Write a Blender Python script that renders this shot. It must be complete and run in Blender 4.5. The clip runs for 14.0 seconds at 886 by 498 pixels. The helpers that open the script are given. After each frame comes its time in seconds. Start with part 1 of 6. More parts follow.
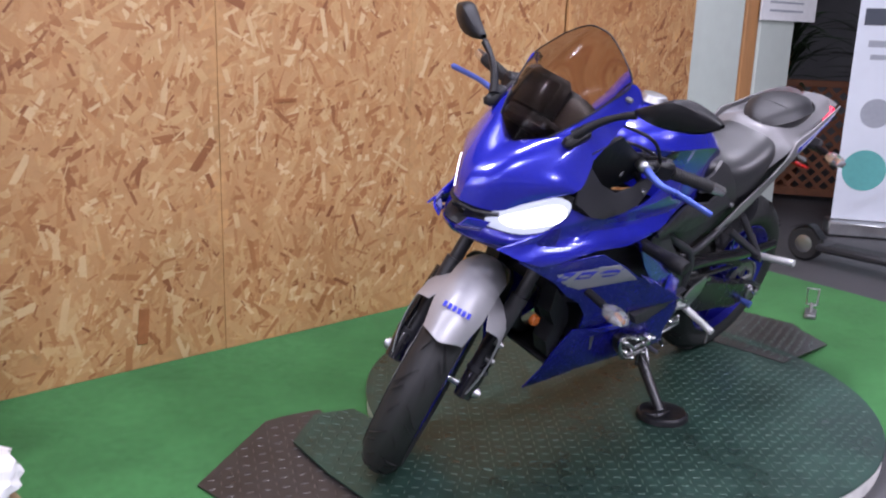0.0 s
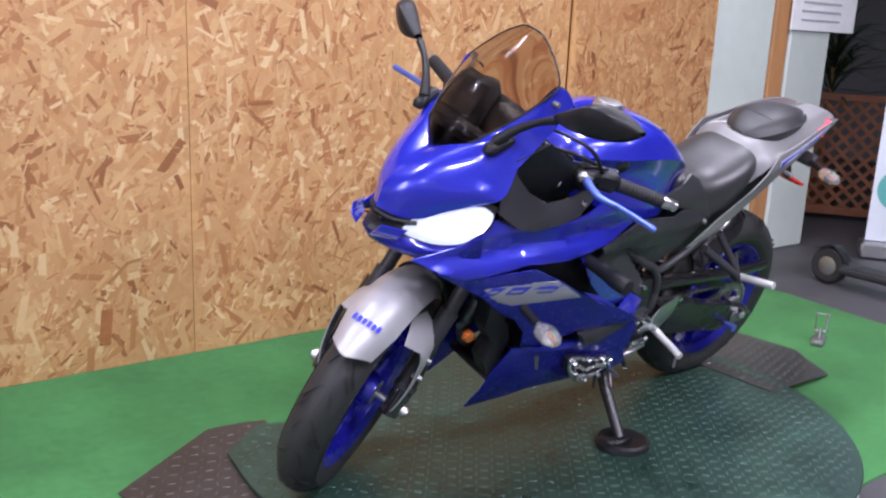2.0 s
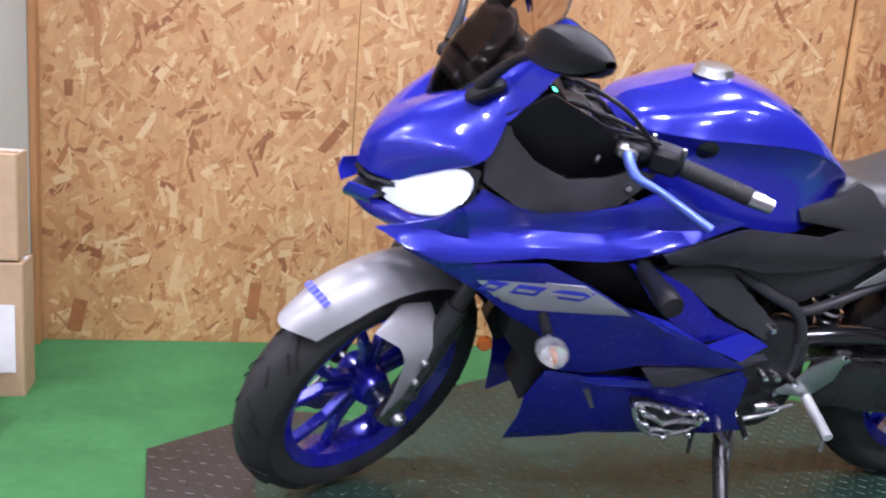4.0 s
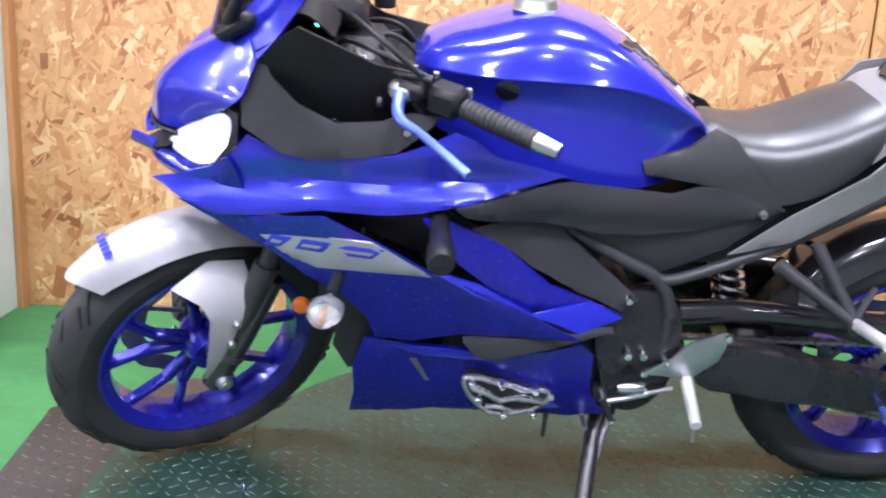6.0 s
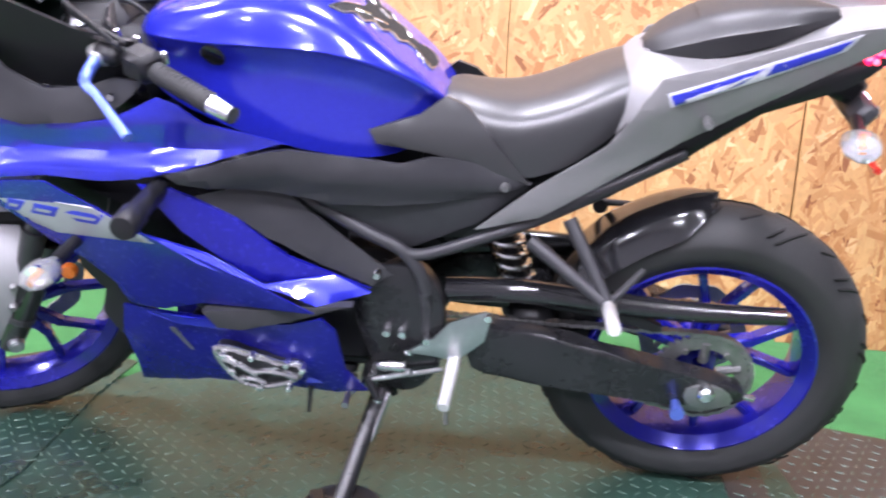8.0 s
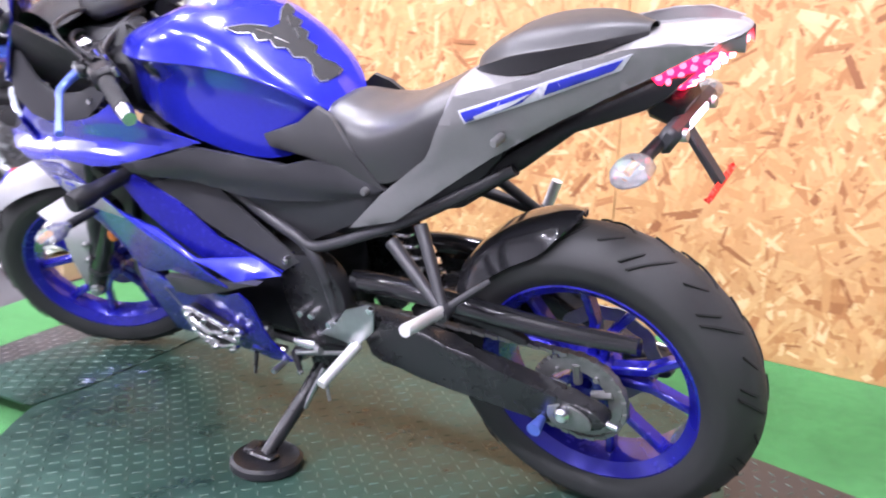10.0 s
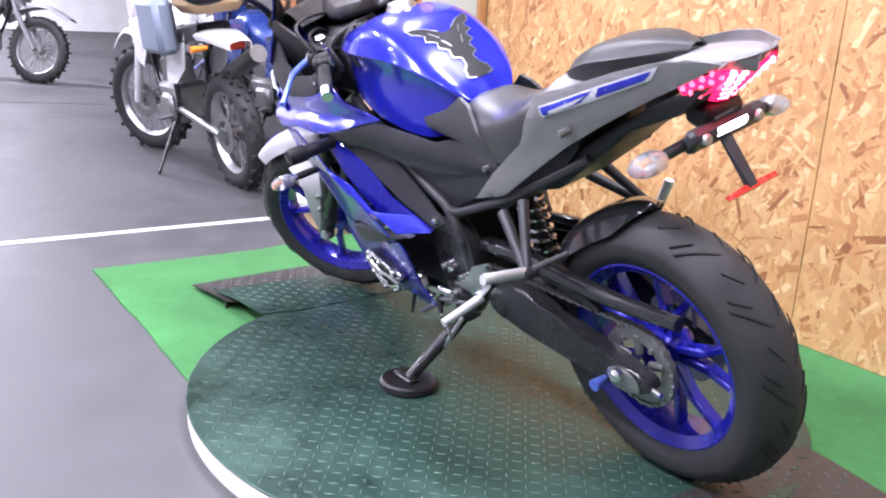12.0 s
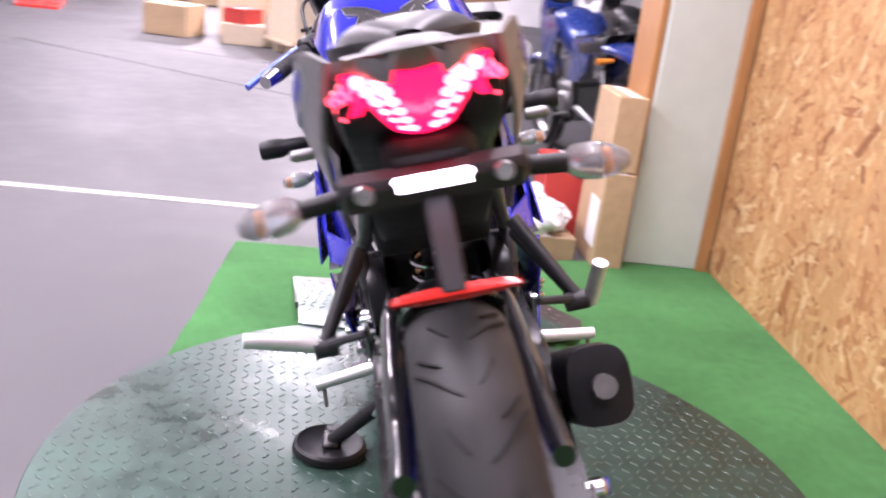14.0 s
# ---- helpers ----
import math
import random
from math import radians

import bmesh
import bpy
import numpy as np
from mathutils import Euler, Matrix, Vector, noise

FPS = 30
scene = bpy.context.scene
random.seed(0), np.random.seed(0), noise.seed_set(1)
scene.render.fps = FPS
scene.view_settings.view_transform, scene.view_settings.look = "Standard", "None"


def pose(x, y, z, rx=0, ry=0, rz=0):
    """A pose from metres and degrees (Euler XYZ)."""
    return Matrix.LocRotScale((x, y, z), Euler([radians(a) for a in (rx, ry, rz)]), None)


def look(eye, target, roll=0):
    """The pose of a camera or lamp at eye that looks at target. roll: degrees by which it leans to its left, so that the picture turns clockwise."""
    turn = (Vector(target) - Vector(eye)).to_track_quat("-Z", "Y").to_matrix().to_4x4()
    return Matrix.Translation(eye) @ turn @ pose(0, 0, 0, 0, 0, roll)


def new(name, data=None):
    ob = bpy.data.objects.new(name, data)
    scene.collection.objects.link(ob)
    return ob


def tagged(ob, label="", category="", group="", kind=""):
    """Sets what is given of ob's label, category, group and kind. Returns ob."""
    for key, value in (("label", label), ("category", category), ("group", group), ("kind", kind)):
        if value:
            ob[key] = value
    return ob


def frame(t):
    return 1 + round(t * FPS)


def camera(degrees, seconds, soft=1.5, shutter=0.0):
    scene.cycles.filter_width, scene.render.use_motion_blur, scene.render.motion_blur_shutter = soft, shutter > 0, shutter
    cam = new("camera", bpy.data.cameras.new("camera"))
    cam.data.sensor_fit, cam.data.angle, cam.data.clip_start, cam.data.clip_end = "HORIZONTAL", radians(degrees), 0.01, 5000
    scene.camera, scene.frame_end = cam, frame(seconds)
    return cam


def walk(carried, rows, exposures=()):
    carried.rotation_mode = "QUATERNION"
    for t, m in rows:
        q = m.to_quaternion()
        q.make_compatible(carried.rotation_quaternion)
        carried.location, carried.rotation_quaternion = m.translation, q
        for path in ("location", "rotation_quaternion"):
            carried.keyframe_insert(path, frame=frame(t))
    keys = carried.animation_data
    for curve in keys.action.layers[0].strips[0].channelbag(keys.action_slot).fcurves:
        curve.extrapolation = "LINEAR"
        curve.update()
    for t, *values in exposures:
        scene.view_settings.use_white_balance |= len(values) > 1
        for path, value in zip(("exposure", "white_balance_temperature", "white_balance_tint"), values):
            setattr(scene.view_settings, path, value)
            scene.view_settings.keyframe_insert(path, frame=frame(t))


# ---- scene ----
cam = camera(53.2, 14.0, soft=2.0, shutter=0.6)
PATH = [
    (0, (-2.181, -1.683, 1.239), (-0.908, -0.221, 0.746), 1.78),
    (0.5, (-2.184, -1.817, 1.239), (-0.962, -0.321, 0.721), 0.99),
    (1, (-2.170, -1.849, 1.235), (-0.962, -0.342, 0.717), 1.22),
    (1.5, (-2.067, -1.846, 1.226), (-0.889, -0.313, 0.715), 1.62),
    (2, (-1.842, -1.809, 1.223), (-0.683, -0.250, 0.747), 2.51),
    (2.2, (-1.770, -1.796, 1.210), (-0.652, -0.203, 0.749), 2.53),
    (4.3, (-0.804, -1.834, 0.997), (-0.518, 0.103, 0.589), 4.62),
    (4.5, (-0.722, -1.831, 0.980), (-0.467, 0.109, 0.569), 4.58),
    (5, (-0.581, -1.782, 0.970), (-0.399, 0.161, 0.532), 4.38),
    (5.5, (-0.426, -1.781, 0.966), (-0.304, 0.168, 0.532), 3.49),
    (6, (-0.259, -1.778, 0.972), (-0.260, 0.173, 0.533), 3.01),
    (6.5, (-0.094, -1.717, 0.965), (-0.120, 0.233, 0.521), 3.05),
    (7, (0.092, -1.712, 0.964), (-0.014, 0.232, 0.505), 2.62),
    (7.5, (0.261, -1.717, 0.972), (0.036, 0.212, 0.495), 2.37),
    (8, (0.428, -1.691, 0.960), (0.149, 0.232, 0.489), 2.53),
    (8.2, (0.513, -1.674, 0.960), (0.211, 0.246, 0.491), 2.83),
    (10.3, (1.460, -1.418, 1.041), (0.233, 0.075, 0.524), 1.40),
    (10.5, (1.527, -1.393, 1.044), (0.220, 0.029, 0.522), 1.48),
    (11, (1.713, -1.338, 1.052), (0.251, -0.087, 0.508), 2.02),
    (11.5, (1.860, -1.373, 1.070), (0.295, -0.251, 0.532), 2.94),
    (12, (1.924, -1.395, 1.064), (0.327, -0.314, 0.535), 3.64),
    (12.5, (1.914, -1.261, 1.072), (0.288, -0.222, 0.546), 4.30),
    (13, (1.864, -0.977, 1.088), (0.113, -0.160, 0.571), 4.15),
    (13.5, (1.839, -0.556, 1.095), (-0.011, -0.035, 0.540), 5.81),
    (14, (1.765, -0.143, 1.095), (-0.137, 0.002, 0.493), 7.18),
]
walk(cam, [(t, look(eye, target, roll)) for t, eye, target, roll in PATH],
     [(0, -0.15, 6100, 28), (0.5, -0.18, 6100, 29), (1, -0.02, 6100, 27), (2, 0.18, 6100, 26), (4.5, 0.28, 6050, 24), (5.5, 0.78, 6050, 20), (6, 0.86, 6050, 21), (7, 1.00, 6100, 24), (8, 1.20, 6200, 25), (10.5, 1.20, 6200, 26), (12, 0.98, 6100, 26), (13, 0.85, 6100, 26), (13.5, 0.66, 6300, 29), (14, 0.72, 6600, 36)])
LAMP_WATTS = 62.0
world = bpy.data.worlds.new("hall_air")
scene.world = world
world.use_nodes = True
world.node_tree.nodes["Background"].inputs[0].default_value = (0.75, 0.82, 1.0, 1)
world.node_tree.nodes["Background"].inputs[1].default_value = 0.25


def area_lamp(name, x, y, z, sx, sy, watts, colour=(0.93, 0.97, 1.0), aim=(0, 0, 0)):
    lamp = bpy.data.lights.new(name, "AREA")
    lamp.shape, lamp.size, lamp.size_y, lamp.energy, lamp.color = "RECTANGLE", sx, sy, watts, colour
    ob = new(name, lamp)
    ob.matrix_world = pose(x, y, z, *aim)
    return ob
# ---- materials ----
def mat(name, base, rough=0.5, metal=0.0, vary=0.12, grain=40.0, bump=0.0, bump_scale=200.0, coat=0.0, spread=0.1, emit=None, power=0.0, alpha=None, stretch=(1, 1, 1), spec=0.5):
    m = bpy.data.materials.new(name)
    m.use_nodes = True
    nt = m.node_tree
    n, l = nt.nodes, nt.links
    b = n["Principled BSDF"]
    b.inputs["Metallic"].default_value = metal
    b.inputs["Coat Weight"].default_value = coat
    b.inputs["Coat Roughness"].default_value = 0.06
    b.inputs["Specular IOR Level"].default_value = spec
    tc = n.new("ShaderNodeTexCoord")
    mp = n.new("ShaderNodeMapping")
    mp.inputs["Scale"].default_value = stretch
    l.new(tc.outputs["Object"], mp.inputs["Vector"])
    big = n.new("ShaderNodeTexNoise")
    big.inputs["Scale"].default_value, big.inputs["Detail"].default_value = grain * 0.12, 4
    fine = n.new("ShaderNodeTexNoise")
    fine.inputs["Scale"].default_value, fine.inputs["Detail"].default_value = grain, 6
    for q in (big, fine):
        l.new(mp.outputs[0], q.inputs["Vector"])
    add = n.new("ShaderNodeMath")
    add.operation = "MULTIPLY_ADD"
    add.inputs[1].default_value = 0.6
    l.new(big.outputs[0], add.inputs[0])
    half = n.new("ShaderNodeMath")
    half.operation = "MULTIPLY"
    half.inputs[1].default_value = 0.4
    l.new(fine.outputs[0], half.inputs[0])
    l.new(half.outputs[0], add.inputs[2])
    ramp = n.new("ShaderNodeMapRange")
    ramp.inputs["From Min"].default_value, ramp.inputs["From Max"].default_value = 0.3, 0.7
    l.new(add.outputs[0], ramp.inputs["Value"])
    mix = n.new("ShaderNodeMix")
    mix.data_type = "RGBA"
    mix.inputs[6].default_value = (*[c * (1 - vary) for c in base], 1)
    mix.inputs[7].default_value = (*[min(1, c * (1 + vary)) for c in base], 1)
    l.new(ramp.outputs[0], mix.inputs[0])
    l.new(mix.outputs[2], b.inputs["Base Color"])
    rr = n.new("ShaderNodeMapRange")
    rr.inputs["To Min"].default_value, rr.inputs["To Max"].default_value = max(0.02, rough - spread), min(1, rough + spread)
    l.new(ramp.outputs[0], rr.inputs["Value"])
    l.new(rr.outputs[0], b.inputs["Roughness"])
    if bump:
        bn = n.new("ShaderNodeTexNoise")
        bn.inputs["Scale"].default_value, bn.inputs["Detail"].default_value = bump_scale, 5
        l.new(mp.outputs[0], bn.inputs["Vector"])
        bp = n.new("ShaderNodeBump")
        bp.inputs["Strength"].default_value, bp.inputs["Distance"].default_value = bump, 0.002
        l.new(bn.outputs[0], bp.inputs["Height"])
        l.new(bp.outputs[0], b.inputs["Normal"])
    if emit:
        b.inputs["Emission Color"].default_value = (*emit, 1)
        b.inputs["Emission Strength"].default_value = power
    if alpha is not None:
        b.inputs["Transmission Weight"].default_value = alpha
    return m


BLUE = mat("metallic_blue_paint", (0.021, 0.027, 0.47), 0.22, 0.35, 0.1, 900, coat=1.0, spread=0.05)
# darker tone of the blue for low, down-turned panels; their lit facets take BLUE
BLUE_DARK = mat("darker_blue_tone", (0.010, 0.010, 0.27), 0.25, 0.3, 0.1, 900, coat=0.55, spread=0.05)
RIM_BLUE = mat("blue_wheel_paint", (0.012, 0.012, 0.30), 0.25, 0.35, 0.15, 60, coat=0.6)
LEVER_BLUE = mat("blue_anodised_metal", (0.13, 0.2, 0.7), 0.36, 0.6, 0.1, 80)
GREY = mat("matt_grey_paint", (0.38, 0.375, 0.39), 0.42, 0.3, 0.06, 300, coat=0.1)
GREY_TAIL = mat("satin_grey_paint", (0.20, 0.195, 0.20), 0.44, 0.12, 0.06, 300, coat=0.1)
PEG = mat("pale_cast_alloy", (0.78, 0.78, 0.78), 0.5, 0.7, 0.08, 80)
PILLION_VINYL = mat("charcoal_seat_vinyl", (0.026, 0.026, 0.028), 0.45, 0.0, 0.1, 60, 0.12, 900, spread=0.05, spec=0.45)
SILVER = mat("silver_paint", (0.42, 0.42, 0.46), 0.38, 0.5, 0.06, 300)
BLACK = mat("black_plastic", (0.011, 0.011, 0.013), 0.42, 0.0, 0.25, 60, 0.25, 900, spec=0.32)
GREY_PLASTIC = mat("charcoal_plastic", (0.029, 0.029, 0.033), 0.45, 0.0, 0.2, 50, 0.12, 900, spec=0.45)
GLOSS = mat("gloss_black_paint", (0.012, 0.012, 0.014), 0.15, 0.0, 0.2, 50, coat=0.5)
FRAME = mat("black_painted_steel", (0.018, 0.018, 0.02), 0.28, 0.2, 0.25, 40)
GRIP_BLACK = mat("matt_black_rubber", (0.016, 0.016, 0.017), 0.65, 0.0, 0.2, 60, 0.2, 900, spec=0.3)
RUBBER = mat("tyre_rubber", (0.019, 0.019, 0.020), 0.62, 0.0, 0.25, 30, 0.3, 500, spread=0.12)
# near-black for floor joints and for tread strips that imitate groove shade
GROOVE = mat("groove_shade_joint_black", (0.008, 0.008, 0.008), 0.8, 0.0, 0.2, 30)
LEATHER = mat("black_seat_vinyl", (0.03, 0.03, 0.032), 0.38, 0.0, 0.1, 60, 0.08, 900, spread=0.05, spec=0.75)
CHROME = mat("bright_metal", (0.68, 0.68, 0.7), 0.2, 1.0, 0.12, 80, spread=0.1)
ALLOY = mat("brushed_alloy", (0.5, 0.51, 0.52), 0.36, 1.0, 0.15, 70, 0.1, 300)
STEEL = mat("dull_steel", (0.27, 0.27, 0.27), 0.48, 0.85, 0.3, 60)
LENS = mat("clear_lens", (0.85, 0.85, 0.86), 0.08, 0.0, 0.03, 50, alpha=0.85)
BULB = mat("lamp_reflector", (0.8, 0.8, 0.82), 0.12, 1.0, 0.05, 200)
ORANGE = mat("amber_bulb", (0.8, 0.25, 0.03), 0.2, 0.0, 0.05, 60)
HEADLENS = mat("lit_headlamp_lens", (0.85, 0.87, 0.9), 0.1, 0.0, 0.03, 50, emit=(0.82, 0.88, 1.0), power=7.0)
HEADGLASS = mat("clear_lamp_glass", (0.55, 0.58, 0.62), 0.06, 0.0, 0.03, 50, coat=1.0, emit=(0.75, 0.85, 1.0), power=0.5)
TAIL = mat("lit_tail_lamp", (0.6, 0.01, 0.03), 0.15, 0.0, 0.05, 50, emit=(1.0, 0.012, 0.07), power=1.9)
TAIL_SIDE = mat("lit_side_diodes", (0.9, 0.1, 0.1), 0.2, 0.0, 0.05, 50, emit=(1.0, 0.06, 0.10), power=4.0)
TAIL_LED = mat("lit_tail_diodes", (0.9, 0.3, 0.2), 0.2, 0.0, 0.05, 50, emit=(1.0, 0.13, 0.15), power=8.0)
PLATE_LIGHT = mat("lit_plate_lamp", (0.9, 0.9, 1.0), 0.2, 0.0, 0.02, 50, emit=(0.85, 0.85, 1.0), power=5.0)
RED = mat("red_reflector", (0.65, 0.03, 0.02), 0.25, 0.0, 0.1, 90, coat=0.4)
GOLD = mat("amber_reflector", (0.45, 0.11, 0.015), 0.3, 0.0, 0.1, 90)
SMOKE = mat("smoked_screen", (0.48, 0.34, 0.28), 0.05, 0.0, 0.03, 20, alpha=1.0)
SMOKE.node_tree.nodes["Principled BSDF"].inputs["IOR"].default_value = 1.15
DECAL_BLUE = mat("blue_sticker", (0.03, 0.04, 0.45), 0.35, 0.1, 0.05, 100)
DECAL_WHITE = mat("pale_sticker", (0.62, 0.62, 0.68), 0.3, 0.1, 0.05, 100)
# ---- shaping helpers ----
def part(name, bm, material, parent, label="", smooth=True, kind=""):
    bmesh.ops.recalc_face_normals(bm, faces=bm.faces[:])
    me = bpy.data.meshes.new(name)
    bm.to_mesh(me)
    bm.free()
    if smooth:
        me.polygons.foreach_set("use_smooth", [True] * len(me.polygons))
        me.set_sharp_from_angle(angle=radians(38))
    me.materials.append(material)
    ob = new(name, me)
    ob.parent = parent
    if label or kind:
        tagged(ob, label, kind=kind)
    return ob


def thing(name, m, label, category, group=""):
    ob = new(name)
    ob.empty_display_size = 0.05
    ob.matrix_world = m
    return tagged(ob, label, category, group)


def smooth_line(pts, n=6, closed=False):
    """Catmull-Rom through points of any size."""
    pts = [np.array(p, float) for p in pts]
    k, out = len(pts), []
    for i in range(k if closed else k - 1):
        if closed:
            a, b, c, d = (pts[(i + j) % k] for j in (-1, 0, 1, 2))
        else:
            a, b, c, d = pts[max(i - 1, 0)], pts[i], pts[i + 1], pts[min(i + 2, k - 1)]
        for t in (j / n for j in range(n)):
            out.append(0.5 * (2 * b + (c - a) * t + (2 * a - 5 * b + 4 * c - d) * t * t + (3 * b - a - 3 * c + d) * t ** 3))
    if not closed:
        out.append(pts[-1])
    return out


def add_grid(bm, rows, close_u=False, close_v=False):
    vs = [[bm.verts.new(p) for p in row] for row in rows]
    nu, nv = len(vs), len(vs[0])
    for i in range(nu if close_u else nu - 1):
        for j in range(nv if close_v else nv - 1):
            q = [vs[i][j], vs[(i + 1) % nu][j], vs[(i + 1) % nu][(j + 1) % nv], vs[i][(j + 1) % nv]]
            try:
                bm.faces.new(q)
            except ValueError:
                pass
    return vs


def add_tube(bm, pts, r, n=10, curve=0, ends=True):
    pts = [Vector(p) for p in (smooth_line(pts, curve) if curve else pts)]
    rs = r if isinstance(r, (list, tuple)) else [r, r]
    m, rows = len(pts), []
    ref = Vector((0, 0, 1)) if abs((pts[-1] - pts[0]).normalized().z) < 0.9 else Vector((0, 1, 0))
    for i, p in enumerate(pts):
        d = (pts[min(i + 1, m - 1)] - pts[max(i - 1, 0)]).normalized()
        u = d.cross(ref).normalized()
        v = d.cross(u)
        f = i / max(1, m - 1) * (len(rs) - 1)
        k = min(int(f), len(rs) - 2)
        rad = rs[k] + (rs[k + 1] - rs[k]) * (f - k)
        rows.append([p + rad * (math.cos(a) * u + math.sin(a) * v) for a in (2 * math.pi * j / n for j in range(n))])
    vs = add_grid(bm, rows, close_v=True)
    if ends:
        bm.faces.new(vs[0])
        bm.faces.new(vs[-1])
    return bm


def tube(pts, r, n=10, curve=0):
    return add_tube(bmesh.new(), pts, r, n, curve)


def add_lathe(bm, profile, centre, n=48, axis="y", closed=True):
    """Turns (radius, along) pairs round an axis through centre."""
    c, rows = Vector(centre), []
    for a in (2 * math.pi * i / n for i in range(n)):
        ca, sa = math.cos(a), math.sin(a)
        if axis == "y":
            rows.append([c + Vector((r * ca, h, r * sa)) for r, h in profile])
        elif axis == "z":
            rows.append([c + Vector((r * ca, r * sa, h)) for r, h in profile])
        else:
            rows.append([c + Vector((h, r * ca, r * sa)) for r, h in profile])
    add_grid(bm, rows, close_u=True, close_v=closed)
    return bm


def lathe(profile, centre, n=48, axis="y", closed=True):
    return add_lathe(bmesh.new(), profile, centre, n, axis, closed)


def add_box(bm, m, sx, sy, sz, bevel=0.003, seg=1):
    made = bmesh.ops.create_cube(bm, size=1, matrix=m @ Matrix.Diagonal((sx, sy, sz, 1)))
    vs = set(made["verts"])
    if bevel:
        es = [e for e in bm.edges if e.verts[0] in vs]
        bmesh.ops.bevel(bm, geom=es, offset=bevel, segments=seg, affect="EDGES", profile=0.6)
    return bm


def box(x, y, z, sx, sy, sz, bevel=0.003, rx=0, ry=0, rz=0, seg=1):
    return add_box(bmesh.new(), pose(x, y, z, rx, ry, rz), sx, sy, sz, bevel, seg)


def table_of(pairs):
    xs, ys = [p[0] for p in pairs], [p[1] for p in pairs]

    def f(v):
        i = int(np.clip(np.searchsorted(xs, v) - 1, 0, len(xs) - 2))
        t = float(np.clip((v - xs[i]) / (xs[i + 1] - xs[i]), 0, 1))
        t = t * t * (3 - 2 * t) * 0.5 + t * 0.5
        return ys[i] + (ys[i + 1] - ys[i]) * t
    return f


def skin(outline, depth, thick=0.004, step=0.02, side=-1, rounded=0, inset=0.0, roll=0.0):
    """A panel of given outline in the side plane (x, z), bent to the half-width depth(x, z)."""
    bm = bmesh.new()
    line = smooth_line(outline, rounded, True) if rounded else outline
    face = bm.faces.new([bm.verts.new((p[0], 0, p[1])) for p in line])
    xs, zs = [p[0] for p in line], [p[1] for p in line]
    for k, lo, hi in ((0, min(xs), max(xs)), (2, min(zs), max(zs))):
        v = math.floor(lo / step) * step + step
        while v < hi:
            co, no = Vector((0, 0, 0)), Vector((0, 0, 0))
            co[k], no[k] = v, 1
            bmesh.ops.bisect_plane(bm, geom=bm.verts[:] + bm.edges[:] + bm.faces[:], plane_co=co, plane_no=no, dist=1e-5)
            v += step
    edge = {v for e in bm.edges if e.is_boundary for v in e.verts}
    for v in bm.verts:
        v.co.y = side * (depth(v.co.x, v.co.z) - inset - (0.0015 if v in edge else 0))
    back = {}
    for v in bm.verts[:]:
        back[v] = bm.verts.new((v.co.x, v.co.y - side * thick, v.co.z))
    rim = [e for e in bm.edges if e.is_boundary]
    pairs = [tuple(e.verts) for e in rim]
    for f in bm.faces[:]:
        bm.faces.new([back[v] for v in reversed(f.verts)])
    for a, b in pairs:
        bm.faces.new((a, b, back[b], back[a]))
    if roll:
        bmesh.ops.bevel(bm, geom=rim, offset=roll, segments=2, affect="EDGES", profile=0.5, clamp_overlap=True)
    return bm


def flat(pts):
    return [(p[0], p[2]) for p in pts]


def bent(pts):
    """A gently curved half-width over (x, z) that follows an outline given in three dimensions."""
    a = np.array([[1, x, z, x * x, x * z, z * z] for x, _, z in pts])
    hold = np.diag([0, 0, 0, 0.05, 0.05, 0.05]) ** 0.5
    k = np.linalg.lstsq(np.vstack([a, hold]), np.concatenate([[p[1] for p in pts], np.zeros(6)]), rcond=None)[0]
    return lambda x, z: float(k[0] + k[1] * x + k[2] * z + k[3] * x * x + k[4] * x * z + k[5] * z * z)


def plate(outline, y0, y1, bevel=0.002, rounded=0):
    line = smooth_line(outline, rounded, True) if rounded else outline
    bm = bmesh.new()
    f = bm.faces.new([bm.verts.new((p[0], y0, p[1])) for p in line])
    g = bmesh.ops.extrude_face_region(bm, geom=[f])
    for v in g["geom"]:
        if isinstance(v, bmesh.types.BMVert):
            v.co.y = y1
    if bevel:
        es = [e for e in bm.edges if abs(e.verts[0].co.y - e.verts[1].co.y) < 1e-6]
        bmesh.ops.bevel(bm, geom=es, offset=bevel, segments=2, affect="EDGES", profile=0.6)
    return bm


def loft(sections, nu=5, nv=5, thick=0.0, mirror=False):
    """A smooth skin through cross-sections; mirror: sections run from y = 0 to one side and are doubled."""
    cols = [smooth_line(s, nv) for s in sections]
    if mirror:
        cols = [[np.array((p[0], -p[1], p[2])) for p in reversed(c[1:])] + c for c in cols]
    rows = list(zip(*[smooth_line([c[j] for c in cols], nu) for j in range(len(cols[0]))]))
    bm = bmesh.new()
    add_grid(bm, rows)
    if thick:
        bmesh.ops.recalc_face_normals(bm, faces=bm.faces[:])
        bmesh.ops.solidify(bm, geom=bm.faces[:], thickness=thick)
    return bm


def both(name, build, material, parent, label=""):
    """Builds a part for the left side (-1) and the right side (1)."""
    return [part(name, build(s), material, parent, label) for s in (-1, 1)]
# ---- the place ----
T = 0.06


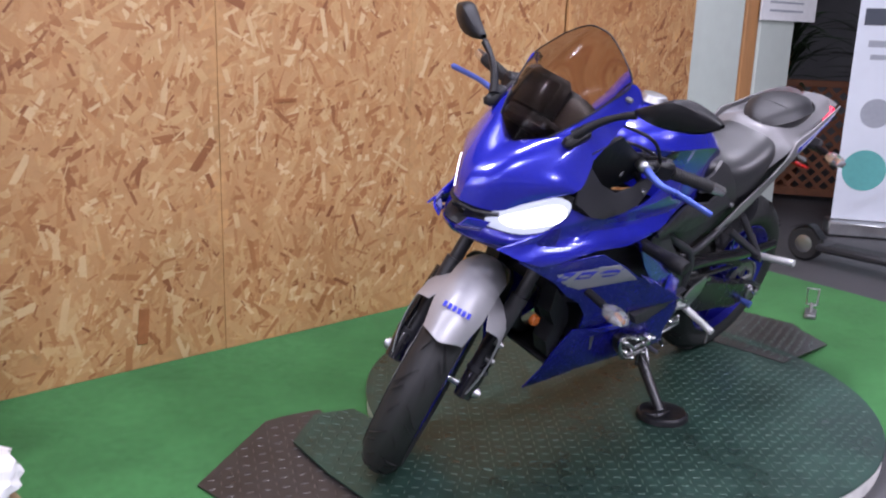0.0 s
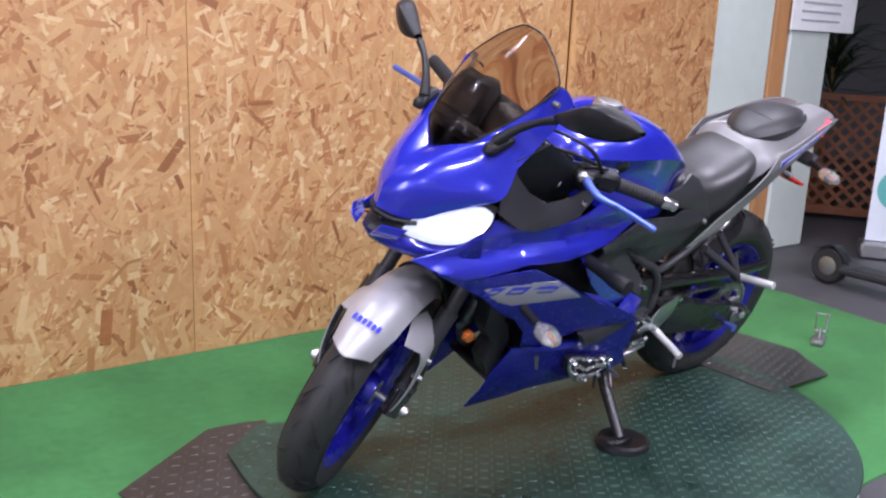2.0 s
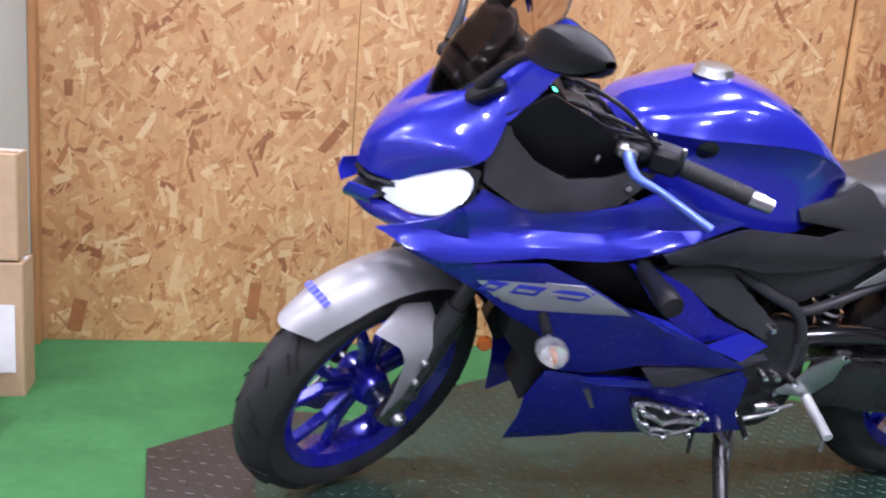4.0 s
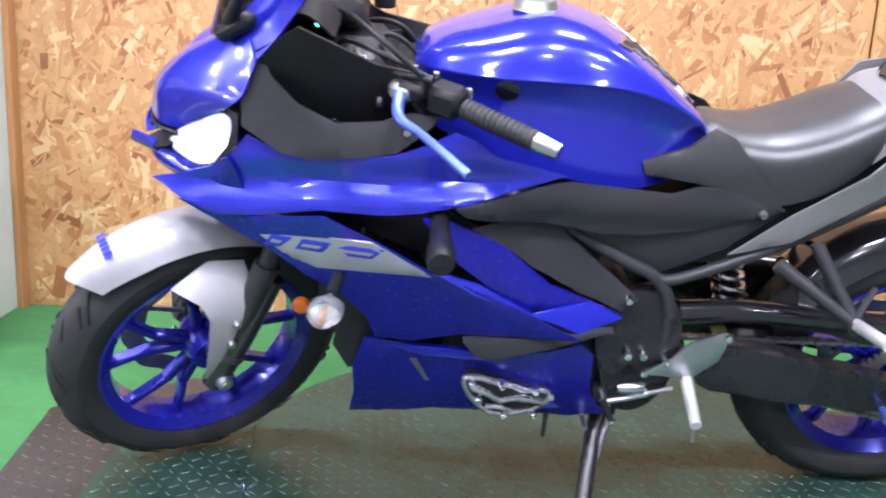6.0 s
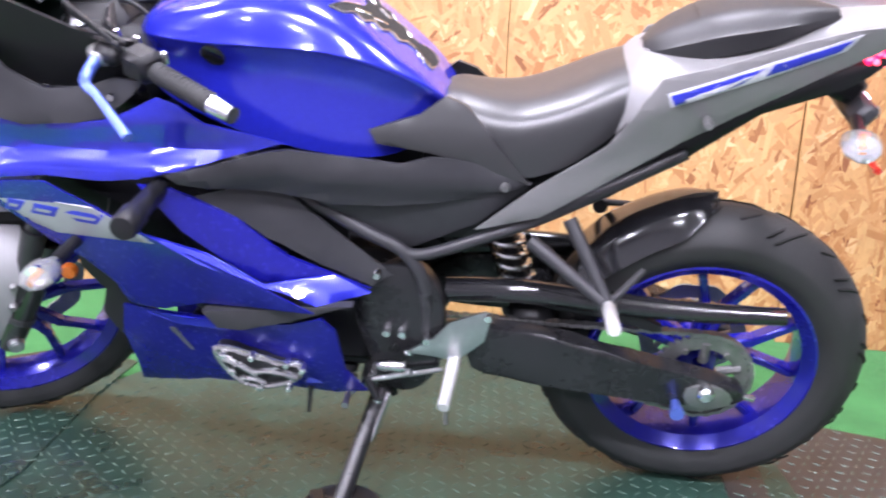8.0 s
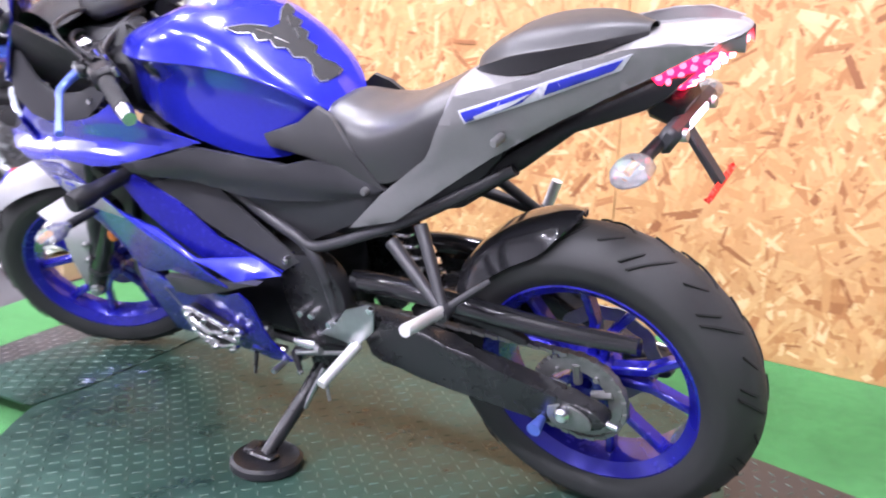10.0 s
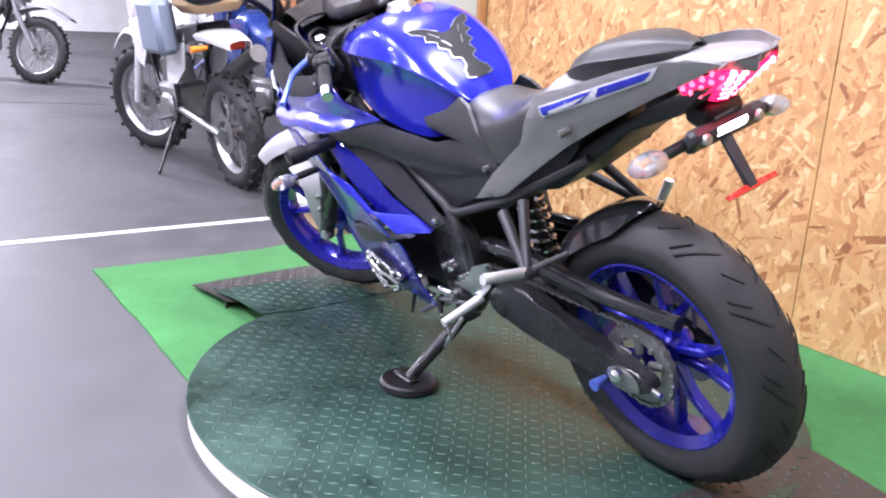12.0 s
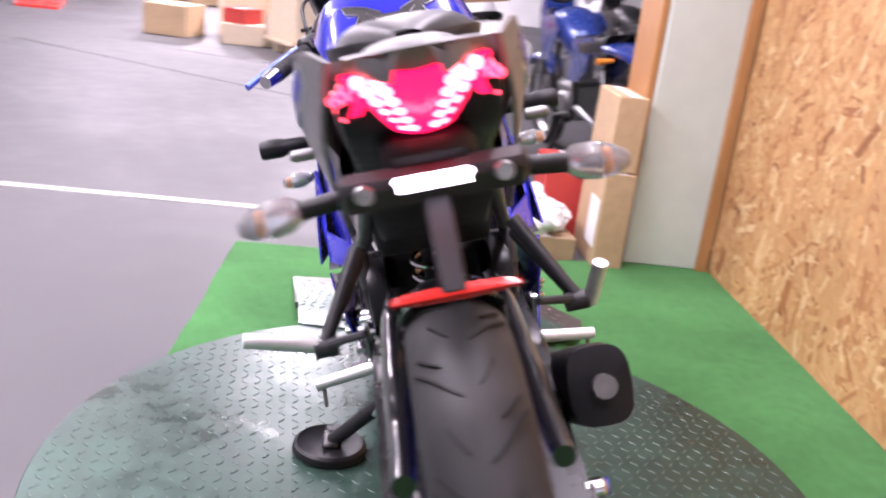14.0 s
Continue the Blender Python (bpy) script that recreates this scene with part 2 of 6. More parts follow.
def random_colour(m, spread=0.25, island=False):
    """Lets each piece or island of a material differ in tone."""
    nt = m.node_tree
    n, l = nt.nodes, nt.links
    b = n["Principled BSDF"]
    src = b.inputs["Base Color"].links[0].from_socket
    if island:
        pick = n.new("ShaderNodeNewGeometry").outputs["Random Per Island"]
    else:
        pick = n.new("ShaderNodeObjectInfo").outputs["Random"]
    r = n.new("ShaderNodeMapRange")
    r.inputs["To Min"].default_value, r.inputs["To Max"].default_value = 1 - spread, 1 + spread
    l.new(pick, r.inputs["Value"])
    hsv = n.new("ShaderNodeHueSaturation")
    l.new(src, hsv.inputs["Color"])
    l.new(r.outputs[0], hsv.inputs["Value"])
    l.new(hsv.outputs[0], b.inputs["Base Color"])
    return m


def island_ramp(m, stops):
    """A colour ramp over the islands of a mesh: each strand takes one wood tone."""
    nt = m.node_tree
    n, l = nt.nodes, nt.links
    b = n["Principled BSDF"]
    geo = n.new("ShaderNodeNewGeometry")
    ramp = n.new("ShaderNodeValToRGB")
    ramp.color_ramp.interpolation = "LINEAR"
    while len(ramp.color_ramp.elements) < len(stops):
        ramp.color_ramp.elements.new(0.5)
    for e, (p, c) in zip(ramp.color_ramp.elements, stops):
        e.position, e.color = p, (*c, 1)
    l.new(geo.outputs["Random Per Island"], ramp.inputs[0])
    old = b.inputs["Base Color"].links[0].from_socket
    mx = n.new("ShaderNodeMix")
    mx.data_type, mx.blend_type = "RGBA", "MULTIPLY"
    mx.inputs[0].default_value = 1.0
    l.new(ramp.outputs[0], mx.inputs[6])
    l.new(old, mx.inputs[7])
    l.new(mx.outputs[2], b.inputs["Base Color"])
    return m


OSB = mat("strand_board_core", (0.48, 0.265, 0.105), 0.62, 0.0, 0.3, 40, 0.4, 300)
STRAND = island_ramp(mat("wood_strands", (0.95, 0.95, 0.95), 0.55, 0.0, 0.14, 120, 0.3, 400, stretch=(1, 1, 1)),
                     [(0.0, (0.25, 0.09, 0.03)), (0.05, (0.38, 0.16, 0.056)), (0.22, (0.475, 0.238, 0.088)), (0.6, (0.53, 0.295, 0.125)), (0.88, (0.58, 0.355, 0.152)), (1.0, (0.67, 0.47, 0.25))])
STRAND_DARK = island_ramp(mat("browner_wood_strands", (0.80, 0.74, 0.70), 0.55, 0.0, 0.14, 120, 0.3, 400),
                          [(0.0, (0.24, 0.085, 0.03)), (0.05, (0.36, 0.15, 0.053)), (0.22, (0.465, 0.23, 0.085)), (0.6, (0.52, 0.285, 0.12)), (0.88, (0.57, 0.345, 0.145)), (1.0, (0.65, 0.44, 0.23))])
CARPET = mat("green_carpet", (0.048, 0.180, 0.056), 0.95, 0.0, 0.28, 30, 0.7, 900, spec=0.1)
felt = CARPET.node_tree.nodes["Principled BSDF"].inputs
felt["Sheen Weight"].default_value, felt["Sheen Roughness"].default_value = 0.10, 0.4
felt["Sheen Tint"].default_value = (0.75, 0.95, 0.72, 1)
CONCRETE = mat("dark_concrete", (0.056, 0.055, 0.058), 0.60, 0.0, 0.35, 6, 0.15, 120, spread=0.14)
WHITE = mat("white_paint", (0.72, 0.72, 0.72), 0.5, 0.0, 0.1, 20)
LINE = mat("worn_white_line", (0.55, 0.54, 0.52), 0.6, 0.0, 0.3, 60)
PILLAR = mat("pale_green_paint", (0.50, 0.55, 0.50), 0.5, 0.0, 0.08, 12, 0.1, 60)
GREENPLATE = mat("worn_green_steel", (0.028, 0.066, 0.05), 0.36, 0.35, 0.6, 20, 0.12, 200, spread=0.17)
BROWNPLATE = mat("rusty_brown_steel", (0.05, 0.045, 0.043), 0.38, 0.3, 0.35, 18, 0.12, 200, spread=0.15)
TREAD = mat("worn_bare_tread", (0.05, 0.088, 0.07), 0.42, 0.3, 0.55, 30, 0.1, 200, spread=0.15)
TREAD_BROWN = mat("worn_brown_tread", (0.085, 0.075, 0.07), 0.42, 0.3, 0.4, 30)
RIMPAINT = mat("chipped_white_rim", (0.74, 0.73, 0.69), 0.55, 0.0, 0.3, 25, 0.2, 150)
CARD = random_colour(mat("cardboard", (0.42, 0.29, 0.17), 0.8, 0.0, 0.15, 30, 0.2, 200), 0.2)
PLASTIC_BAG = mat("white_plastic_bag", (0.75, 0.75, 0.76), 0.35, 0.0, 0.08, 20, 0.2, 60)
TIMBER = mat("orange_brown_timber", (0.40, 0.19, 0.07), 0.5, 0.0, 0.25, 25, 0.2, 120, stretch=(8, 8, 0.6))
LATTICE = mat("stained_lattice_wood", (0.22, 0.08, 0.035), 0.6, 0.0, 0.3, 40)
LEAF = random_colour(mat("dark_leaf", (0.035, 0.07, 0.03), 0.4, 0.0, 0.3, 40), 0.5, True)


def slab(name, x0, y0, x1, y1, z0, z1, material, label, bevel=0.0):
    ob = part(name, box((x0 + x1) / 2, (y0 + y1) / 2, (z0 + z1) / 2, x1 - x0, y1 - y0, z1 - z0, bevel), material, None, label, False)
    return tagged(ob, label, kind="structure")


slab("floor", -20, -9, 8, 9, -0.2, 0.0, CONCRETE, "dark grey worn concrete hall floor")
slab("ceiling", -20, -9, 8, 9, 3.4, 3.6, WHITE, "unseen pale painted hall ceiling")
slab("wall_west", -20.2, -9, -20, 9, 0, 3.4, WHITE, "white painted far hall wall")
# unseen wall, its pale grey set to throw light on the bike's side
slab("bounce_wall", -20, -9.2, 8, -9, 0, 3.4, mat("pale_grey_wall", (0.58, 0.58, 0.60), 0.7), "unseen pale grey wall behind the visitor, added to bounce light")
slab("wall_east", 8, -9, 8.2, 9, 0, 3.4, mat("dim_grey_wall", (0.2, 0.2, 0.21), 0.7), "grey hall wall beyond the plants")
slab("wall_back", -20, 9, 8, 9.2, 0, 3.4, WHITE, "white painted hall wall beyond the board")


def carpet():
    bm = bmesh.new()
    rng = random.Random(4)
    edge = [(-1.505, -0.69)]
    for i in range(40):
        edge.append((-1.505 + 3.55 * (i + 1) / 41, -0.685 + 0.01 * (i / 40) + rng.uniform(-0.005, 0.005)))
    edge += [(2.06, -0.67), (2.11, 0.1), (2.15, 0.6), (2.18, 1.25), (2.18, 1.3), (-1.75, 1.3), (-1.745, 0.86), (-1.66, 0.52), (-1.545, 0.0)]
    f = bm.faces.new([bm.verts.new((x, y, 0.0)) for x, y in edge])
    g = bmesh.ops.extrude_face_region(bm, geom=[f])
    for v in g["geom"]:
        if isinstance(v, bmesh.types.BMVert):
            v.co.z = 0.008
    return tagged(part("carpet", bm, CARPET, None, "", False), "bright green needle-felt carpet on the floor", kind="structure")


carpet()
tagged(part("floor_line", box(-2.012, -1.0, 0.001, 0.05, 9.0, 0.004, 0.0, 0, 0, 2.7), LINE, None, "", False), "worn white line painted on the floor", kind="structure")
for x, y, sx, sy, a in ((-1.55, -1.75, 0.35, 0.05, 20), (-6, -2.2, 3.5, 0.01, 60), (-7, -0.9, 3.0, 0.01, 75)):
    tagged(part("floor_mark", box(x, y, 0.0008, sx, sy, 0.003, 0.0, 0, 0, a), LINE if sx < 1 else GROOVE, None, "", False), "pale scuff or dark joint on the floor", kind="structure")

# --- strand board wall: sheets with loose strands on their faces ---
WALL_K = 0.0101
wall = new("wall_north")
wall.matrix_world = pose(0, 1.265, 0, 0, 0, math.degrees(math.atan(WALL_K)))
tagged(wall, "strand board wall of upright sheets behind the motorcycle", kind="structure")


def strands(x0, x1, z0, z1, seed):
    """Thin wood strands pressed on the sheet's face, all angles, a few millimetres proud at most."""
    rng = np.random.RandomState(seed)
    count = int((x1 - x0) * (z1 - z0) * 1900)
    verts, faces = [], []
    for i in range(count):
        ln, wd = rng.uniform(0.035, 0.14), rng.uniform(0.008, 0.032)
        if i > count * 0.8:
            ln, wd = rng.uniform(0.015, 0.06), rng.uniform(0.004, 0.012)
        a = rng.normal(1.25, 0.75) if rng.rand() < 0.7 else rng.uniform(0, math.pi)
        cx, cz = rng.uniform(x0 + 0.03, x1 - 0.03), rng.uniform(z0 + 0.02, z1 - 0.02)
        y = -0.0004 - 0.0016 * (i / count) - rng.uniform(0, 0.0002)
        ca, sa = math.cos(a), math.sin(a)
        k = len(verts)
        skew = rng.uniform(-0.4, 0.4, 4)
        for (u, v), q in zip(((-1, -1), (1, -1), (1, 1), (-1, 1)), skew):
            uu, vv = (u + 0.5 * q * v) * ln / 2, v * wd / 2 * (1 + 0.5 * q)
            px, pz = cx + uu * ca - vv * sa, cz + uu * sa + vv * ca
            verts.append((min(max(px, x0 + 0.002), x1 - 0.002), y + 0.0003 * q, min(max(pz, z0), z1)))
        faces.append((k, k + 1, k + 2, k + 3))
    me = bpy.data.meshes.new("strands")
    me.from_pydata(verts, [], faces)
    me.materials.append(STRAND_DARK if x1 > 1.9 else STRAND)
    return me


for i, (x0, x1, y) in enumerate(((-1.73, -0.705, 0.002), (-0.705, 0.182, 0.0), (0.182, 1.135, 0.003), (1.135, 2.195, -0.02))):
    b = part("board", box((x0 + x1) / 2, 0.010 + y, 1.22, x1 - x0 - 0.0014, 0.018, 2.424, 0.0015), OSB, wall, "", False)
    o = new("strands", strands(x0 + 0.002, x1 - 0.002, 0.01, 2.43, 20 + i))
    o.parent = b
    o.location.y = 0.001 + y
    tagged(o, kind="stuff")
DARK_FLAKE = mat("red_brown_strand", (0.30, 0.115, 0.038), 0.55, 0.0, 0.25, 60, 0.3, 400)
for x, z, w, h, turn, y in ((-1.025, 0.163, 0.040, 0.130, 6, -0.0006), (-1.612, 0.098, 0.046, 0.115, 12, -0.0006), (-1.028, 0.291, 0.018, 0.022, 0, -0.0006), (-0.432, 0.942, 0.100, 0.015, 0, -0.0026), (-0.471, 0.792, 0.012, 0.05, 10, -0.0026)):
    part("strand", box(x, y, z, w, 0.0014, h, 0.0005, 0, turn, 0), DARK_FLAKE, wall, "broad red-brown strand", False)
slab("wall_frame", -1.73, 1.32, 2.18, 1.42, 0, 2.4, TIMBER, "timber framing behind the strand boards")
slab("pillar", -2.08, 0.885, -1.745, 1.235, 0, 3.4, PILLAR, "pale green painted pillar at the end of the boards", 0.012)
slab("pillar", 2.215, 1.285, 2.73, 1.7, 0, 3.4, PILLAR, "pale green painted pillar", 0.012)
slab("trim", -1.744, 1.195, -1.722, 1.244, 0, 3.39, TIMBER, "upright timber stud at the end of the boards", 0.002)
slab("trim", -2.06, 0.855, -1.75, 0.884, 0, 3.39, TIMBER, "upright timber strip on the pillar", 0.002)
slab("trim", 2.734, 1.275, 2.875, 1.40, 0, 3.4, TIMBER, "upright orange-brown timber strip", 0.006)
slab("pillar", 2.88, 1.265, 3.29, 1.7, 0, 3.4, PILLAR, "pale green painted pillar beside the lattice", 0.012)
slab("wall_side", -2.45, 1.26, -2.12, 5.0, 0, 3.4, PILLAR, "pale painted partition behind the pillar", 0.01)

# --- turntable ---
RT = 0.837
table = thing("turntable", pose(0.104, 0.04, 0), "round worn green checker-plate turntable with a pale rim", "turntable")
part("deck", lathe([(0.0005, 0.05), (RT - 0.007, 0.05), (RT, T - 0.003), (RT - 0.003, T), (0.0005, T)], (0, 0, 0), 160, "z", False), GREENPLATE, table)
part("rim_skirt", lathe([(RT - 0.02, 0.0), (RT - 0.006, 0.0), (RT - 0.004, 0.01), (RT - 0.006, 0.05), (RT - 0.02, 0.05)], (0, 0, 0), 160, "z"), RIMPAINT, table, "chipped off-white rim")


def treads(inside, x0, x1, y0, y1, height, pitch=0.031, angle=0.0):
    """Raised lozenges of checker plate, in alternating directions."""
    verts, faces = [], []
    ca, sa = math.cos(angle), math.sin(angle)
    n = int(max(x1 - x0, y1 - y0) / pitch) + 2
    for i in range(-n, n):
        for j in range(-n, n):
            gx, gy = i * pitch, j * pitch
            cx, cy = gx * ca - gy * sa, gx * sa + gy * ca
            if not inside(cx, cy):
                continue
            a = angle + (math.pi / 4 if (i + j) % 2 else -math.pi / 4)
            c, s = math.cos(a), math.sin(a)
            k = len(verts)
            z = height(cx, cy)
            for u, v, h in ((-0.0125, 0, -0.0004), (0, -0.0036, -0.0004), (0.0125, 0, -0.0004), (0, 0.0036, -0.0004), (-0.0075, 0, 0.0016), (0.0075, 0, 0.0016)):
                verts.append((cx + u * c - v * s, cy + u * s + v * c, z + h))
            faces += [(k, k + 1, k + 4), (k + 1, k + 5, k + 4), (k + 1, k + 2, k + 5), (k + 2, k + 3, k + 5), (k + 3, k + 4, k + 5), (k + 3, k, k + 4)]
    me = bpy.data.meshes.new("treads")
    me.from_pydata(verts, [], faces)
    return me


def tread_part(me, material, parent):
    me.materials.append(material)
    o = new("treads", me)
    o.parent = parent
    return tagged(o, "raised checker-plate treads", kind="stuff")


tread_part(treads(lambda x, y: math.hypot(x, y) < RT - 0.02 and not (x < -0.74 and y > -0.38), -RT, RT, -RT, RT, lambda x, y: T, 0.031, 0.12), TREAD, table)


def flat_plate(outline, height, thick):
    bm = bmesh.new()
    f = bm.faces.new([bm.verts.new((x, y, 0)) for x, y in outline])
    for k, step in ((0, 0.08), (1, 0.08)):
        lo, hi = min(p[k] for p in outline), max(p[k] for p in outline)
        v = lo + step
        while v < hi:
            co, no = Vector((0, 0, 0)), Vector((0, 0, 0))
            co[k], no[k] = v, 1
            bmesh.ops.bisect_plane(bm, geom=bm.verts[:] + bm.edges[:] + bm.faces[:], plane_co=co, plane_no=no, dist=1e-5)
            v += step
    for v in bm.verts:
        v.co.z = height(v.co.x, v.co.y)
    g = bmesh.ops.extrude_face_region(bm, geom=bm.faces[:])
    for v in g["geom"]:
        if isinstance(v, bmesh.types.BMVert):
            v.co.z -= thick
    return bm


def sheet_z(x, y):
    return T + 0.0045 - 0.012 * max(0.0, (-0.80 - x) / 0.16)


def ramp_z(x, y):
    return 0.014 + 0.034 * min(1.0, max(0.0, (x + 1.27) / 0.42))


SHEET = [(-0.640, -0.352), (-0.63, -0.2), (-0.66, 0.0), (-0.69, 0.2), (-0.70, 0.42), (-0.82, 0.46), (-0.955, 0.36), (-0.975, 0.15), (-0.975, -0.05), (-0.975, -0.22), (-0.965, -0.398), (-0.80, -0.372)]
sheet = thing("cover_sheet", pose(0, 0, 0), "dark green checker-plate sheet bridging turntable and ramp", "metal sheet")
part("plate", flat_plate(SHEET, sheet_z, 0.004), GREENPLATE, sheet, "", False)


def within(poly):
    def f(x, y):
        odd = False
        for (ax, ay), (bx, by) in zip(poly, poly[1:] + poly[:1]):
            if (ay > y) != (by > y) and x < (bx - ax) * (y - ay) / (by - ay) + ax:
                odd = not odd
        return odd
    return f


tread_part(treads(within([(x * 0.985, y * 0.97) for x, y in SHEET]), -1, 1, -1, 1, sheet_z, 0.031, -0.1), TREAD, sheet)
RAMP = [(-0.84, -0.385), (-0.77, 0.51), (-0.937, 0.55), (-1.254, 0.36), (-1.20, -0.05), (-1.13, -0.425)]
ramp = thing("ramp_plate", pose(0, 0, 0), "worn brown checker-plate ramp in front of the turntable", "ramp")
part("plate", flat_plate(RAMP, ramp_z, 0.004), BROWNPLATE, ramp, "", False)
tread_part(treads(within([(-1.08 + (x + 1.08) * 0.95, 0.1 + (y - 0.1) * 0.95) for x, y in RAMP]), -1.4, 1.4, -1, 1, ramp_z, 0.034, 0.35), TREAD_BROWN, ramp)
part("support", box(-1.06, 0.12, 0.008, 0.25, 0.5, 0.016, 0.002), BROWNPLATE, ramp)
part("side_gusset", add_box(box(-0.985, -0.368, 0.024, 0.10, 0.004, 0.030, 0.001, 0, 0, 8), pose(-0.905, -0.36, 0.026, 0, 0, 40), 0.006, 0.07, 0.034, 0.001), BROWNPLATE, ramp, "brown upright plate under the ramp's open side")
rear_ramp = thing("ramp_plate", pose(0, 0, 0), "grey checker-plate ramp behind the turntable", "ramp")
RAMP2 = [(0.80, -0.20), (0.885, -0.19), (1.24, -0.15), (1.40, 0.085), (1.36, 0.50), (0.78, 0.50)]


def ramp2_z(x, y):
    return 0.014 + 0.05 * min(1.0, max(0.0, (1.34 - x) / 0.5))


part("plate", flat_plate(RAMP2, ramp2_z, 0.004), BROWNPLATE, rear_ramp, "", False)
tread_part(treads(within([(1.15 + (x - 1.15) * 0.95, 0.2 + (y - 0.2) * 0.95) for x, y in RAMP2]), -1.6, 1.6, -1, 1, ramp2_z, 0.034, 0.35), TREAD, rear_ramp)
ring = thing("tie_down_ring", pose(1.585, 0.10, 0.008, 0, 0, 25), "small bright metal tie-down ring on a bracket", "tie-down")
part("base", box(0, 0, 0.012, 0.12, 0.05, 0.02, 0.004), STEEL, ring)
part("post", tube([(0, 0, 0.02), (0.015, 0, 0.06)], 0.008, 10), STEEL, ring)
part("loop", add_tube(bmesh.new(), [(0.02, -0.022, 0.05), (0.035, -0.024, 0.12), (0.035, 0.024, 0.12), (0.02, 0.022, 0.05), (0.02, -0.022, 0.05)], 0.006, 8), ALLOY, ring, "bright metal loop")
puck = thing("stand_puck", pose(0.04, -0.205, T), "round black rubber pad under the side stand", "stand pad")
part("pad", lathe([(0.0005, 0.0), (0.076, 0.0), (0.081, 0.005), (0.079, 0.018), (0.072, 0.024), (0.066, 0.019), (0.0005, 0.016)], (0, 0, 0), 40, "z", False), BLACK, puck)
part("lug", box(-0.052, 0.01, 0.022, 0.03, 0.05, 0.016, 0.005, 0, 0, 20), BLACK, puck)

# --- hall lights: unseen fittings, guessed from highlights ---
def tube_light(x, y, turn=0, watts=34.0):
    t = thing("ceiling_light", pose(x, y, 3.4, 0, 0, turn), "unseen white ceiling fitting with two short lit tubes", "ceiling light", "ceiling lights")
    part("housing", box(0, 0, -0.03, 0.56, 0.20, 0.06, 0.01), WHITE, t)
    for s in (-1, 1):
        part("lit_tube", tube([(-0.25, s * 0.05, -0.085), (0.25, s * 0.05, -0.085)], 0.016, 12), TUBE, t, "lit white tube")
    a = area_lamp("tube_glow", x, y, 3.29, 0.46, 0.16, watts, (0.93, 0.96, 1.0), (0, 0, turn))
    return t


TUBE = mat("lit_tube_glass", (0.9, 0.9, 0.9), 0.3, emit=(0.93, 0.96, 1.0), power=9.0)
# the y = -5.2 row and the far rows are added to brighten flank and hall
for x, y, k in ((-2.4, 0.1, 0.58), (-0.9, 0.1, 0.55), (0.6, 0.1, 0.55), (2.1, 0.1, 0.42), (-3.0, -2.6, 0.9), (-1.2, -2.6, 1.2), (0.4, -2.6, 1.2), (2.0, -2.6, 1.0), (-2.4, -5.2, 0.8), (0.2, -5.2, 0.9), (2.8, -5.2, 0.7), (-6.5, -1.0, 1.2), (-6.5, -4, 1.0), (-10, -1, 4.2), (-10, -4, 3.6), (-16.5, -1, 6.5), (-16.5, -4, 5.5)):
    tube_light(x, y, 0, LAMP_WATTS * k)
# ---- the blue sports motorcycle; it faces -x, its left side is -y ----
LEAN = 16.5
BIKE = pose(0, 0.113, T, LEAN, 0, 2.5)
bike = thing("sport_motorcycle", BIKE, "blue and grey sports motorcycle leaning on its side stand", "motorcycle")
RX, RZ, RR = 0.69, 0.325, 0.322
FX, FZ, FR = -0.753, 0.300, 0.307
RAKE = Vector((0.4226, 0, 0.9063))
STEER = Matrix.Translation((-0.881, 0, 0)) @ Matrix.Rotation(radians(25), 4, RAKE) @ Matrix.Translation((0.848, 0, 0))


# the front wheel: its centre, its left-hand axle direction and its fork direction after the bars are turned
HUB, AXLE = Vector((-0.757, -0.006, 0.308)), Vector((0.490, -0.853, -0.182)).normalized()
HEAD = Vector((-0.43, 0, 0.955))
FORK = (HEAD - HUB) - AXLE * (HEAD - HUB).dot(AXLE)
FORK.normalize()


def frame_of(left, up):
    """Columns: ahead, left and up, as a turn."""
    return Matrix((left.cross(up), left, up)).transposed()


WHEEL_TURN = Matrix.Translation(HUB) @ (frame_of(AXLE, FORK) @ frame_of(Vector((0, -1, 0)), RAKE).inverted()).to_4x4() @ Matrix.Translation((-FX, 0, -FZ))


def wheeled(bm):
    """Turns a part that moves with the front wheel."""
    bmesh.ops.transform(bm, matrix=WHEEL_TURN, verts=bm.verts[:])
    return bm


def turned(bm):
    """Turns a part of the front end with the handlebars, to the left."""
    bmesh.ops.transform(bm, matrix=STEER, verts=bm.verts[:])
    return bm


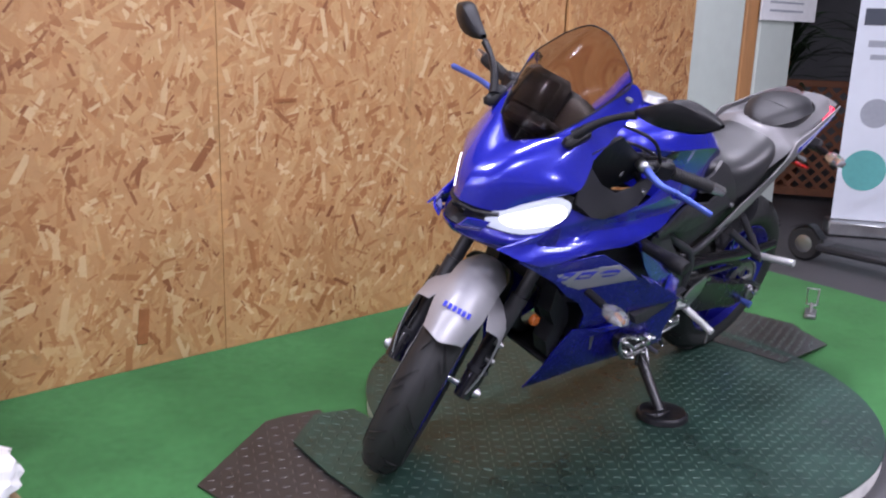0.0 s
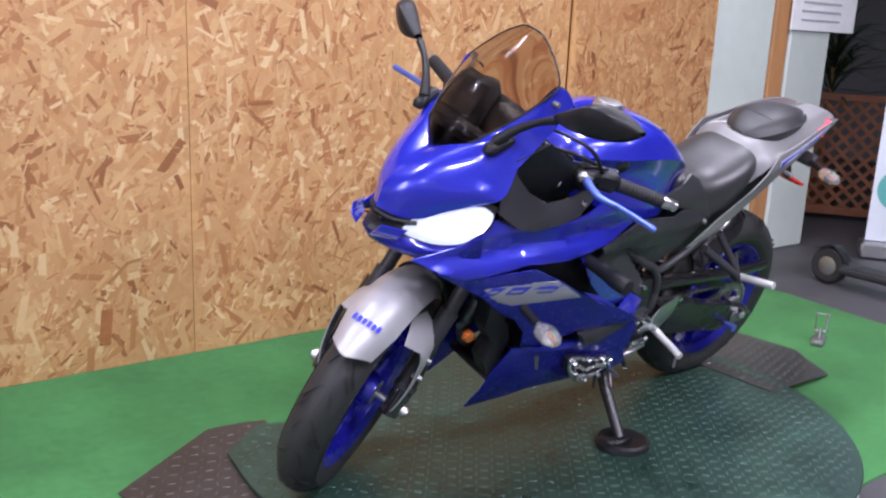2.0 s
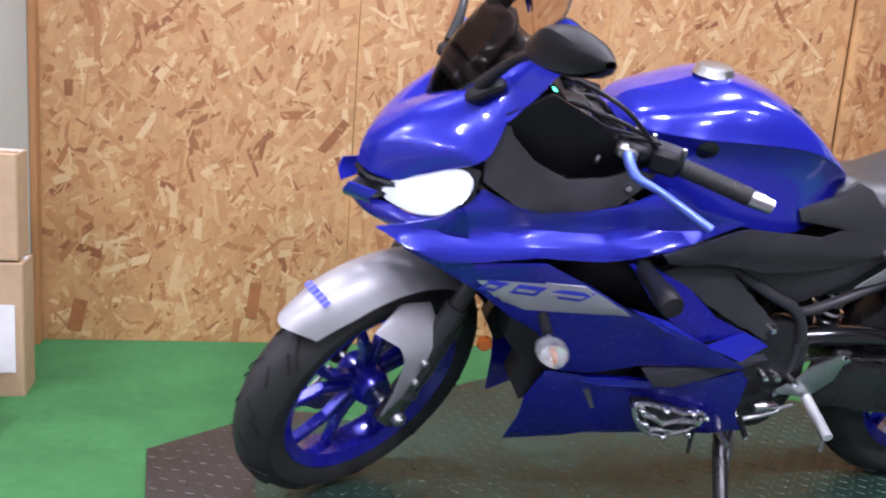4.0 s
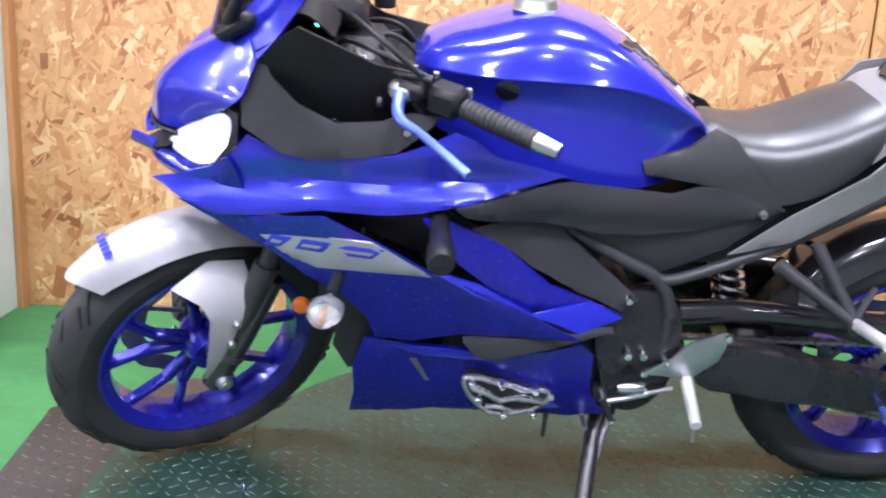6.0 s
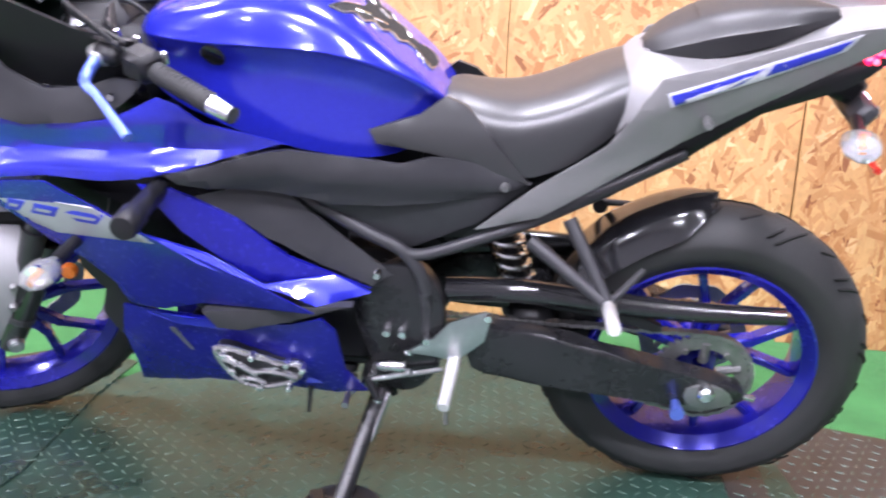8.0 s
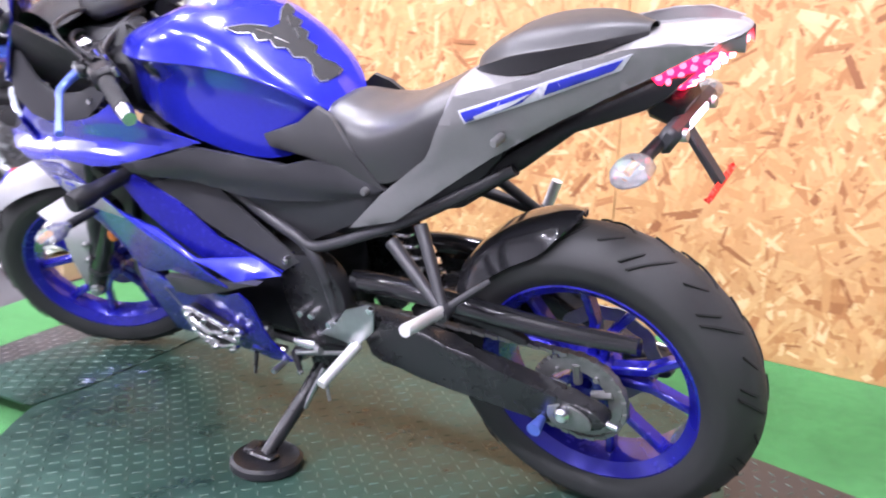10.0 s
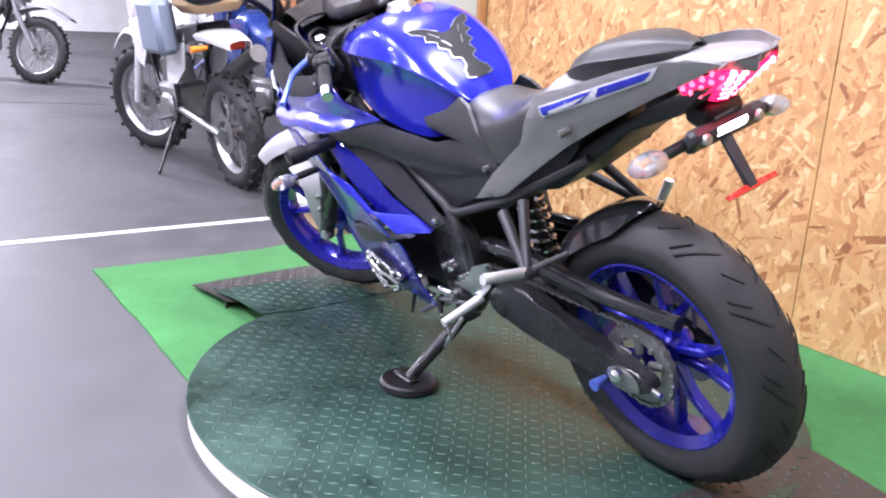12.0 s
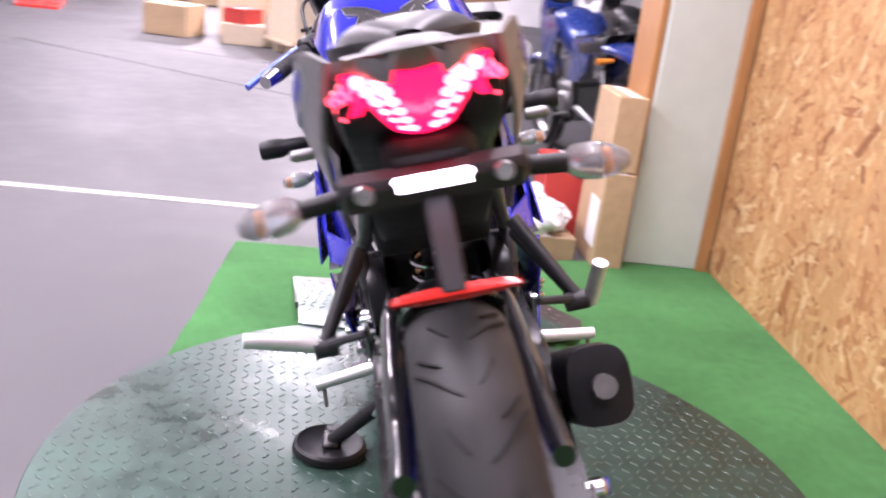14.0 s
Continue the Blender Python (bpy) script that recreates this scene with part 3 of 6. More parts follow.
def wheel(name, parent, cx, cz, radius, half, rim_r, front):
    w = new(name)
    w.parent = parent
    if front:
        w.matrix_local = WHEEL_TURN
    h = half
    prof = [(rim_r - 0.004, -h * 0.78), (rim_r + 0.02, -h * 0.96), (rim_r + 0.04, -h), (radius - 0.046, -h * 0.97),
            (radius - 0.028, -h * 0.80), (radius - 0.012, -h * 0.54), (radius - 0.003, -h * 0.27), (radius, 0)]
    prof = [(r, y) for r, y in smooth_line(prof, 3)]
    prof = prof + [(r, -y) for r, y in reversed(prof[:-1])]
    part("tyre", lathe(prof, (cx, 0, cz), 72, closed=False), RUBBER, w, "black rubber road tyre with curved grooves")
    # uncut tread grooves: strips follow the crown, their shade put in as near-black
    bm = bmesh.new()
    n = 11 if front else 12
    for i in range(n):
        for s in (-1, 1):
            for k, (da, w0, w1, sweep) in enumerate(((0.0, 0.12, 0.88, 0.20), (0.16, 0.42, 0.80, 0.10), (0.30, 0.18, 0.5, 0.12))):
                a0 = 2 * math.pi * (i + 0.25 * (s + 1)) / n + da
                line = []
                for j in range(7):
                    f = j / 6
                    y = s * h * (w0 + (w1 - w0) * f)
                    q = abs(y) / h
                    r = radius - 0.0003 - (0.036 * q ** 2.6 if q > 0 else 0)
                    a = a0 + sweep * f ** 1.3
                    line.append((a, y, r))
                rows = []
                for a, y, r in line:
                    d = 0.0022 / radius * (1.2 if k == 0 else 1)
                    rows.append([Vector((cx + (r + e) * math.cos(a + o), y, cz + (r + e) * math.sin(a + o))) for o, e in ((-d, -0.004), (-d, 0.0006), (d, 0.0006), (d, -0.004))])
                add_grid(bm, rows, close_v=True)
    part("groove_strip", bm, GROOVE, w, "dark curved strips imitating shaded tread grooves", kind="stuff")
    rp = [(rim_r + 0.004, -h * 0.80), (rim_r - 0.004, -h * 0.83), (rim_r - 0.012, -h * 0.72), (rim_r - 0.026, -h * 0.55), (rim_r - 0.030, 0),
          (rim_r - 0.026, h * 0.55), (rim_r - 0.012, h * 0.72), (rim_r - 0.004, h * 0.83), (rim_r + 0.004, h * 0.80), (rim_r - 0.014, h * 0.5), (rim_r - 0.014, -h * 0.5)]
    part("rim", lathe(rp, (cx, 0, cz), 72), RIM_BLUE, w, "glossy blue cast wheel rim")
    bm = bmesh.new()
    for i in range(5):
        a = 2 * math.pi * i / 5 + (0.3 if front else 0.1)
        for s in (-1, 1):
            p0 = (0.035, a + s * 0.28)
            p1 = (0.5 * rim_r, a + s * 0.17)
            p2 = (rim_r - 0.022, a + s * 0.30)
            pts = [Vector((cx + r * math.cos(b), 0, cz + r * math.sin(b))) for r, b in (p0, p1, p2)]
            for q0, q1, wd in ((pts[0], pts[1], 0.013), (pts[1], pts[2], 0.011)):
                mid, d = (q0 + q1) / 2, (q1 - q0)
                ang = math.degrees(math.atan2(d.z, d.x))
                add_box(bm, pose(mid.x, 0, mid.z, 0, -ang, 0), d.length + 0.012, 0.026 if front else 0.032, wd * 1.6, 0.004)
    part("spokes", bm, RIM_BLUE, w, "paired blue cast wheel spokes")
    part("hub", lathe([(0.012, -0.05), (0.036, -0.05), (0.046, -0.025), (0.042, 0), (0.046, 0.025), (0.036, 0.05), (0.012, 0.05)], (cx, 0, cz), 32), RIM_BLUE, w)
    return w


def brake_disc(parent, cx, cz, y, r, label):
    bm = bmesh.new()
    n = 60
    inner, outer = [], []
    for i in range(n):
        a = 2 * math.pi * i / n
        k = r * (1 + 0.03 * math.cos(10 * a))
        outer.append((cx + k * math.cos(a), cz + k * math.sin(a)))
        k = r * (0.72 + 0.02 * math.cos(10 * a))
        inner.append((cx + k * math.cos(a), cz + k * math.sin(a)))
    rows = [[Vector((p[0], y - 0.002, p[1])) for p in outer], [Vector((p[0], y + 0.002, p[1])) for p in outer],
            [Vector((p[0], y + 0.002, p[1])) for p in inner], [Vector((p[0], y - 0.002, p[1])) for p in inner]]
    add_grid(bm, rows, close_u=True, close_v=True)
    for i in range(5):
        a = 2 * math.pi * i / 5
        add_tube(bm, [(cx + 0.04 * math.cos(a - 0.4), y, cz + 0.04 * math.sin(a - 0.4)), (cx + 0.75 * r * math.cos(a), y, cz + 0.75 * r * math.sin(a))], 0.006, 6)
    return part("brake_disc", bm, STEEL, parent, label)


rear = wheel("rear_wheel", bike, RX, RZ, RR, 0.071, 0.222, False)
brake_disc(rear, RX, RZ, 0.062, 0.11, "steel rear brake disc")
front = wheel("front_wheel", bike, FX, FZ, FR, 0.056, 0.222, True)
brake_disc(front, FX, FZ, 0.066, 0.148, "steel front brake disc")

# --- front end: fork, guards, mudguard ---
def fork_at(z, y, off=0.0):
    k = (z - FZ) / RAKE.z
    return Vector((FX + off, y, FZ)) + RAKE * k


def fork_line(s, f0, f1):
    low, top = WHEEL_TURN @ fork_at(0.275, s * 0.098), STEER @ fork_at(0.97, s * 0.098)
    return [low.lerp(top, f0), low.lerp(top, f1)]


both("fork_slider", lambda s: tube(fork_line(s, 0.0, 0.42), [0.019, 0.025, 0.025, 0.025], 16), GREY_PLASTIC, bike, "dark fork slider")
both("fork_tube", lambda s: tube(fork_line(s, 0.40, 1.0), 0.0185, 14), GREY_PLASTIC, bike, "dark fork tube")
both("fork_clamp", lambda s: wheeled(lathe([(0.008, -0.012), (0.015, -0.012), (0.017, 0), (0.015, 0.012), (0.008, 0.012)], (FX, s * 0.128, FZ), 20)), ALLOY, bike, "bright axle nut")
part("axle", wheeled(tube([(FX, -0.145, FZ), (FX, 0.145, FZ)], 0.009, 12)), ALLOY, bike)
part("triple_clamp", turned(add_box(box(-0.50, 0, 0.78, 0.08, 0.25, 0.03, 0.008), pose(-0.43, 0, 0.955), 0.08, 0.25, 0.03, 0.008)), FRAME, bike)


def mudguard_rows(half0, drop):
    rows = []
    for i in range(19):
        f = i / 18
        a = radians(127 - 70 * f)
        taper = min(1.0, 0.45 + 2.6 * f) if f < 0.22 else 1.0
        row = []
        for j in range(-6, 7):
            v = j / 6
            hw = half0 * (0.62 + 0.38 * taper)
            y = hw * v
            r = FR + 0.032 - drop * abs(v) ** 2.4
            cut = 0.16 * (1 - abs(v) ** 1.6) if f < 0.3 else 0.16 * (1 - abs(v) ** 1.6) * max(0, (0.55 - f) / 0.25)
            b = a + 0.55 * cut
            row.append(Vector((FX - 0.01 + r * math.cos(b) * 1.02, y, FZ + r * math.sin(b))))
        rows.append(row)
    return rows


bm = bmesh.new()
add_grid(bm, mudguard_rows(0.066, 0.045))
bmesh.ops.recalc_face_normals(bm, faces=bm.faces[:])
bmesh.ops.solidify(bm, geom=bm.faces[:], thickness=0.003)
mud = part("front_mudguard", wheeled(bm), GREY, bike, "pale grey front mudguard with small blue lettering")
GUARD = [(-0.83, 0.535), (-0.75, 0.56), (-0.685, 0.550), (-0.680, 0.514), (-0.722, 0.43), (-0.772, 0.300), (-0.786, 0.305), (-0.780, 0.38), (-0.772, 0.47), (-0.785, 0.505)]
both("fork_guard", lambda s: wheeled(skin(GUARD, lambda x, z: 0.108 + 0.02 * math.sin(max(0.0, min(1.0, (z - 0.28) / 0.28)) * math.pi) - 0.05 * max(0, z - 0.5) / 0.06, 0.003, 0.03, s)), GREY, bike, "pale grey fork guard")
bm = bmesh.new()
for i in range(6):
    a = radians(117)
    add_box(bm, pose(FX - 0.01 + 1.02 * (FR + 0.0335) * math.cos(a), -0.032 + i * 0.0125, FZ + (FR + 0.0335) * math.sin(a), 0, -27, 0), 0.016, 0.0085, 0.001, 0)
part("lettering_bars", wheeled(bm), DECAL_BLUE, mud, "small blue lettering bars", False)
part("brake_caliper", wheeled(add_box(box(FX + 0.09, 0.095, FZ + 0.11, 0.06, 0.05, 0.10, 0.012, 0, 25), pose(FX + 0.1, 0.12, FZ + 0.1, 0, 25, 0), 0.04, 0.02, 0.07, 0.006)), STEEL, bike)

both("fork_slider", lambda s: wheeled(tube([(-0.768, s * 0.104, 0.280), (-0.740, s * 0.106, 0.335), (-0.70, s * 0.106, 0.405), (-0.640, s * 0.10, 0.52)], [0.024, 0.027, 0.026, 0.024], 14, 3)), GLOSS, bike, "black fork slider behind the guard")
both("slider_collar", lambda s: wheeled(tube([(-0.733, s * 0.106, 0.347), (-0.727, s * 0.106, 0.359)], 0.030, 14)), GREY_PLASTIC, bike)
part("side_reflector", lathe([(0.0005, -0.128), (0.013, -0.127), (0.016, -0.122), (0.016, -0.112)], (-0.536, 0, 0.476), 24, closed=False), GOLD, bike, "round amber side reflector")

for z in (0.40, 0.45):
    part("guard_bolt", wheeled(lathe([(0.0005, -0.137), (0.006, -0.137), (0.008, -0.132), (0.008, -0.11)], (-0.735 + 0.25 * (z - 0.40), 0, z), 12, closed=False)), STEEL, bike)
part("mudguard_heel", wheeled(loft([[(FX - 0.01 + 1.02 * r * math.cos(radians(a)), y, FZ + r * math.sin(radians(a))) for y, r in ((-0.068, FR + 0.0), (-0.05, FR + 0.026), (0.0, FR + 0.034), (0.05, FR + 0.026), (0.068, FR + 0.0))] for a in (60, 48, 36)], 4, 4, 0.004)), BLACK, bike, "black heel of the front mudguard")

# --- nose, screen and headlamps ---
NOSE = [
    [(-0.815, 0, 0.812), (-0.79, -0.045, 0.808), (-0.748, -0.078, 0.811), (-0.704, -0.115, 0.844), (-0.646, -0.168, 0.882)],
    [(-0.80, 0, 0.875), (-0.782, -0.05, 0.876), (-0.735, -0.10, 0.884), (-0.68, -0.15, 0.898), (-0.63, -0.187, 0.898)],
    [(-0.752, 0, 0.925), (-0.735, -0.06, 0.936), (-0.69, -0.115, 0.938), (-0.645, -0.158, 0.932), (-0.612, -0.188, 0.916)],
    [(-0.70, 0, 0.952), (-0.68, -0.065, 0.976), (-0.645, -0.12, 0.986), (-0.615, -0.16, 0.97), (-0.60, -0.184, 0.946)],
    [(-0.685, 0, 0.957), (-0.655, -0.075, 0.99), (-0.62, -0.125, 1.008), (-0.60, -0.16, 0.996), (-0.59, -0.178, 0.972)],
]
cowl = part("upper_cowl", loft(NOSE, 5, 5, 0.004, True), BLUE, bike, "metallic blue nose cowl")
EAR = [[(-0.655, -0.080, 0.988), (-0.62, -0.126, 1.009), (-0.588, -0.178, 0.972)], [(-0.605, -0.118, 1.044), (-0.58, -0.148, 1.042), (-0.553, -0.180, 1.012)],
       [(-0.558, -0.149, 1.100), (-0.538, -0.168, 1.094), (-0.513, -0.184, 1.067)], [(-0.522, -0.170, 1.152), (-0.503, -0.178, 1.142), (-0.478, -0.182, 1.115)], [(-0.468, -0.170, 1.122), (-0.463, -0.172, 1.113), (-0.458, -0.174, 1.10)]]


def ear(s, k=1.0, dx=0.0, dz=0.0):
    """One arm of the cowl; the wall-side arm sits a little closer in and lower."""
    rows = []
    for i, r in enumerate(EAR):
        f = i / 4 if s > 0 else 0.0
        rows.append([(x + dx, -s * y * k * (1 - 0.26 * f), z + dz - 0.034 * f) for x, y, z in r])
    return rows


both("cowl_ear", lambda s: loft(ear(s), 5, 4, 0.004), BLUE, bike, "blue cowl arm below the screen")
both("ear_liner", lambda s: loft(ear(s, 0.955, 0.004, 0.0015), 5, 4, 0.002), BLACK, bike, "black inner trim of the cowl arm")
for s in (-1, 1):
    q = 1.0 if s < 0 else 0.80
    part("ear_bolt", lathe([(0.0005, s * 0.186 * q), (0.005, s * 0.185 * q), (0.0065, s * 0.180 * q), (0.0065, s * 0.165 * q)], (-0.525, 0, 1.118 if s < 0 else 1.092), 12, closed=False), STEEL, bike)
SCREEN = [
    [(-0.70, 0, 0.957), (-0.68, -0.045, 0.967), (-0.656, -0.079, 0.990)],
    [(-0.67, 0, 1.045), (-0.65, -0.065, 1.043), (-0.605, -0.117, 1.046)],
    [(-0.62, 0, 1.120), (-0.60, -0.08, 1.112), (-0.56, -0.148, 1.101)],
    [(-0.56, 0, 1.180), (-0.545, -0.085, 1.169), (-0.523, -0.168, 1.153)],
    [(-0.488, 0, 1.234), (-0.482, -0.045, 1.226), (-0.490, -0.100, 1.196)],
]
FAR = ((1.0, 0.0), (0.95, -0.008), (0.87, -0.017), (0.80, -0.026), (0.85, -0.004))
WHOLE = [list(r) + [(x, -y * k, z + d * j / 2) for j, (x, y, z) in enumerate(r) if j] for r, (k, d) in zip(SCREEN, FAR)]
WHOLE = [r[2:0:-1] + r[:1] + r[3:] for r in WHOLE]
screen = part("windscreen", loft(WHOLE, 6, 6, 0.0), SMOKE, bike, "brown smoked double-bubble windscreen")
for k in (0, -1):
    part("screen_edge", tube(smooth_line([r[k] for r in WHOLE], 6), 0.0022, 6), BLACK, screen, "dark rolled edge of the screen")
part("screen_edge", tube(smooth_line(WHOLE[-1], 6), 0.0022, 6), BLACK, screen, "dark rolled edge of the screen")
part("instrument_panel", add_box(add_box(add_box(box(-0.535, 0.01, 1.02, 0.05, 0.17, 0.10, 0.02, 0, 30), pose(-0.60, 0, 0.985, 0, 25, 0), 0.14, 0.15, 0.04, 0.015), pose(-0.49, 0.03, 1.03, 0, 25, 0), 0.14, 0.16, 0.05, 0.02), pose(-0.575, 0.03, 1.045, 0, 32, 0), 0.05, 0.13, 0.12, 0.02), BLACK, bike)
part("dash_glow", box(-0.497, -0.125, 1.02, 0.006, 0.012, 0.006, 0.001, 0, 30), mat("lit_green_indicator", (0.05, 0.5, 0.2), 0.3, emit=(0.05, 1.0, 0.45), power=6.0), bike, "small lit green indicator")
part("dash_shroud", loft([[(-0.60, -0.135, 0.99), (-0.56, -0.14, 1.035), (-0.51, -0.138, 1.035), (-0.47, -0.13, 1.0)], [(-0.60, 0.0, 1.0), (-0.56, 0.0, 1.06), (-0.51, 0.0, 1.065), (-0.46, 0.0, 1.02)], [(-0.60, 0.135, 0.99), (-0.56, 0.14, 1.035), (-0.51, 0.138, 1.035), (-0.47, 0.13, 1.0)]], 5, 4, 0.004), BLACK, bike, "black shroud round the instruments")

LAMP = [(-0.772, 0.062, 0.770), (-0.748, 0.075, 0.806), (-0.704, 0.11, 0.838), (-0.658, 0.15, 0.870), (-0.636, 0.188, 0.868), (-0.638, 0.198, 0.838), (-0.66, 0.170, 0.80), (-0.682, 0.14, 0.777), (-0.722, 0.10, 0.762)]
lamp_w = bent(LAMP)
LAMP_BAND = [(-0.748, 0.792), (-0.704, 0.826), (-0.660, 0.856), (-0.642, 0.848), (-0.648, 0.820), (-0.68, 0.795), (-0.722, 0.778)]
head = both("headlamp", lambda s: skin(flat(LAMP), lambda x, z: lamp_w(x, z) + 0.004, 0.012, 0.012, s, 3), HEADGLASS, bike, "clear headlamp lens")
for s, o in zip((-1, 1), head):
    part("lamp_glow", skin(LAMP_BAND, lambda x, z: lamp_w(x, z) + 0.0062, 0.002, 0.012, s, 3), HEADLENS, o, "bright lit projector behind the lens")
both("lamp_surround", lambda s: skin([(-0.815, 0.795), (-0.76, 0.812), (-0.70, 0.85), (-0.65, 0.884), (-0.622, 0.880), (-0.626, 0.83), (-0.655, 0.785), (-0.70, 0.757), (-0.77, 0.75)], lambda x, z: lamp_w(x, z) - 0.014, 0.015, 0.03, s), BLACK, bike)
part("intake_mouth", loft([[(-0.816, 0, 0.808), (-0.795, -0.045, 0.804), (-0.752, -0.078, 0.806)], [(-0.775, 0, 0.785), (-0.77, -0.04, 0.783), (-0.745, -0.066, 0.786)],
                           [(-0.826, 0, 0.755), (-0.805, -0.04, 0.753), (-0.770, -0.062, 0.766)]], 4, 4, 0.006, True), BLACK, bike, "black intake between the headlamps")
CHIN = [[(-0.828, 0, 0.752), (-0.81, -0.042, 0.750), (-0.772, -0.066, 0.763), (-0.72, -0.104, 0.757), (-0.68, -0.143, 0.772), (-0.655, -0.175, 0.796)],
        [(-0.81, 0, 0.728), (-0.79, -0.055, 0.728), (-0.755, -0.095, 0.735), (-0.71, -0.132, 0.742), (-0.668, -0.163, 0.762), (-0.64, -0.183, 0.80)],
        [(-0.75, 0, 0.70), (-0.73, -0.055, 0.70), (-0.70, -0.10, 0.70), (-0.67, -0.132, 0.70), (-0.64, -0.155, 0.71), (-0.62, -0.17, 0.74)]]
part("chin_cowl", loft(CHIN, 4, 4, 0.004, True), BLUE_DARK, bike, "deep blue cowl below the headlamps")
both("cowl_fin", lambda s: loft([[(-0.838, s * 0.03, 0.756), (-0.843, s * 0.048, 0.774), (-0.835, s * 0.06, 0.795)], [(-0.792, s * 0.07, 0.758), (-0.795, s * 0.082, 0.774), (-0.785, s * 0.088, 0.79)]], 4, 4, 0.004), BLUE, bike)

# --- side fairings: outlines in (ahead, half-width, height) ---
UPPER = [(-0.786, 0.115, 0.738), (-0.74, 0.14, 0.752), (-0.68, 0.165, 0.776), (-0.644, 0.185, 0.804), (-0.61, 0.20, 0.844), (-0.554, 0.205, 0.822), (-0.502, 0.21, 0.812), (-0.414, 0.21, 0.82), (-0.362, 0.205, 0.83), (-0.32, 0.20, 0.846), (-0.268, 0.19, 0.872),
         (-0.234, 0.19, 0.86), (-0.194, 0.185, 0.83), (-0.144, 0.18, 0.816), (-0.07, 0.165, 0.792), (-0.158, 0.20, 0.772), (-0.232, 0.215, 0.752), (-0.316, 0.225, 0.732), (-0.384, 0.235, 0.724), (-0.482, 0.235, 0.726), (-0.546, 0.225, 0.716), (-0.62, 0.20, 0.702), (-0.668, 0.175, 0.698), (-0.728, 0.14, 0.716)]
LOWER = [(-0.736, 0.132, 0.714), (-0.668, 0.172, 0.693), (-0.62, 0.197, 0.698), (-0.546, 0.220, 0.711), (-0.48, 0.232, 0.722), (-0.388, 0.235, 0.68), (-0.296, 0.235, 0.628), (-0.238, 0.235, 0.608), (-0.122, 0.232, 0.556), (-0.02, 0.224, 0.502), (-0.132, 0.235, 0.496), (-0.236, 0.225, 0.486),
         (-0.32, 0.19, 0.452), (-0.392, 0.17, 0.448), (-0.408, 0.175, 0.50), (-0.46, 0.185, 0.552), (-0.514, 0.19, 0.58), (-0.588, 0.185, 0.636)]
STRIPE = [(-0.60, 0.664), (-0.552, 0.672), (-0.476, 0.680), (-0.40, 0.682), (-0.36, 0.660), (-0.294, 0.620), (-0.496, 0.602), (-0.548, 0.622)]
BLADE = [(-0.316, 0.21, 0.722), (-0.264, 0.205, 0.712), (-0.228, 0.20, 0.694), (-0.162, 0.19, 0.656), (-0.078, 0.175, 0.584), (0.066, 0.162, 0.512), (0.002, 0.18, 0.541), (-0.116, 0.20, 0.538), (-0.178, 0.215, 0.58), (-0.248, 0.222, 0.638), (-0.296, 0.222, 0.698)]
FACET = [(-0.304, 0.238, 0.640), (-0.208, 0.234, 0.602), (-0.11, 0.215, 0.546), (0.004, 0.185, 0.544), (0.068, 0.163, 0.510), (0.042, 0.18, 0.508), (-0.02, 0.226, 0.504), (-0.076, 0.234, 0.530), (-0.134, 0.238, 0.552), (-0.22, 0.240, 0.592)]
BELLY = [(-0.436, 0.136, 0.36), (-0.412, 0.158, 0.44), (-0.34, 0.18, 0.44), (-0.244, 0.20, 0.444), (-0.172, 0.212, 0.442), (-0.072, 0.225, 0.456), (-0.012, 0.215, 0.482), (0.012, 0.20, 0.456), (0.022, 0.18, 0.356), (0.06, 0.172, 0.30), (-0.006, 0.178, 0.280), (-0.1, 0.19, 0.276), (-0.28, 0.155, 0.252), (-0.326, 0.12, 0.232), (-0.444, 0.066, 0.202), (-0.434, 0.10, 0.282)]
LIP = [(-0.23, 0.226, 0.482), (-0.108, 0.240, 0.494), (-0.018, 0.230, 0.504), (0.044, 0.192, 0.508), (0.012, 0.222, 0.500), (-0.066, 0.250, 0.472), (-0.16, 0.230, 0.448), (-0.204, 0.214, 0.450)]
VENT = [(-0.47, 0.70), (-0.40, 0.722), (-0.28, 0.722), (-0.18, 0.652), (-0.08, 0.575), (-0.20, 0.587), (-0.35, 0.642)]
ridge_z = table_of([(-0.78, 0.741), (-0.70, 0.748), (-0.62, 0.753), (-0.50, 0.770), (-0.36, 0.776), (-0.20, 0.785), (-0.06, 0.793)])
upper_w, lower_w, blade_w, facet_w, belly_w, lip_w = bent(UPPER), bent(LOWER), bent(BLADE), bent(FACET), bent(BELLY), bent(LIP)


def stepped(x, z):
    """The upper panel: a recessed band above a shelf that catches the light."""
    d = ridge_z(x) - z
    if d < 0:
        return upper_w(x, z) - 0.022 * max(0.0, 1 + d / 0.055)
    f = min(1.0, d / 0.034)
    return upper_w(x, z) - 0.022 * (1 - f * f * (3 - 2 * f))


up = both("upper_side_fairing", lambda s: skin(flat(UPPER), stepped, 0.004, 0.011, s, roll=0.0025), BLUE, bike, "metallic blue upper side fairing")
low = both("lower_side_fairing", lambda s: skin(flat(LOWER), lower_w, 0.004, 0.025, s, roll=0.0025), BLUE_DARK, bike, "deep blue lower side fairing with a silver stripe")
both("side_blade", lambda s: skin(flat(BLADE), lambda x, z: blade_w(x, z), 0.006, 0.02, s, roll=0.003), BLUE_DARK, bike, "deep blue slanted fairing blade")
# light on the blade's foot and belly shelf is put in as brighter blue
both("blade_foot", lambda s: skin(flat(FACET), facet_w, 0.006, 0.02, s, roll=0.002), BLUE, bike, "lit foot of the fairing blade, in the brighter blue")
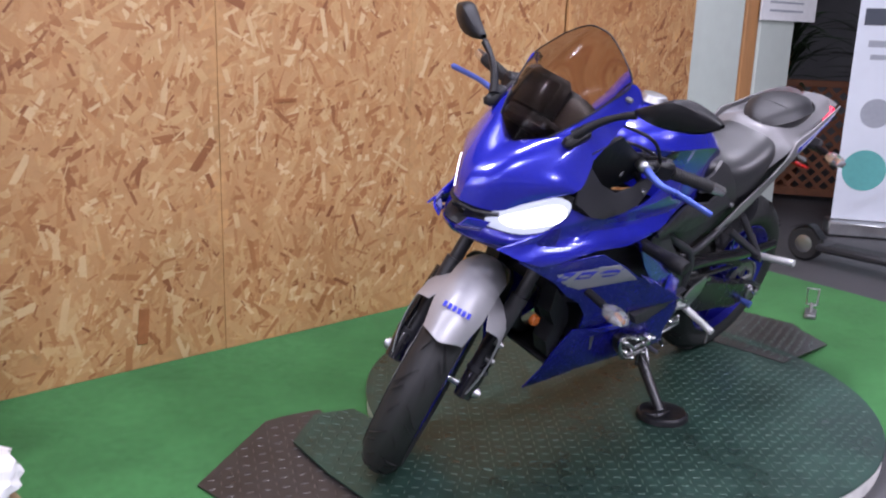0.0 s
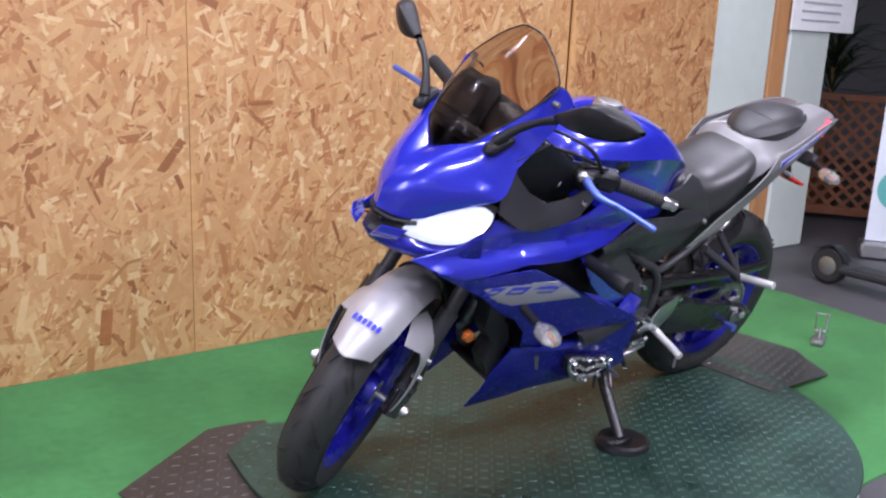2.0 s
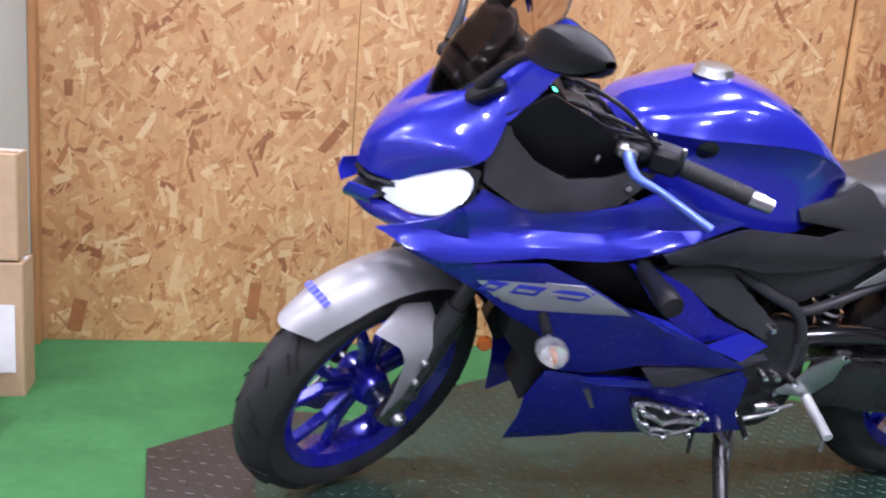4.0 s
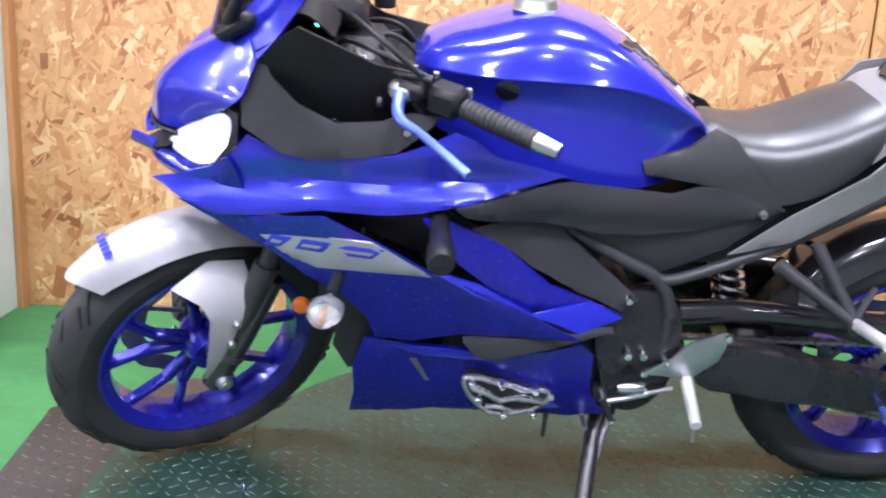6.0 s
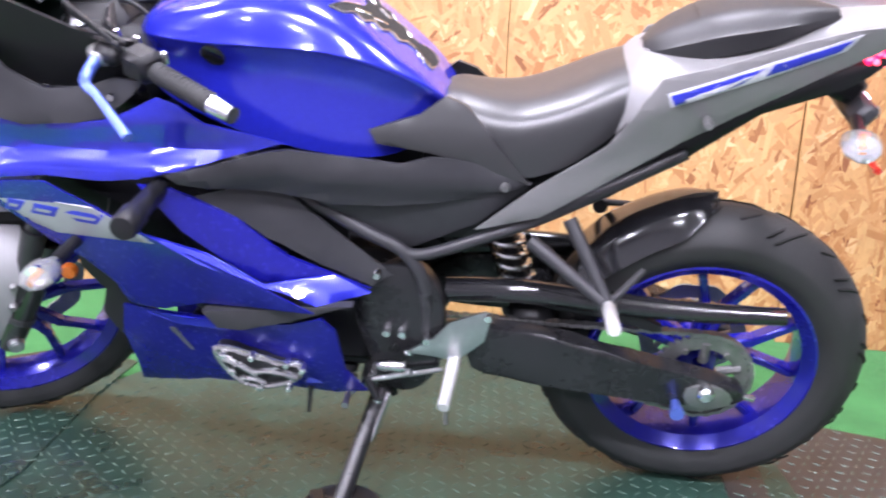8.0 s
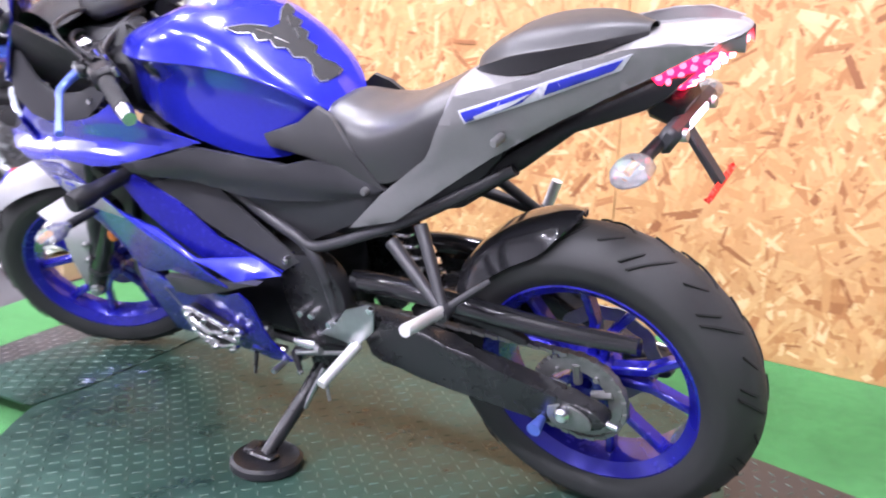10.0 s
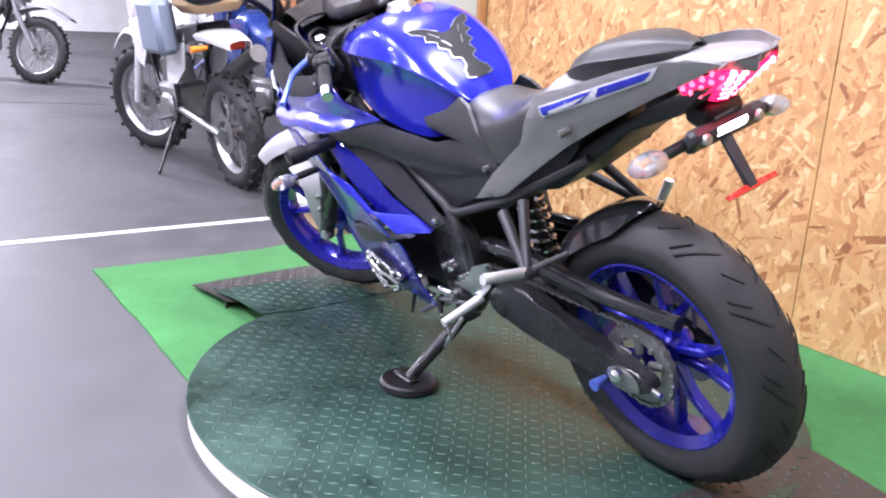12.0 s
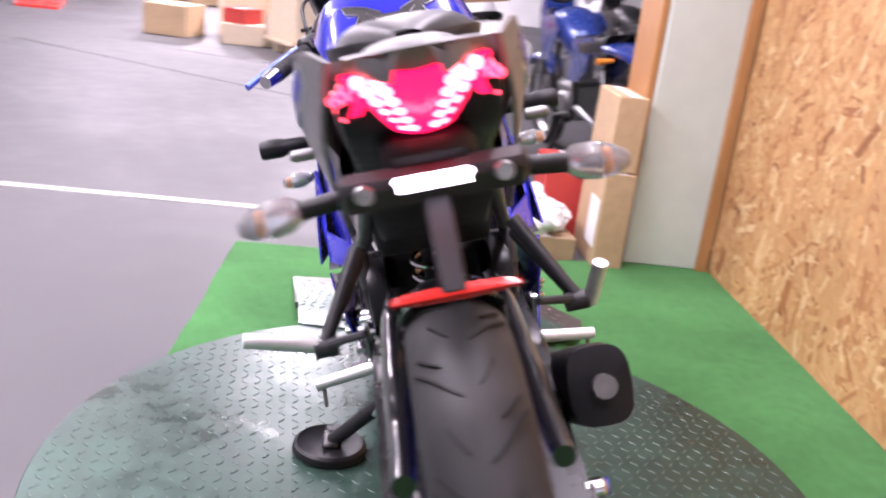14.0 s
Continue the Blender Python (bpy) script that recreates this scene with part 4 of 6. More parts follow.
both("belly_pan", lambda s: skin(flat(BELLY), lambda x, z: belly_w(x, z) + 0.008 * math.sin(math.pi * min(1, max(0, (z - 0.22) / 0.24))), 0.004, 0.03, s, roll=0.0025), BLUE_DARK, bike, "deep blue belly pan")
both("belly_shelf", lambda s: skin([(-0.36, 0.438), (-0.24, 0.443), (-0.17, 0.441), (-0.20, 0.425), (-0.30, 0.42)], lambda x, z: belly_w(x, z) + 0.012, 0.004, 0.03, s, roll=0.002), BLUE, bike, "lit shelf on the belly pan, in the brighter blue")
both("belly_slot", lambda s: skin([(-0.325, 0.40), (-0.312, 0.402), (-0.285, 0.345), (-0.292, 0.342)], lambda x, z: belly_w(x, z) + 0.0095, 0.003, 0.03, s), STEEL, bike, "narrow vent slot")
both("fairing_lip", lambda s: skin(flat(LIP), lip_w, 0.02, 0.02, s, roll=0.003), GREY_PLASTIC, bike)
both("fairing_vent", lambda s: skin(VENT, lambda x, z: 0.165, 0.02, 0.04, s), BLACK, bike, "black vent behind the side fairing")
for s, o in zip((-1, 1), low):
    st = part("stripe", skin(STRIPE, lambda x, z: lower_w(x, z) + 0.0012, 0.001, 0.02, s), SILVER, o, "silver stripe with blue emblem bars")
    for x0, w in ((-0.590, 0.035), (-0.535, 0.05), (-0.47, 0.075)):
        part("emblem_bar", skin([(x0, 0.642), (x0 + w, 0.642), (x0 + w + 0.018, 0.668), (x0 + 0.016, 0.668)], lambda x, z: lower_w(x, z) + 0.0026, 0.001, 0.02, s), DECAL_BLUE, st)
        part("emblem_bar", skin([(x0 + 0.012, 0.651), (x0 + w - 0.006, 0.651), (x0 + w, 0.658), (x0 + 0.016, 0.658)], lambda x, z: lower_w(x, z) + 0.004, 0.001, 0.02, s), SILVER, st)
part("belly_floor", box(-0.18, 0, 0.272, 0.40, 0.20, 0.02, 0.008), BLACK, bike)
DUCT = [(-0.50, 0.575), (-0.42, 0.50), (-0.40, 0.45), (-0.415, 0.36), (-0.445, 0.345), (-0.475, 0.40), (-0.46, 0.45), (-0.50, 0.50)]
both("radiator_duct", lambda s: skin(DUCT, lambda x, z: 0.135, 0.05, 0.05, s), BLACK, bike, "black duct beside the radiator")
# added black sheet that fills the dark gaps between the fairings
BACKING = [(-0.60, 0.75), (-0.50, 0.80), (-0.30, 0.79), (-0.10, 0.74), (0.02, 0.66), (0.02, 0.50), (-0.30, 0.47), (-0.40, 0.50), (-0.50, 0.60), (-0.58, 0.68)]
both("gap_backing", lambda s: skin(BACKING, lambda x, z: 0.115, 0.004, 0.06, s), BLACK, bike)
INNER = [(-0.604, 0.175, 0.974), (-0.616, 0.185, 0.928), (-0.616, 0.20, 0.864), (-0.554, 0.205, 0.825), (-0.502, 0.208, 0.815), (-0.414, 0.208, 0.822), (-0.362, 0.203, 0.832), (-0.314, 0.198, 0.868), (-0.292, 0.19, 0.892), (-0.344, 0.185, 0.896), (-0.388, 0.18, 0.88), (-0.464, 0.175, 0.874), (-0.526, 0.17, 0.902), (-0.57, 0.165, 0.944), (-0.582, 0.16, 0.98)]
inner_w = bent(INNER)
both("inner_fairing", lambda s: skin(flat(INNER), lambda x, z: inner_w(x, z) - 0.004, 0.006, 0.02, s), GREY_PLASTIC, bike, "matt charcoal inner fairing")
both("inner_bolt", lambda s: lathe([(0.0005, s * 0.194), (0.006, s * 0.194), (0.008, s * 0.189), (0.008, s * 0.17)], (-0.347, 0, 0.867), 12, closed=False), CHROME, bike, "small bright fairing bolt")
COCKPIT = [(-0.59, 0.985), (-0.61, 0.90), (-0.54, 0.85), (-0.36, 0.85), (-0.28, 0.89), (-0.30, 0.95), (-0.40, 0.97), (-0.52, 1.03)]
both("cockpit_liner", lambda s: skin(COCKPIT, lambda x, z: 0.12 + 0.04 * max(0, (z - 0.85) / 0.1), 0.01, 0.04, s), BLACK, bike)
bm = add_box(box(-0.40, 0, 0.87, 0.20, 0.17, 0.15, 0.03), pose(-0.47, 0, 0.92), 0.20, 0.15, 0.12, 0.03)
part("airbox_cover", bm, BLACK, bike)

# --- tank ---
def tank_section(x, w, top, zs, zb):
    return [(x, 0, top), (x, -0.45 * w, top - 0.004), (x, -0.80 * w, top - 0.30 * (top - zs)), (x, -0.985 * w, zs + 0.008), (x, -w, zs + 0.001), (x, -0.970 * w, zs - 0.007), (x, -0.85 * w, zs - 0.38 * (zs - zb)), (x, -0.84 * w, zb)]


TANK = [tank_section(*r) for r in ((-0.338, 0.060, 0.958, 0.940, 0.87), (-0.305, 0.105, 0.988, 0.946, 0.845), (-0.22, 0.143, 1.014, 0.949, 0.815), (-0.12, 0.159, 1.038, 0.952, 0.785), (-0.02, 0.156, 1.020, 0.947, 0.764),
                                   (0.055, 0.143, 0.975, 0.930, 0.754), (0.115, 0.120, 0.928, 0.902, 0.760), (0.165, 0.092, 0.886, 0.868, 0.782), (0.196, 0.062, 0.845, 0.836, 0.80))]
tank_bm = loft(TANK, 6, 5, 0.0, True)
from mathutils.bvhtree import BVHTree
bmesh.ops.recalc_face_normals(tank_bm, faces=tank_bm.faces[:])
TANK_TREE = BVHTree.FromBMesh(tank_bm)
tank = part("fuel_tank", tank_bm, BLUE, bike, "metallic blue fuel tank")


def on_tank(outline, rise, thick):
    """A flat sticker or pad laid over the tank's top, outline in (x, y)."""
    bm = bmesh.new()
    f = bm.faces.new([bm.verts.new((p[0], p[1], 0)) for p in outline])
    for k in (0, 1):
        lo, hi = min(p[k] for p in outline), max(p[k] for p in outline)
        v = lo + 0.012
        while v < hi:
            co, no = Vector((0, 0, 0)), Vector((0, 0, 0))
            co[k], no[k] = v, 1
            bmesh.ops.bisect_plane(bm, geom=bm.verts[:] + bm.edges[:] + bm.faces[:], plane_co=co, plane_no=no, dist=1e-5)
            v += 0.012
    for v in bm.verts:
        hit, no, _, _ = TANK_TREE.ray_cast(Vector((v.co.x, v.co.y, 1.4)), Vector((0, 0, -1)))
        if hit:
            v.co = hit + no * (rise if no.z > 0 else -rise)
    bmesh.ops.recalc_face_normals(bm, faces=bm.faces[:])
    return bm


HALF = [(0.0, -0.092), (0.022, -0.085), (0.036, -0.060), (0.052, -0.068), (0.062, -0.044), (0.078, -0.051), (0.088, -0.030), (0.106, -0.036), (0.116, -0.016), (0.132, -0.018), (0.146, -0.034), (0.160, -0.036), (0.166, -0.012)]
PAD = HALF + [(x, -y) for x, y in reversed(HALF)] + [(0.018, 0.05), (0.042, 0.012), (0.042, -0.012), (0.018, -0.05)]
pad = part("tank_pad", on_tank(PAD, 0.002, 0.002), GRIP_BLACK, bike, "charcoal rubber tank pad with silver edges")


def stroke(line, width):
    """A thin raised line laid over the tank, points in (x, y)."""
    bm, rows = bmesh.new(), []
    for i in range(len(line) - 1):
        for k in range(6):
            f = k / 6
            x, y = (line[i][q] + (line[i + 1][q] - line[i][q]) * f for q in (0, 1))
            hit, no, _, _ = TANK_TREE.ray_cast(Vector((x, y, 1.4)), Vector((0, 0, -1)))
            if hit:
                rows.append((hit + (no if no.z > 0 else -no) * 0.003, no if no.z > 0 else -no))
    out = []
    for i, (p, no) in enumerate(rows):
        d = rows[min(i + 1, len(rows) - 1)][0] - rows[max(i - 1, 0)][0]
        sd = d.cross(no).normalized() * width / 2
        out.append([p - sd - no * 0.002, p - sd * 0.7 + no * 0.0008, p + sd * 0.7 + no * 0.0008, p + sd - no * 0.002])
    add_grid(bm, out)
    return bm


for line in (HALF[:3], HALF[2:5], HALF[4:7], HALF[6:10], HALF[9:], [(0.0, -0.092), (0.018, -0.05), (0.042, -0.012)], [(0.034, -0.046), (0.058, -0.026)], [(0.062, -0.030), (0.086, -0.014)]):
    for s in (1, -1):
        part("pad_edge", stroke([(x, s * y) for x, y in line], 0.0042), CHROME, pad, "silver pad edge")
part("fuel_cap", lathe([(0.0005, 0.018), (0.02, 0.02), (0.034, 0.017), (0.038, 0.008), (0.042, 0.0)], (-0.135, 0, 1.034), 36, "z", False), ALLOY, bike, "round alloy fuel cap")
for s in (-1, 1):
    hit, no, _, _ = TANK_TREE.ray_cast(Vector((-0.184, s * 0.5, 0.930)), Vector((0, -s, 0)))
    no = no if no.y * s > 0 else -no
    part("tank_badge", tube([hit - no * 0.01, hit + no * 0.0025, hit + no * 0.004], [0.021, 0.021, 0.017], 28), GLOSS, bike, "plain round dark tank badge")

# --- seats and tail ---
def seat_row(x, top, w, low):
    return [(x, 0, top), (x, -0.5 * w, top - 0.002), (x, -0.86 * w, top - 0.018), (x, -w, top - 0.05), (x, -0.98 * w, low)]


SEAT = [seat_row(*r) for r in ((0.165, 0.842, 0.075, 0.79), (0.205, 0.856, 0.092, 0.765), (0.26, 0.848, 0.110, 0.748), (0.32, 0.850, 0.122, 0.732), (0.39, 0.874, 0.128, 0.755), (0.45, 0.902, 0.126, 0.80), (0.492, 0.918, 0.116, 0.84))]
seat = part("rider_seat", loft(SEAT, 5, 5, 0.0, True), LEATHER, bike, "black vinyl rider seat")
part("seat_base", plate([(0.12, 0.585), (0.16, 0.79), (0.30, 0.79), (0.44, 0.82), (0.54, 0.85), (0.60, 0.86), (0.58, 0.80), (0.50, 0.72), (0.40, 0.665), (0.30, 0.60)], -0.095, 0.095, 0.006), BLACK, bike)
WING = [(0.066, 0.806), (0.15, 0.832), (0.195, 0.864), (0.23, 0.85), (0.275, 0.80), (0.342, 0.72), (0.265, 0.745), (0.17, 0.77), (0.078, 0.782)]
both("seat_wing", lambda s: skin(WING, lambda x, z: 0.124 - 0.35 * max(0, z - 0.80), 0.01, 0.02, s), LEATHER, bike)
TAILP = [(0.252, 0.122, 0.636), (0.344, 0.126, 0.72), (0.462, 0.14, 0.81), (0.48, 0.145, 0.836), (0.508, 0.152, 0.886), (0.536, 0.150, 0.928), (0.622, 0.138, 0.95), (0.728, 0.12, 0.984), (0.808, 0.10, 1.004), (0.872, 0.078, 1.012), (0.93, 0.058, 1.004), (0.86, 0.085, 0.966), (0.796, 0.11, 0.936), (0.69, 0.145, 0.88), (0.576, 0.16, 0.814), (0.468, 0.148, 0.74), (0.362, 0.13, 0.666)]
tail_w = bent(TAILP)


def tail_side(x, z):
    """The tail's flank, with a soft crease along its stripe."""
    return tail_w(x, z) + 0.014 * max(0.0, 1 - abs(z - (0.895 + 0.42 * (x - 0.56))) / 0.08)


tails = both("tail_panel", lambda s: skin(flat(TAILP), tail_side, 0.005, 0.016, s, roll=0.002), GREY_TAIL, bike, "matt grey tail panel with a blue stripe")
TSTRIPE = [(0.545, 0.906), (0.622, 0.932), (0.704, 0.961), (0.825, 1.000), (0.806, 0.974), (0.704, 0.936), (0.624, 0.908), (0.553, 0.884)]
TBLUE = [(0.572, 0.899), (0.60, 0.911), (0.64, 0.927), (0.672, 0.940), (0.64, 0.920), (0.60, 0.903), (0.576, 0.893)]
TREAR = [(0.70, 0.956), (0.75, 0.972), (0.812, 0.992), (0.796, 0.974), (0.73, 0.950), (0.69, 0.936)]
for s, o in zip((-1, 1), tails):
    part("side_stripe", skin(TSTRIPE, lambda x, z: tail_side(x, z) + 0.0028, 0.002, 0.016, s), DECAL_WHITE, o, "pale stripe")
    part("stripe_blue", skin(TREAR, lambda x, z: tail_side(x, z) + 0.0044, 0.002, 0.016, s), DECAL_BLUE, o, "blue wedge of the stripe")
    part("stripe_blue", skin([(0.55, 0.904), (0.60, 0.921), (0.66, 0.942), (0.685, 0.950), (0.655, 0.924), (0.61, 0.906), (0.557, 0.888)], lambda x, z: tail_side(x, z) + 0.0044, 0.002, 0.016, s), DECAL_BLUE, o, "blue wedge of the stripe")
    part("pale_wedge", skin(TBLUE, lambda x, z: tail_side(x, z) + 0.006, 0.002, 0.016, s), DECAL_WHITE, o, "pale wedge of the stripe")
    part("tail_screw", lathe([(0.0005, s * 0.170), (0.006, s * 0.170), (0.008, s * 0.165), (0.008, s * 0.14)], (0.612, 0, 0.862), 12, closed=False), STEEL, o)
HUMP = [[(x, 0, z), (x, -0.5 * w, z - 0.004), (x, -w * 0.85, z - 0.03), (x, -w, zl)] for x, z, w, zl in ((0.475, 0.905, 0.118, 0.82), (0.51, 0.936, 0.140, 0.875), (0.55, 0.946, 0.142, 0.912), (0.62, 0.957, 0.132, 0.938), (0.72, 0.977, 0.114, 0.968), (0.82, 1.001, 0.094, 0.990), (0.90, 1.013, 0.072, 1.001), (0.94, 1.014, 0.052, 1.004), (0.958, 1.009, 0.03, 1.003))]
part("tail_cowl", loft(HUMP, 4, 4, 0.0, True), GREY_TAIL, bike, "matt grey tail cowl between the seats")
PILLION = [[(x, 0, t), (x, -0.6 * w, t - 0.004), (x, -0.95 * w, t - 0.025), (x, -w, (t + b) / 2), (x, -0.9 * w, b)] for x, t, w, b in
           ((0.513, 0.946, 0.030, 0.930), (0.528, 0.962, 0.055, 0.926), (0.56, 0.983, 0.080, 0.932), (0.62, 1.009, 0.096, 0.946), (0.70, 1.021, 0.090, 0.966), (0.76, 1.021, 0.066, 0.984), (0.815, 1.012, 0.026, 0.998))]
pill = part("pillion_seat", loft(PILLION, 4, 4, 0.0, True), PILLION_VINYL, bike, "charcoal vinyl pillion pad")
part("seam", loft([[(x, y, z) for y, z in ((0, 1.0), (-0.05, 0.996), (-0.081, 0.976), (-0.0865, 0.956))] for x in (0.592, 0.598)], 1, 5, 0.002, True), BLACK, pill)
UNDER = [(0.40, 0.665), (0.47, 0.71), (0.576, 0.80), (0.69, 0.87), (0.80, 0.925), (0.86, 0.955), (0.90, 0.96), (0.862, 0.922), (0.83, 0.90), (0.71, 0.852), (0.58, 0.755), (0.48, 0.685)]
part("undertail", plate(UNDER, -0.085, 0.085, 0.012), BLACK, bike, "black undertail cover")
LAMPT = [(0.840, 0.958), (0.88, 0.974), (0.925, 0.990), (0.944, 0.992), (0.932, 0.985), (0.905, 0.957), (0.875, 0.938), (0.85, 0.946)]
tl = both("tail_lamp", lambda s: skin(LAMPT, lambda x, z: 0.088 - 0.45 * max(0, x - 0.85), 0.012, 0.02, s, roll=0.002), TAIL, bike, "lit red tail lamp")
for s, o in zip((-1, 1), tl):
    for x, z in ((0.852, 0.957), (0.867, 0.964), (0.883, 0.972), (0.899, 0.980), (0.916, 0.987), (0.865, 0.949), (0.881, 0.957), (0.897, 0.967), (0.878, 0.944), (0.913, 0.975)):
        w = 0.0895 - 0.45 * max(0, x - 0.85)
        part("diode", lathe([(0.0005, s * (w + 0.003)), (0.0042, s * (w + 0.002)), (0.0056, s * (w - 0.002))], (x, 0, z), 10, closed=False), TAIL_SIDE, o, "bright red diode")
rear_lens = part("rear_lens", loft([[(0.868, 0, 0.918), (0.864, -0.018, 0.920), (0.856, -0.030, 0.925)], [(0.910, 0, 0.952), (0.902, -0.033, 0.955), (0.880, -0.060, 0.960)], [(0.944, 0, 0.986), (0.936, -0.035, 0.989), (0.914, -0.070, 0.990)]], 4, 4, 0.006, True), TAIL, bike, "lit red tail lamp lens")
for s in (-1, 1):
    for f in (0.0, 0.2, 0.4, 0.6, 0.8, 1.0):
        for g in (0.25, 0.75):
            a = Vector((0.878, s * 0.006, 0.924)).lerp(Vector((0.944, s * 0.028, 0.980)), f)
            b = Vector((0.870, s * 0.024, 0.927)).lerp(Vector((0.925, s * 0.064, 0.982)), f)
            c = a.lerp(b, g)
            part("diode", lathe([(0.0005, 0.009), (0.0048, 0.0075), (0.0068, 0.001)], (c.x, c.y, c.z), 12, "x", False), TAIL_LED, rear_lens, "bright red diode")
part("lamp_hood", loft([[(0.946, 0, 0.987), (0.939, -0.035, 0.990), (0.916, -0.072, 0.990)], [(0.960, 0, 1.008), (0.953, -0.035, 1.007), (0.932, -0.066, 1.004)]], 3, 4, 0.004, True), GREY_TAIL, bike, "grey lip over the tail lamp")

# --- plate bracket with rear indicators and reflector ---
br = part("plate_bracket", box(0.865, 0, 0.862, 0.03, 0.20, 0.045, 0.008, 0, 35), GREY_PLASTIC, bike, "dark number plate bracket without a plate")
part("bracket_mount", box(0.845, 0, 0.892, 0.06, 0.10, 0.05, 0.012, 0, 20), BLACK, br)
part("bracket_stem", box(0.892, 0, 0.805, 0.115, 0.028, 0.012, 0.003, 0, 58), GREY_PLASTIC, br, "dark bracket stem")
part("plate_lamp", box(0.880, 0.0, 0.866, 0.012, 0.085, 0.022, 0.005, 0, 35), PLATE_LIGHT, br, "lit white plate lamp")
both("bracket_bolt", lambda s: lathe([(0.0005, 0.004), (0.009, 0.004), (0.011, 0), (0.011, -0.012)], (0.887, s * 0.072, 0.864), 14, "x", False), ALLOY, bike)
part("reflector", loft([[(0.920, y, 0.757 - h), (0.927, y, 0.757), (0.920, y, 0.757 + h)] for y, h in ((-0.066, 0.002), (-0.05, 0.007), (0.0, 0.009), (0.05, 0.007), (0.068, 0.002))], 4, 3, 0.008), RED, br, "red reflector bar")


def indicator(parent, p0, p1, label):
    d = (Vector(p1) - Vector(p0))
    st = part("indicator", tube([p0, Vector(p0) + d * 0.5], 0.011, 12), BLACK, parent, label)
    bm = lathe([(0.0005, 0.046), (0.013, 0.042), (0.022, 0.026), (0.025, 0.006), (0.023, -0.012), (0.012, -0.027), (0.0005, -0.03)], (0, 0, 0), 24, "z", False)
    q = d.to_track_quat("Z", "Y").to_matrix().to_4x4()
    bmesh.ops.transform(bm, matrix=Matrix.Translation(Vector(p0) + d * 0.72) @ q @ Matrix.Diagonal((1.25, 0.8, 1, 1)), verts=bm.verts[:])
    part("indicator_lens", bm, LENS, st, "clear indicator lens")
    part("reflector_bowl", tube([Vector(p0) + d * 0.52, Vector(p0) + d * 0.66, Vector(p0) + d * 0.8], [0.010, 0.018, 0.021], 16), BULB, st, "silver reflector bowl")
    part("bulb", tube([Vector(p0) + d * 0.8, Vector(p0) + d * 0.92], 0.005, 10), ORANGE, st, "amber bulb")
    return st


for s in (-1, 1):
    indicator(bike, (0.855, s * 0.09, 0.858), (0.838, s * 0.196, 0.842), "clear rear indicator on a black stalk")
    indicator(bike, (-0.455, s * 0.175, 0.597), (-0.475, s * 0.345, 0.585), "clear front indicator on a black stalk")

# --- frame, engine, side covers ---
COVER = [(-0.258, 0.236, 0.748), (-0.182, 0.214, 0.762), (-0.094, 0.185, 0.782), (-0.064, 0.175, 0.784), (-0.004, 0.16, 0.774), (0.124, 0.14, 0.755), (0.172, 0.126, 0.766), (0.238, 0.125, 0.76), (0.344, 0.124, 0.722), (0.296, 0.126, 0.70), (0.18, 0.136, 0.68), (0.092, 0.146, 0.676), (0.006, 0.156, 0.682), (-0.05, 0.166, 0.698), (-0.112, 0.172, 0.712), (-0.196, 0.20, 0.718), (-0.242, 0.225, 0.73)]
FACE = [(-0.046, 0.15, 0.688), (0.08, 0.135, 0.67), (0.18, 0.13, 0.678), (0.296, 0.12, 0.698), (0.344, 0.12, 0.718), (0.252, 0.118, 0.636), (0.116, 0.125, 0.572), (0.076, 0.13, 0.602), (0.02, 0.14, 0.642)]
KNEE = [(-0.226, 0.195, 0.694), (-0.174, 0.18, 0.704), (-0.114, 0.166, 0.708), (-0.082, 0.16, 0.698), (0.0, 0.15, 0.624), (0.102, 0.146, 0.534), (0.068, 0.16, 0.516), (-0.02, 0.173, 0.562), (-0.112, 0.185, 0.618), (-0.168, 0.19, 0.66)]
cover_w, face_w, knee_w = bent(COVER), bent(FACE), bent(KNEE)
cover_mid = table_of([(-0.26, 0.742), (-0.08, 0.752), (0.0, 0.735), (0.17, 0.725), (0.34, 0.716)])
both("side_cover", lambda s: skin(flat(COVER), lambda x, z: cover_w(x, z) + 0.010 * max(0.0, 1 - abs(z - cover_mid(x)) / 0.035), 0.008, 0.016, s, roll=0.0025), GREY_PLASTIC, bike, "matt charcoal side cover below the tank")
both("side_cover_lower", lambda s: skin(flat(FACE), lambda x, z: face_w(x, z) - 0.004, 0.006, 0.03, s, roll=0.002), GREY_PLASTIC, bike, "darker recessed lower side cover")
both("knee_panel", lambda s: skin(flat(KNEE), lambda x, z: knee_w(x, z) - 0.004, 0.006, 0.03, s, roll=0.0025), GREY_PLASTIC, bike, "matt charcoal panel above the blade")
both("cover_bolt", lambda s: lathe([(0.0005, s * 0.136), (0.006, s * 0.136), (0.008, s * 0.131), (0.008, s * 0.11)], (0.30, 0, 0.717), 12, closed=False), STEEL, bike)
both("knee_bolt", lambda s: lathe([(0.0005, s * 0.162), (0.006, s * 0.162), (0.0085, s * 0.157), (0.0085, s * 0.13)], (0.078, 0, 0.54), 12, closed=False), CHROME, bike, "bright panel bolt")
both("frame_rail", lambda s: tube([(-0.30, s * 0.10, 0.80), (-0.12, s * 0.125, 0.712), (0.053, s * 0.135, 0.619), (0.128, s * 0.138, 0.579), (0.165, s * 0.14, 0.50), (0.16, s * 0.12, 0.34)], 0.0125, 12, 5), GREY_PLASTIC, bike, "black steel frame rail")
both("frame_strut", lambda s: tube([(0.128, s * 0.138, 0.579), (0.17, s * 0.135, 0.580), (0.281, s * 0.125, 0.621), (0.40, s * 0.11, 0.672), (0.60, s * 0.085, 0.78)], 0.0115, 10, 4), GREY_PLASTIC, bike)
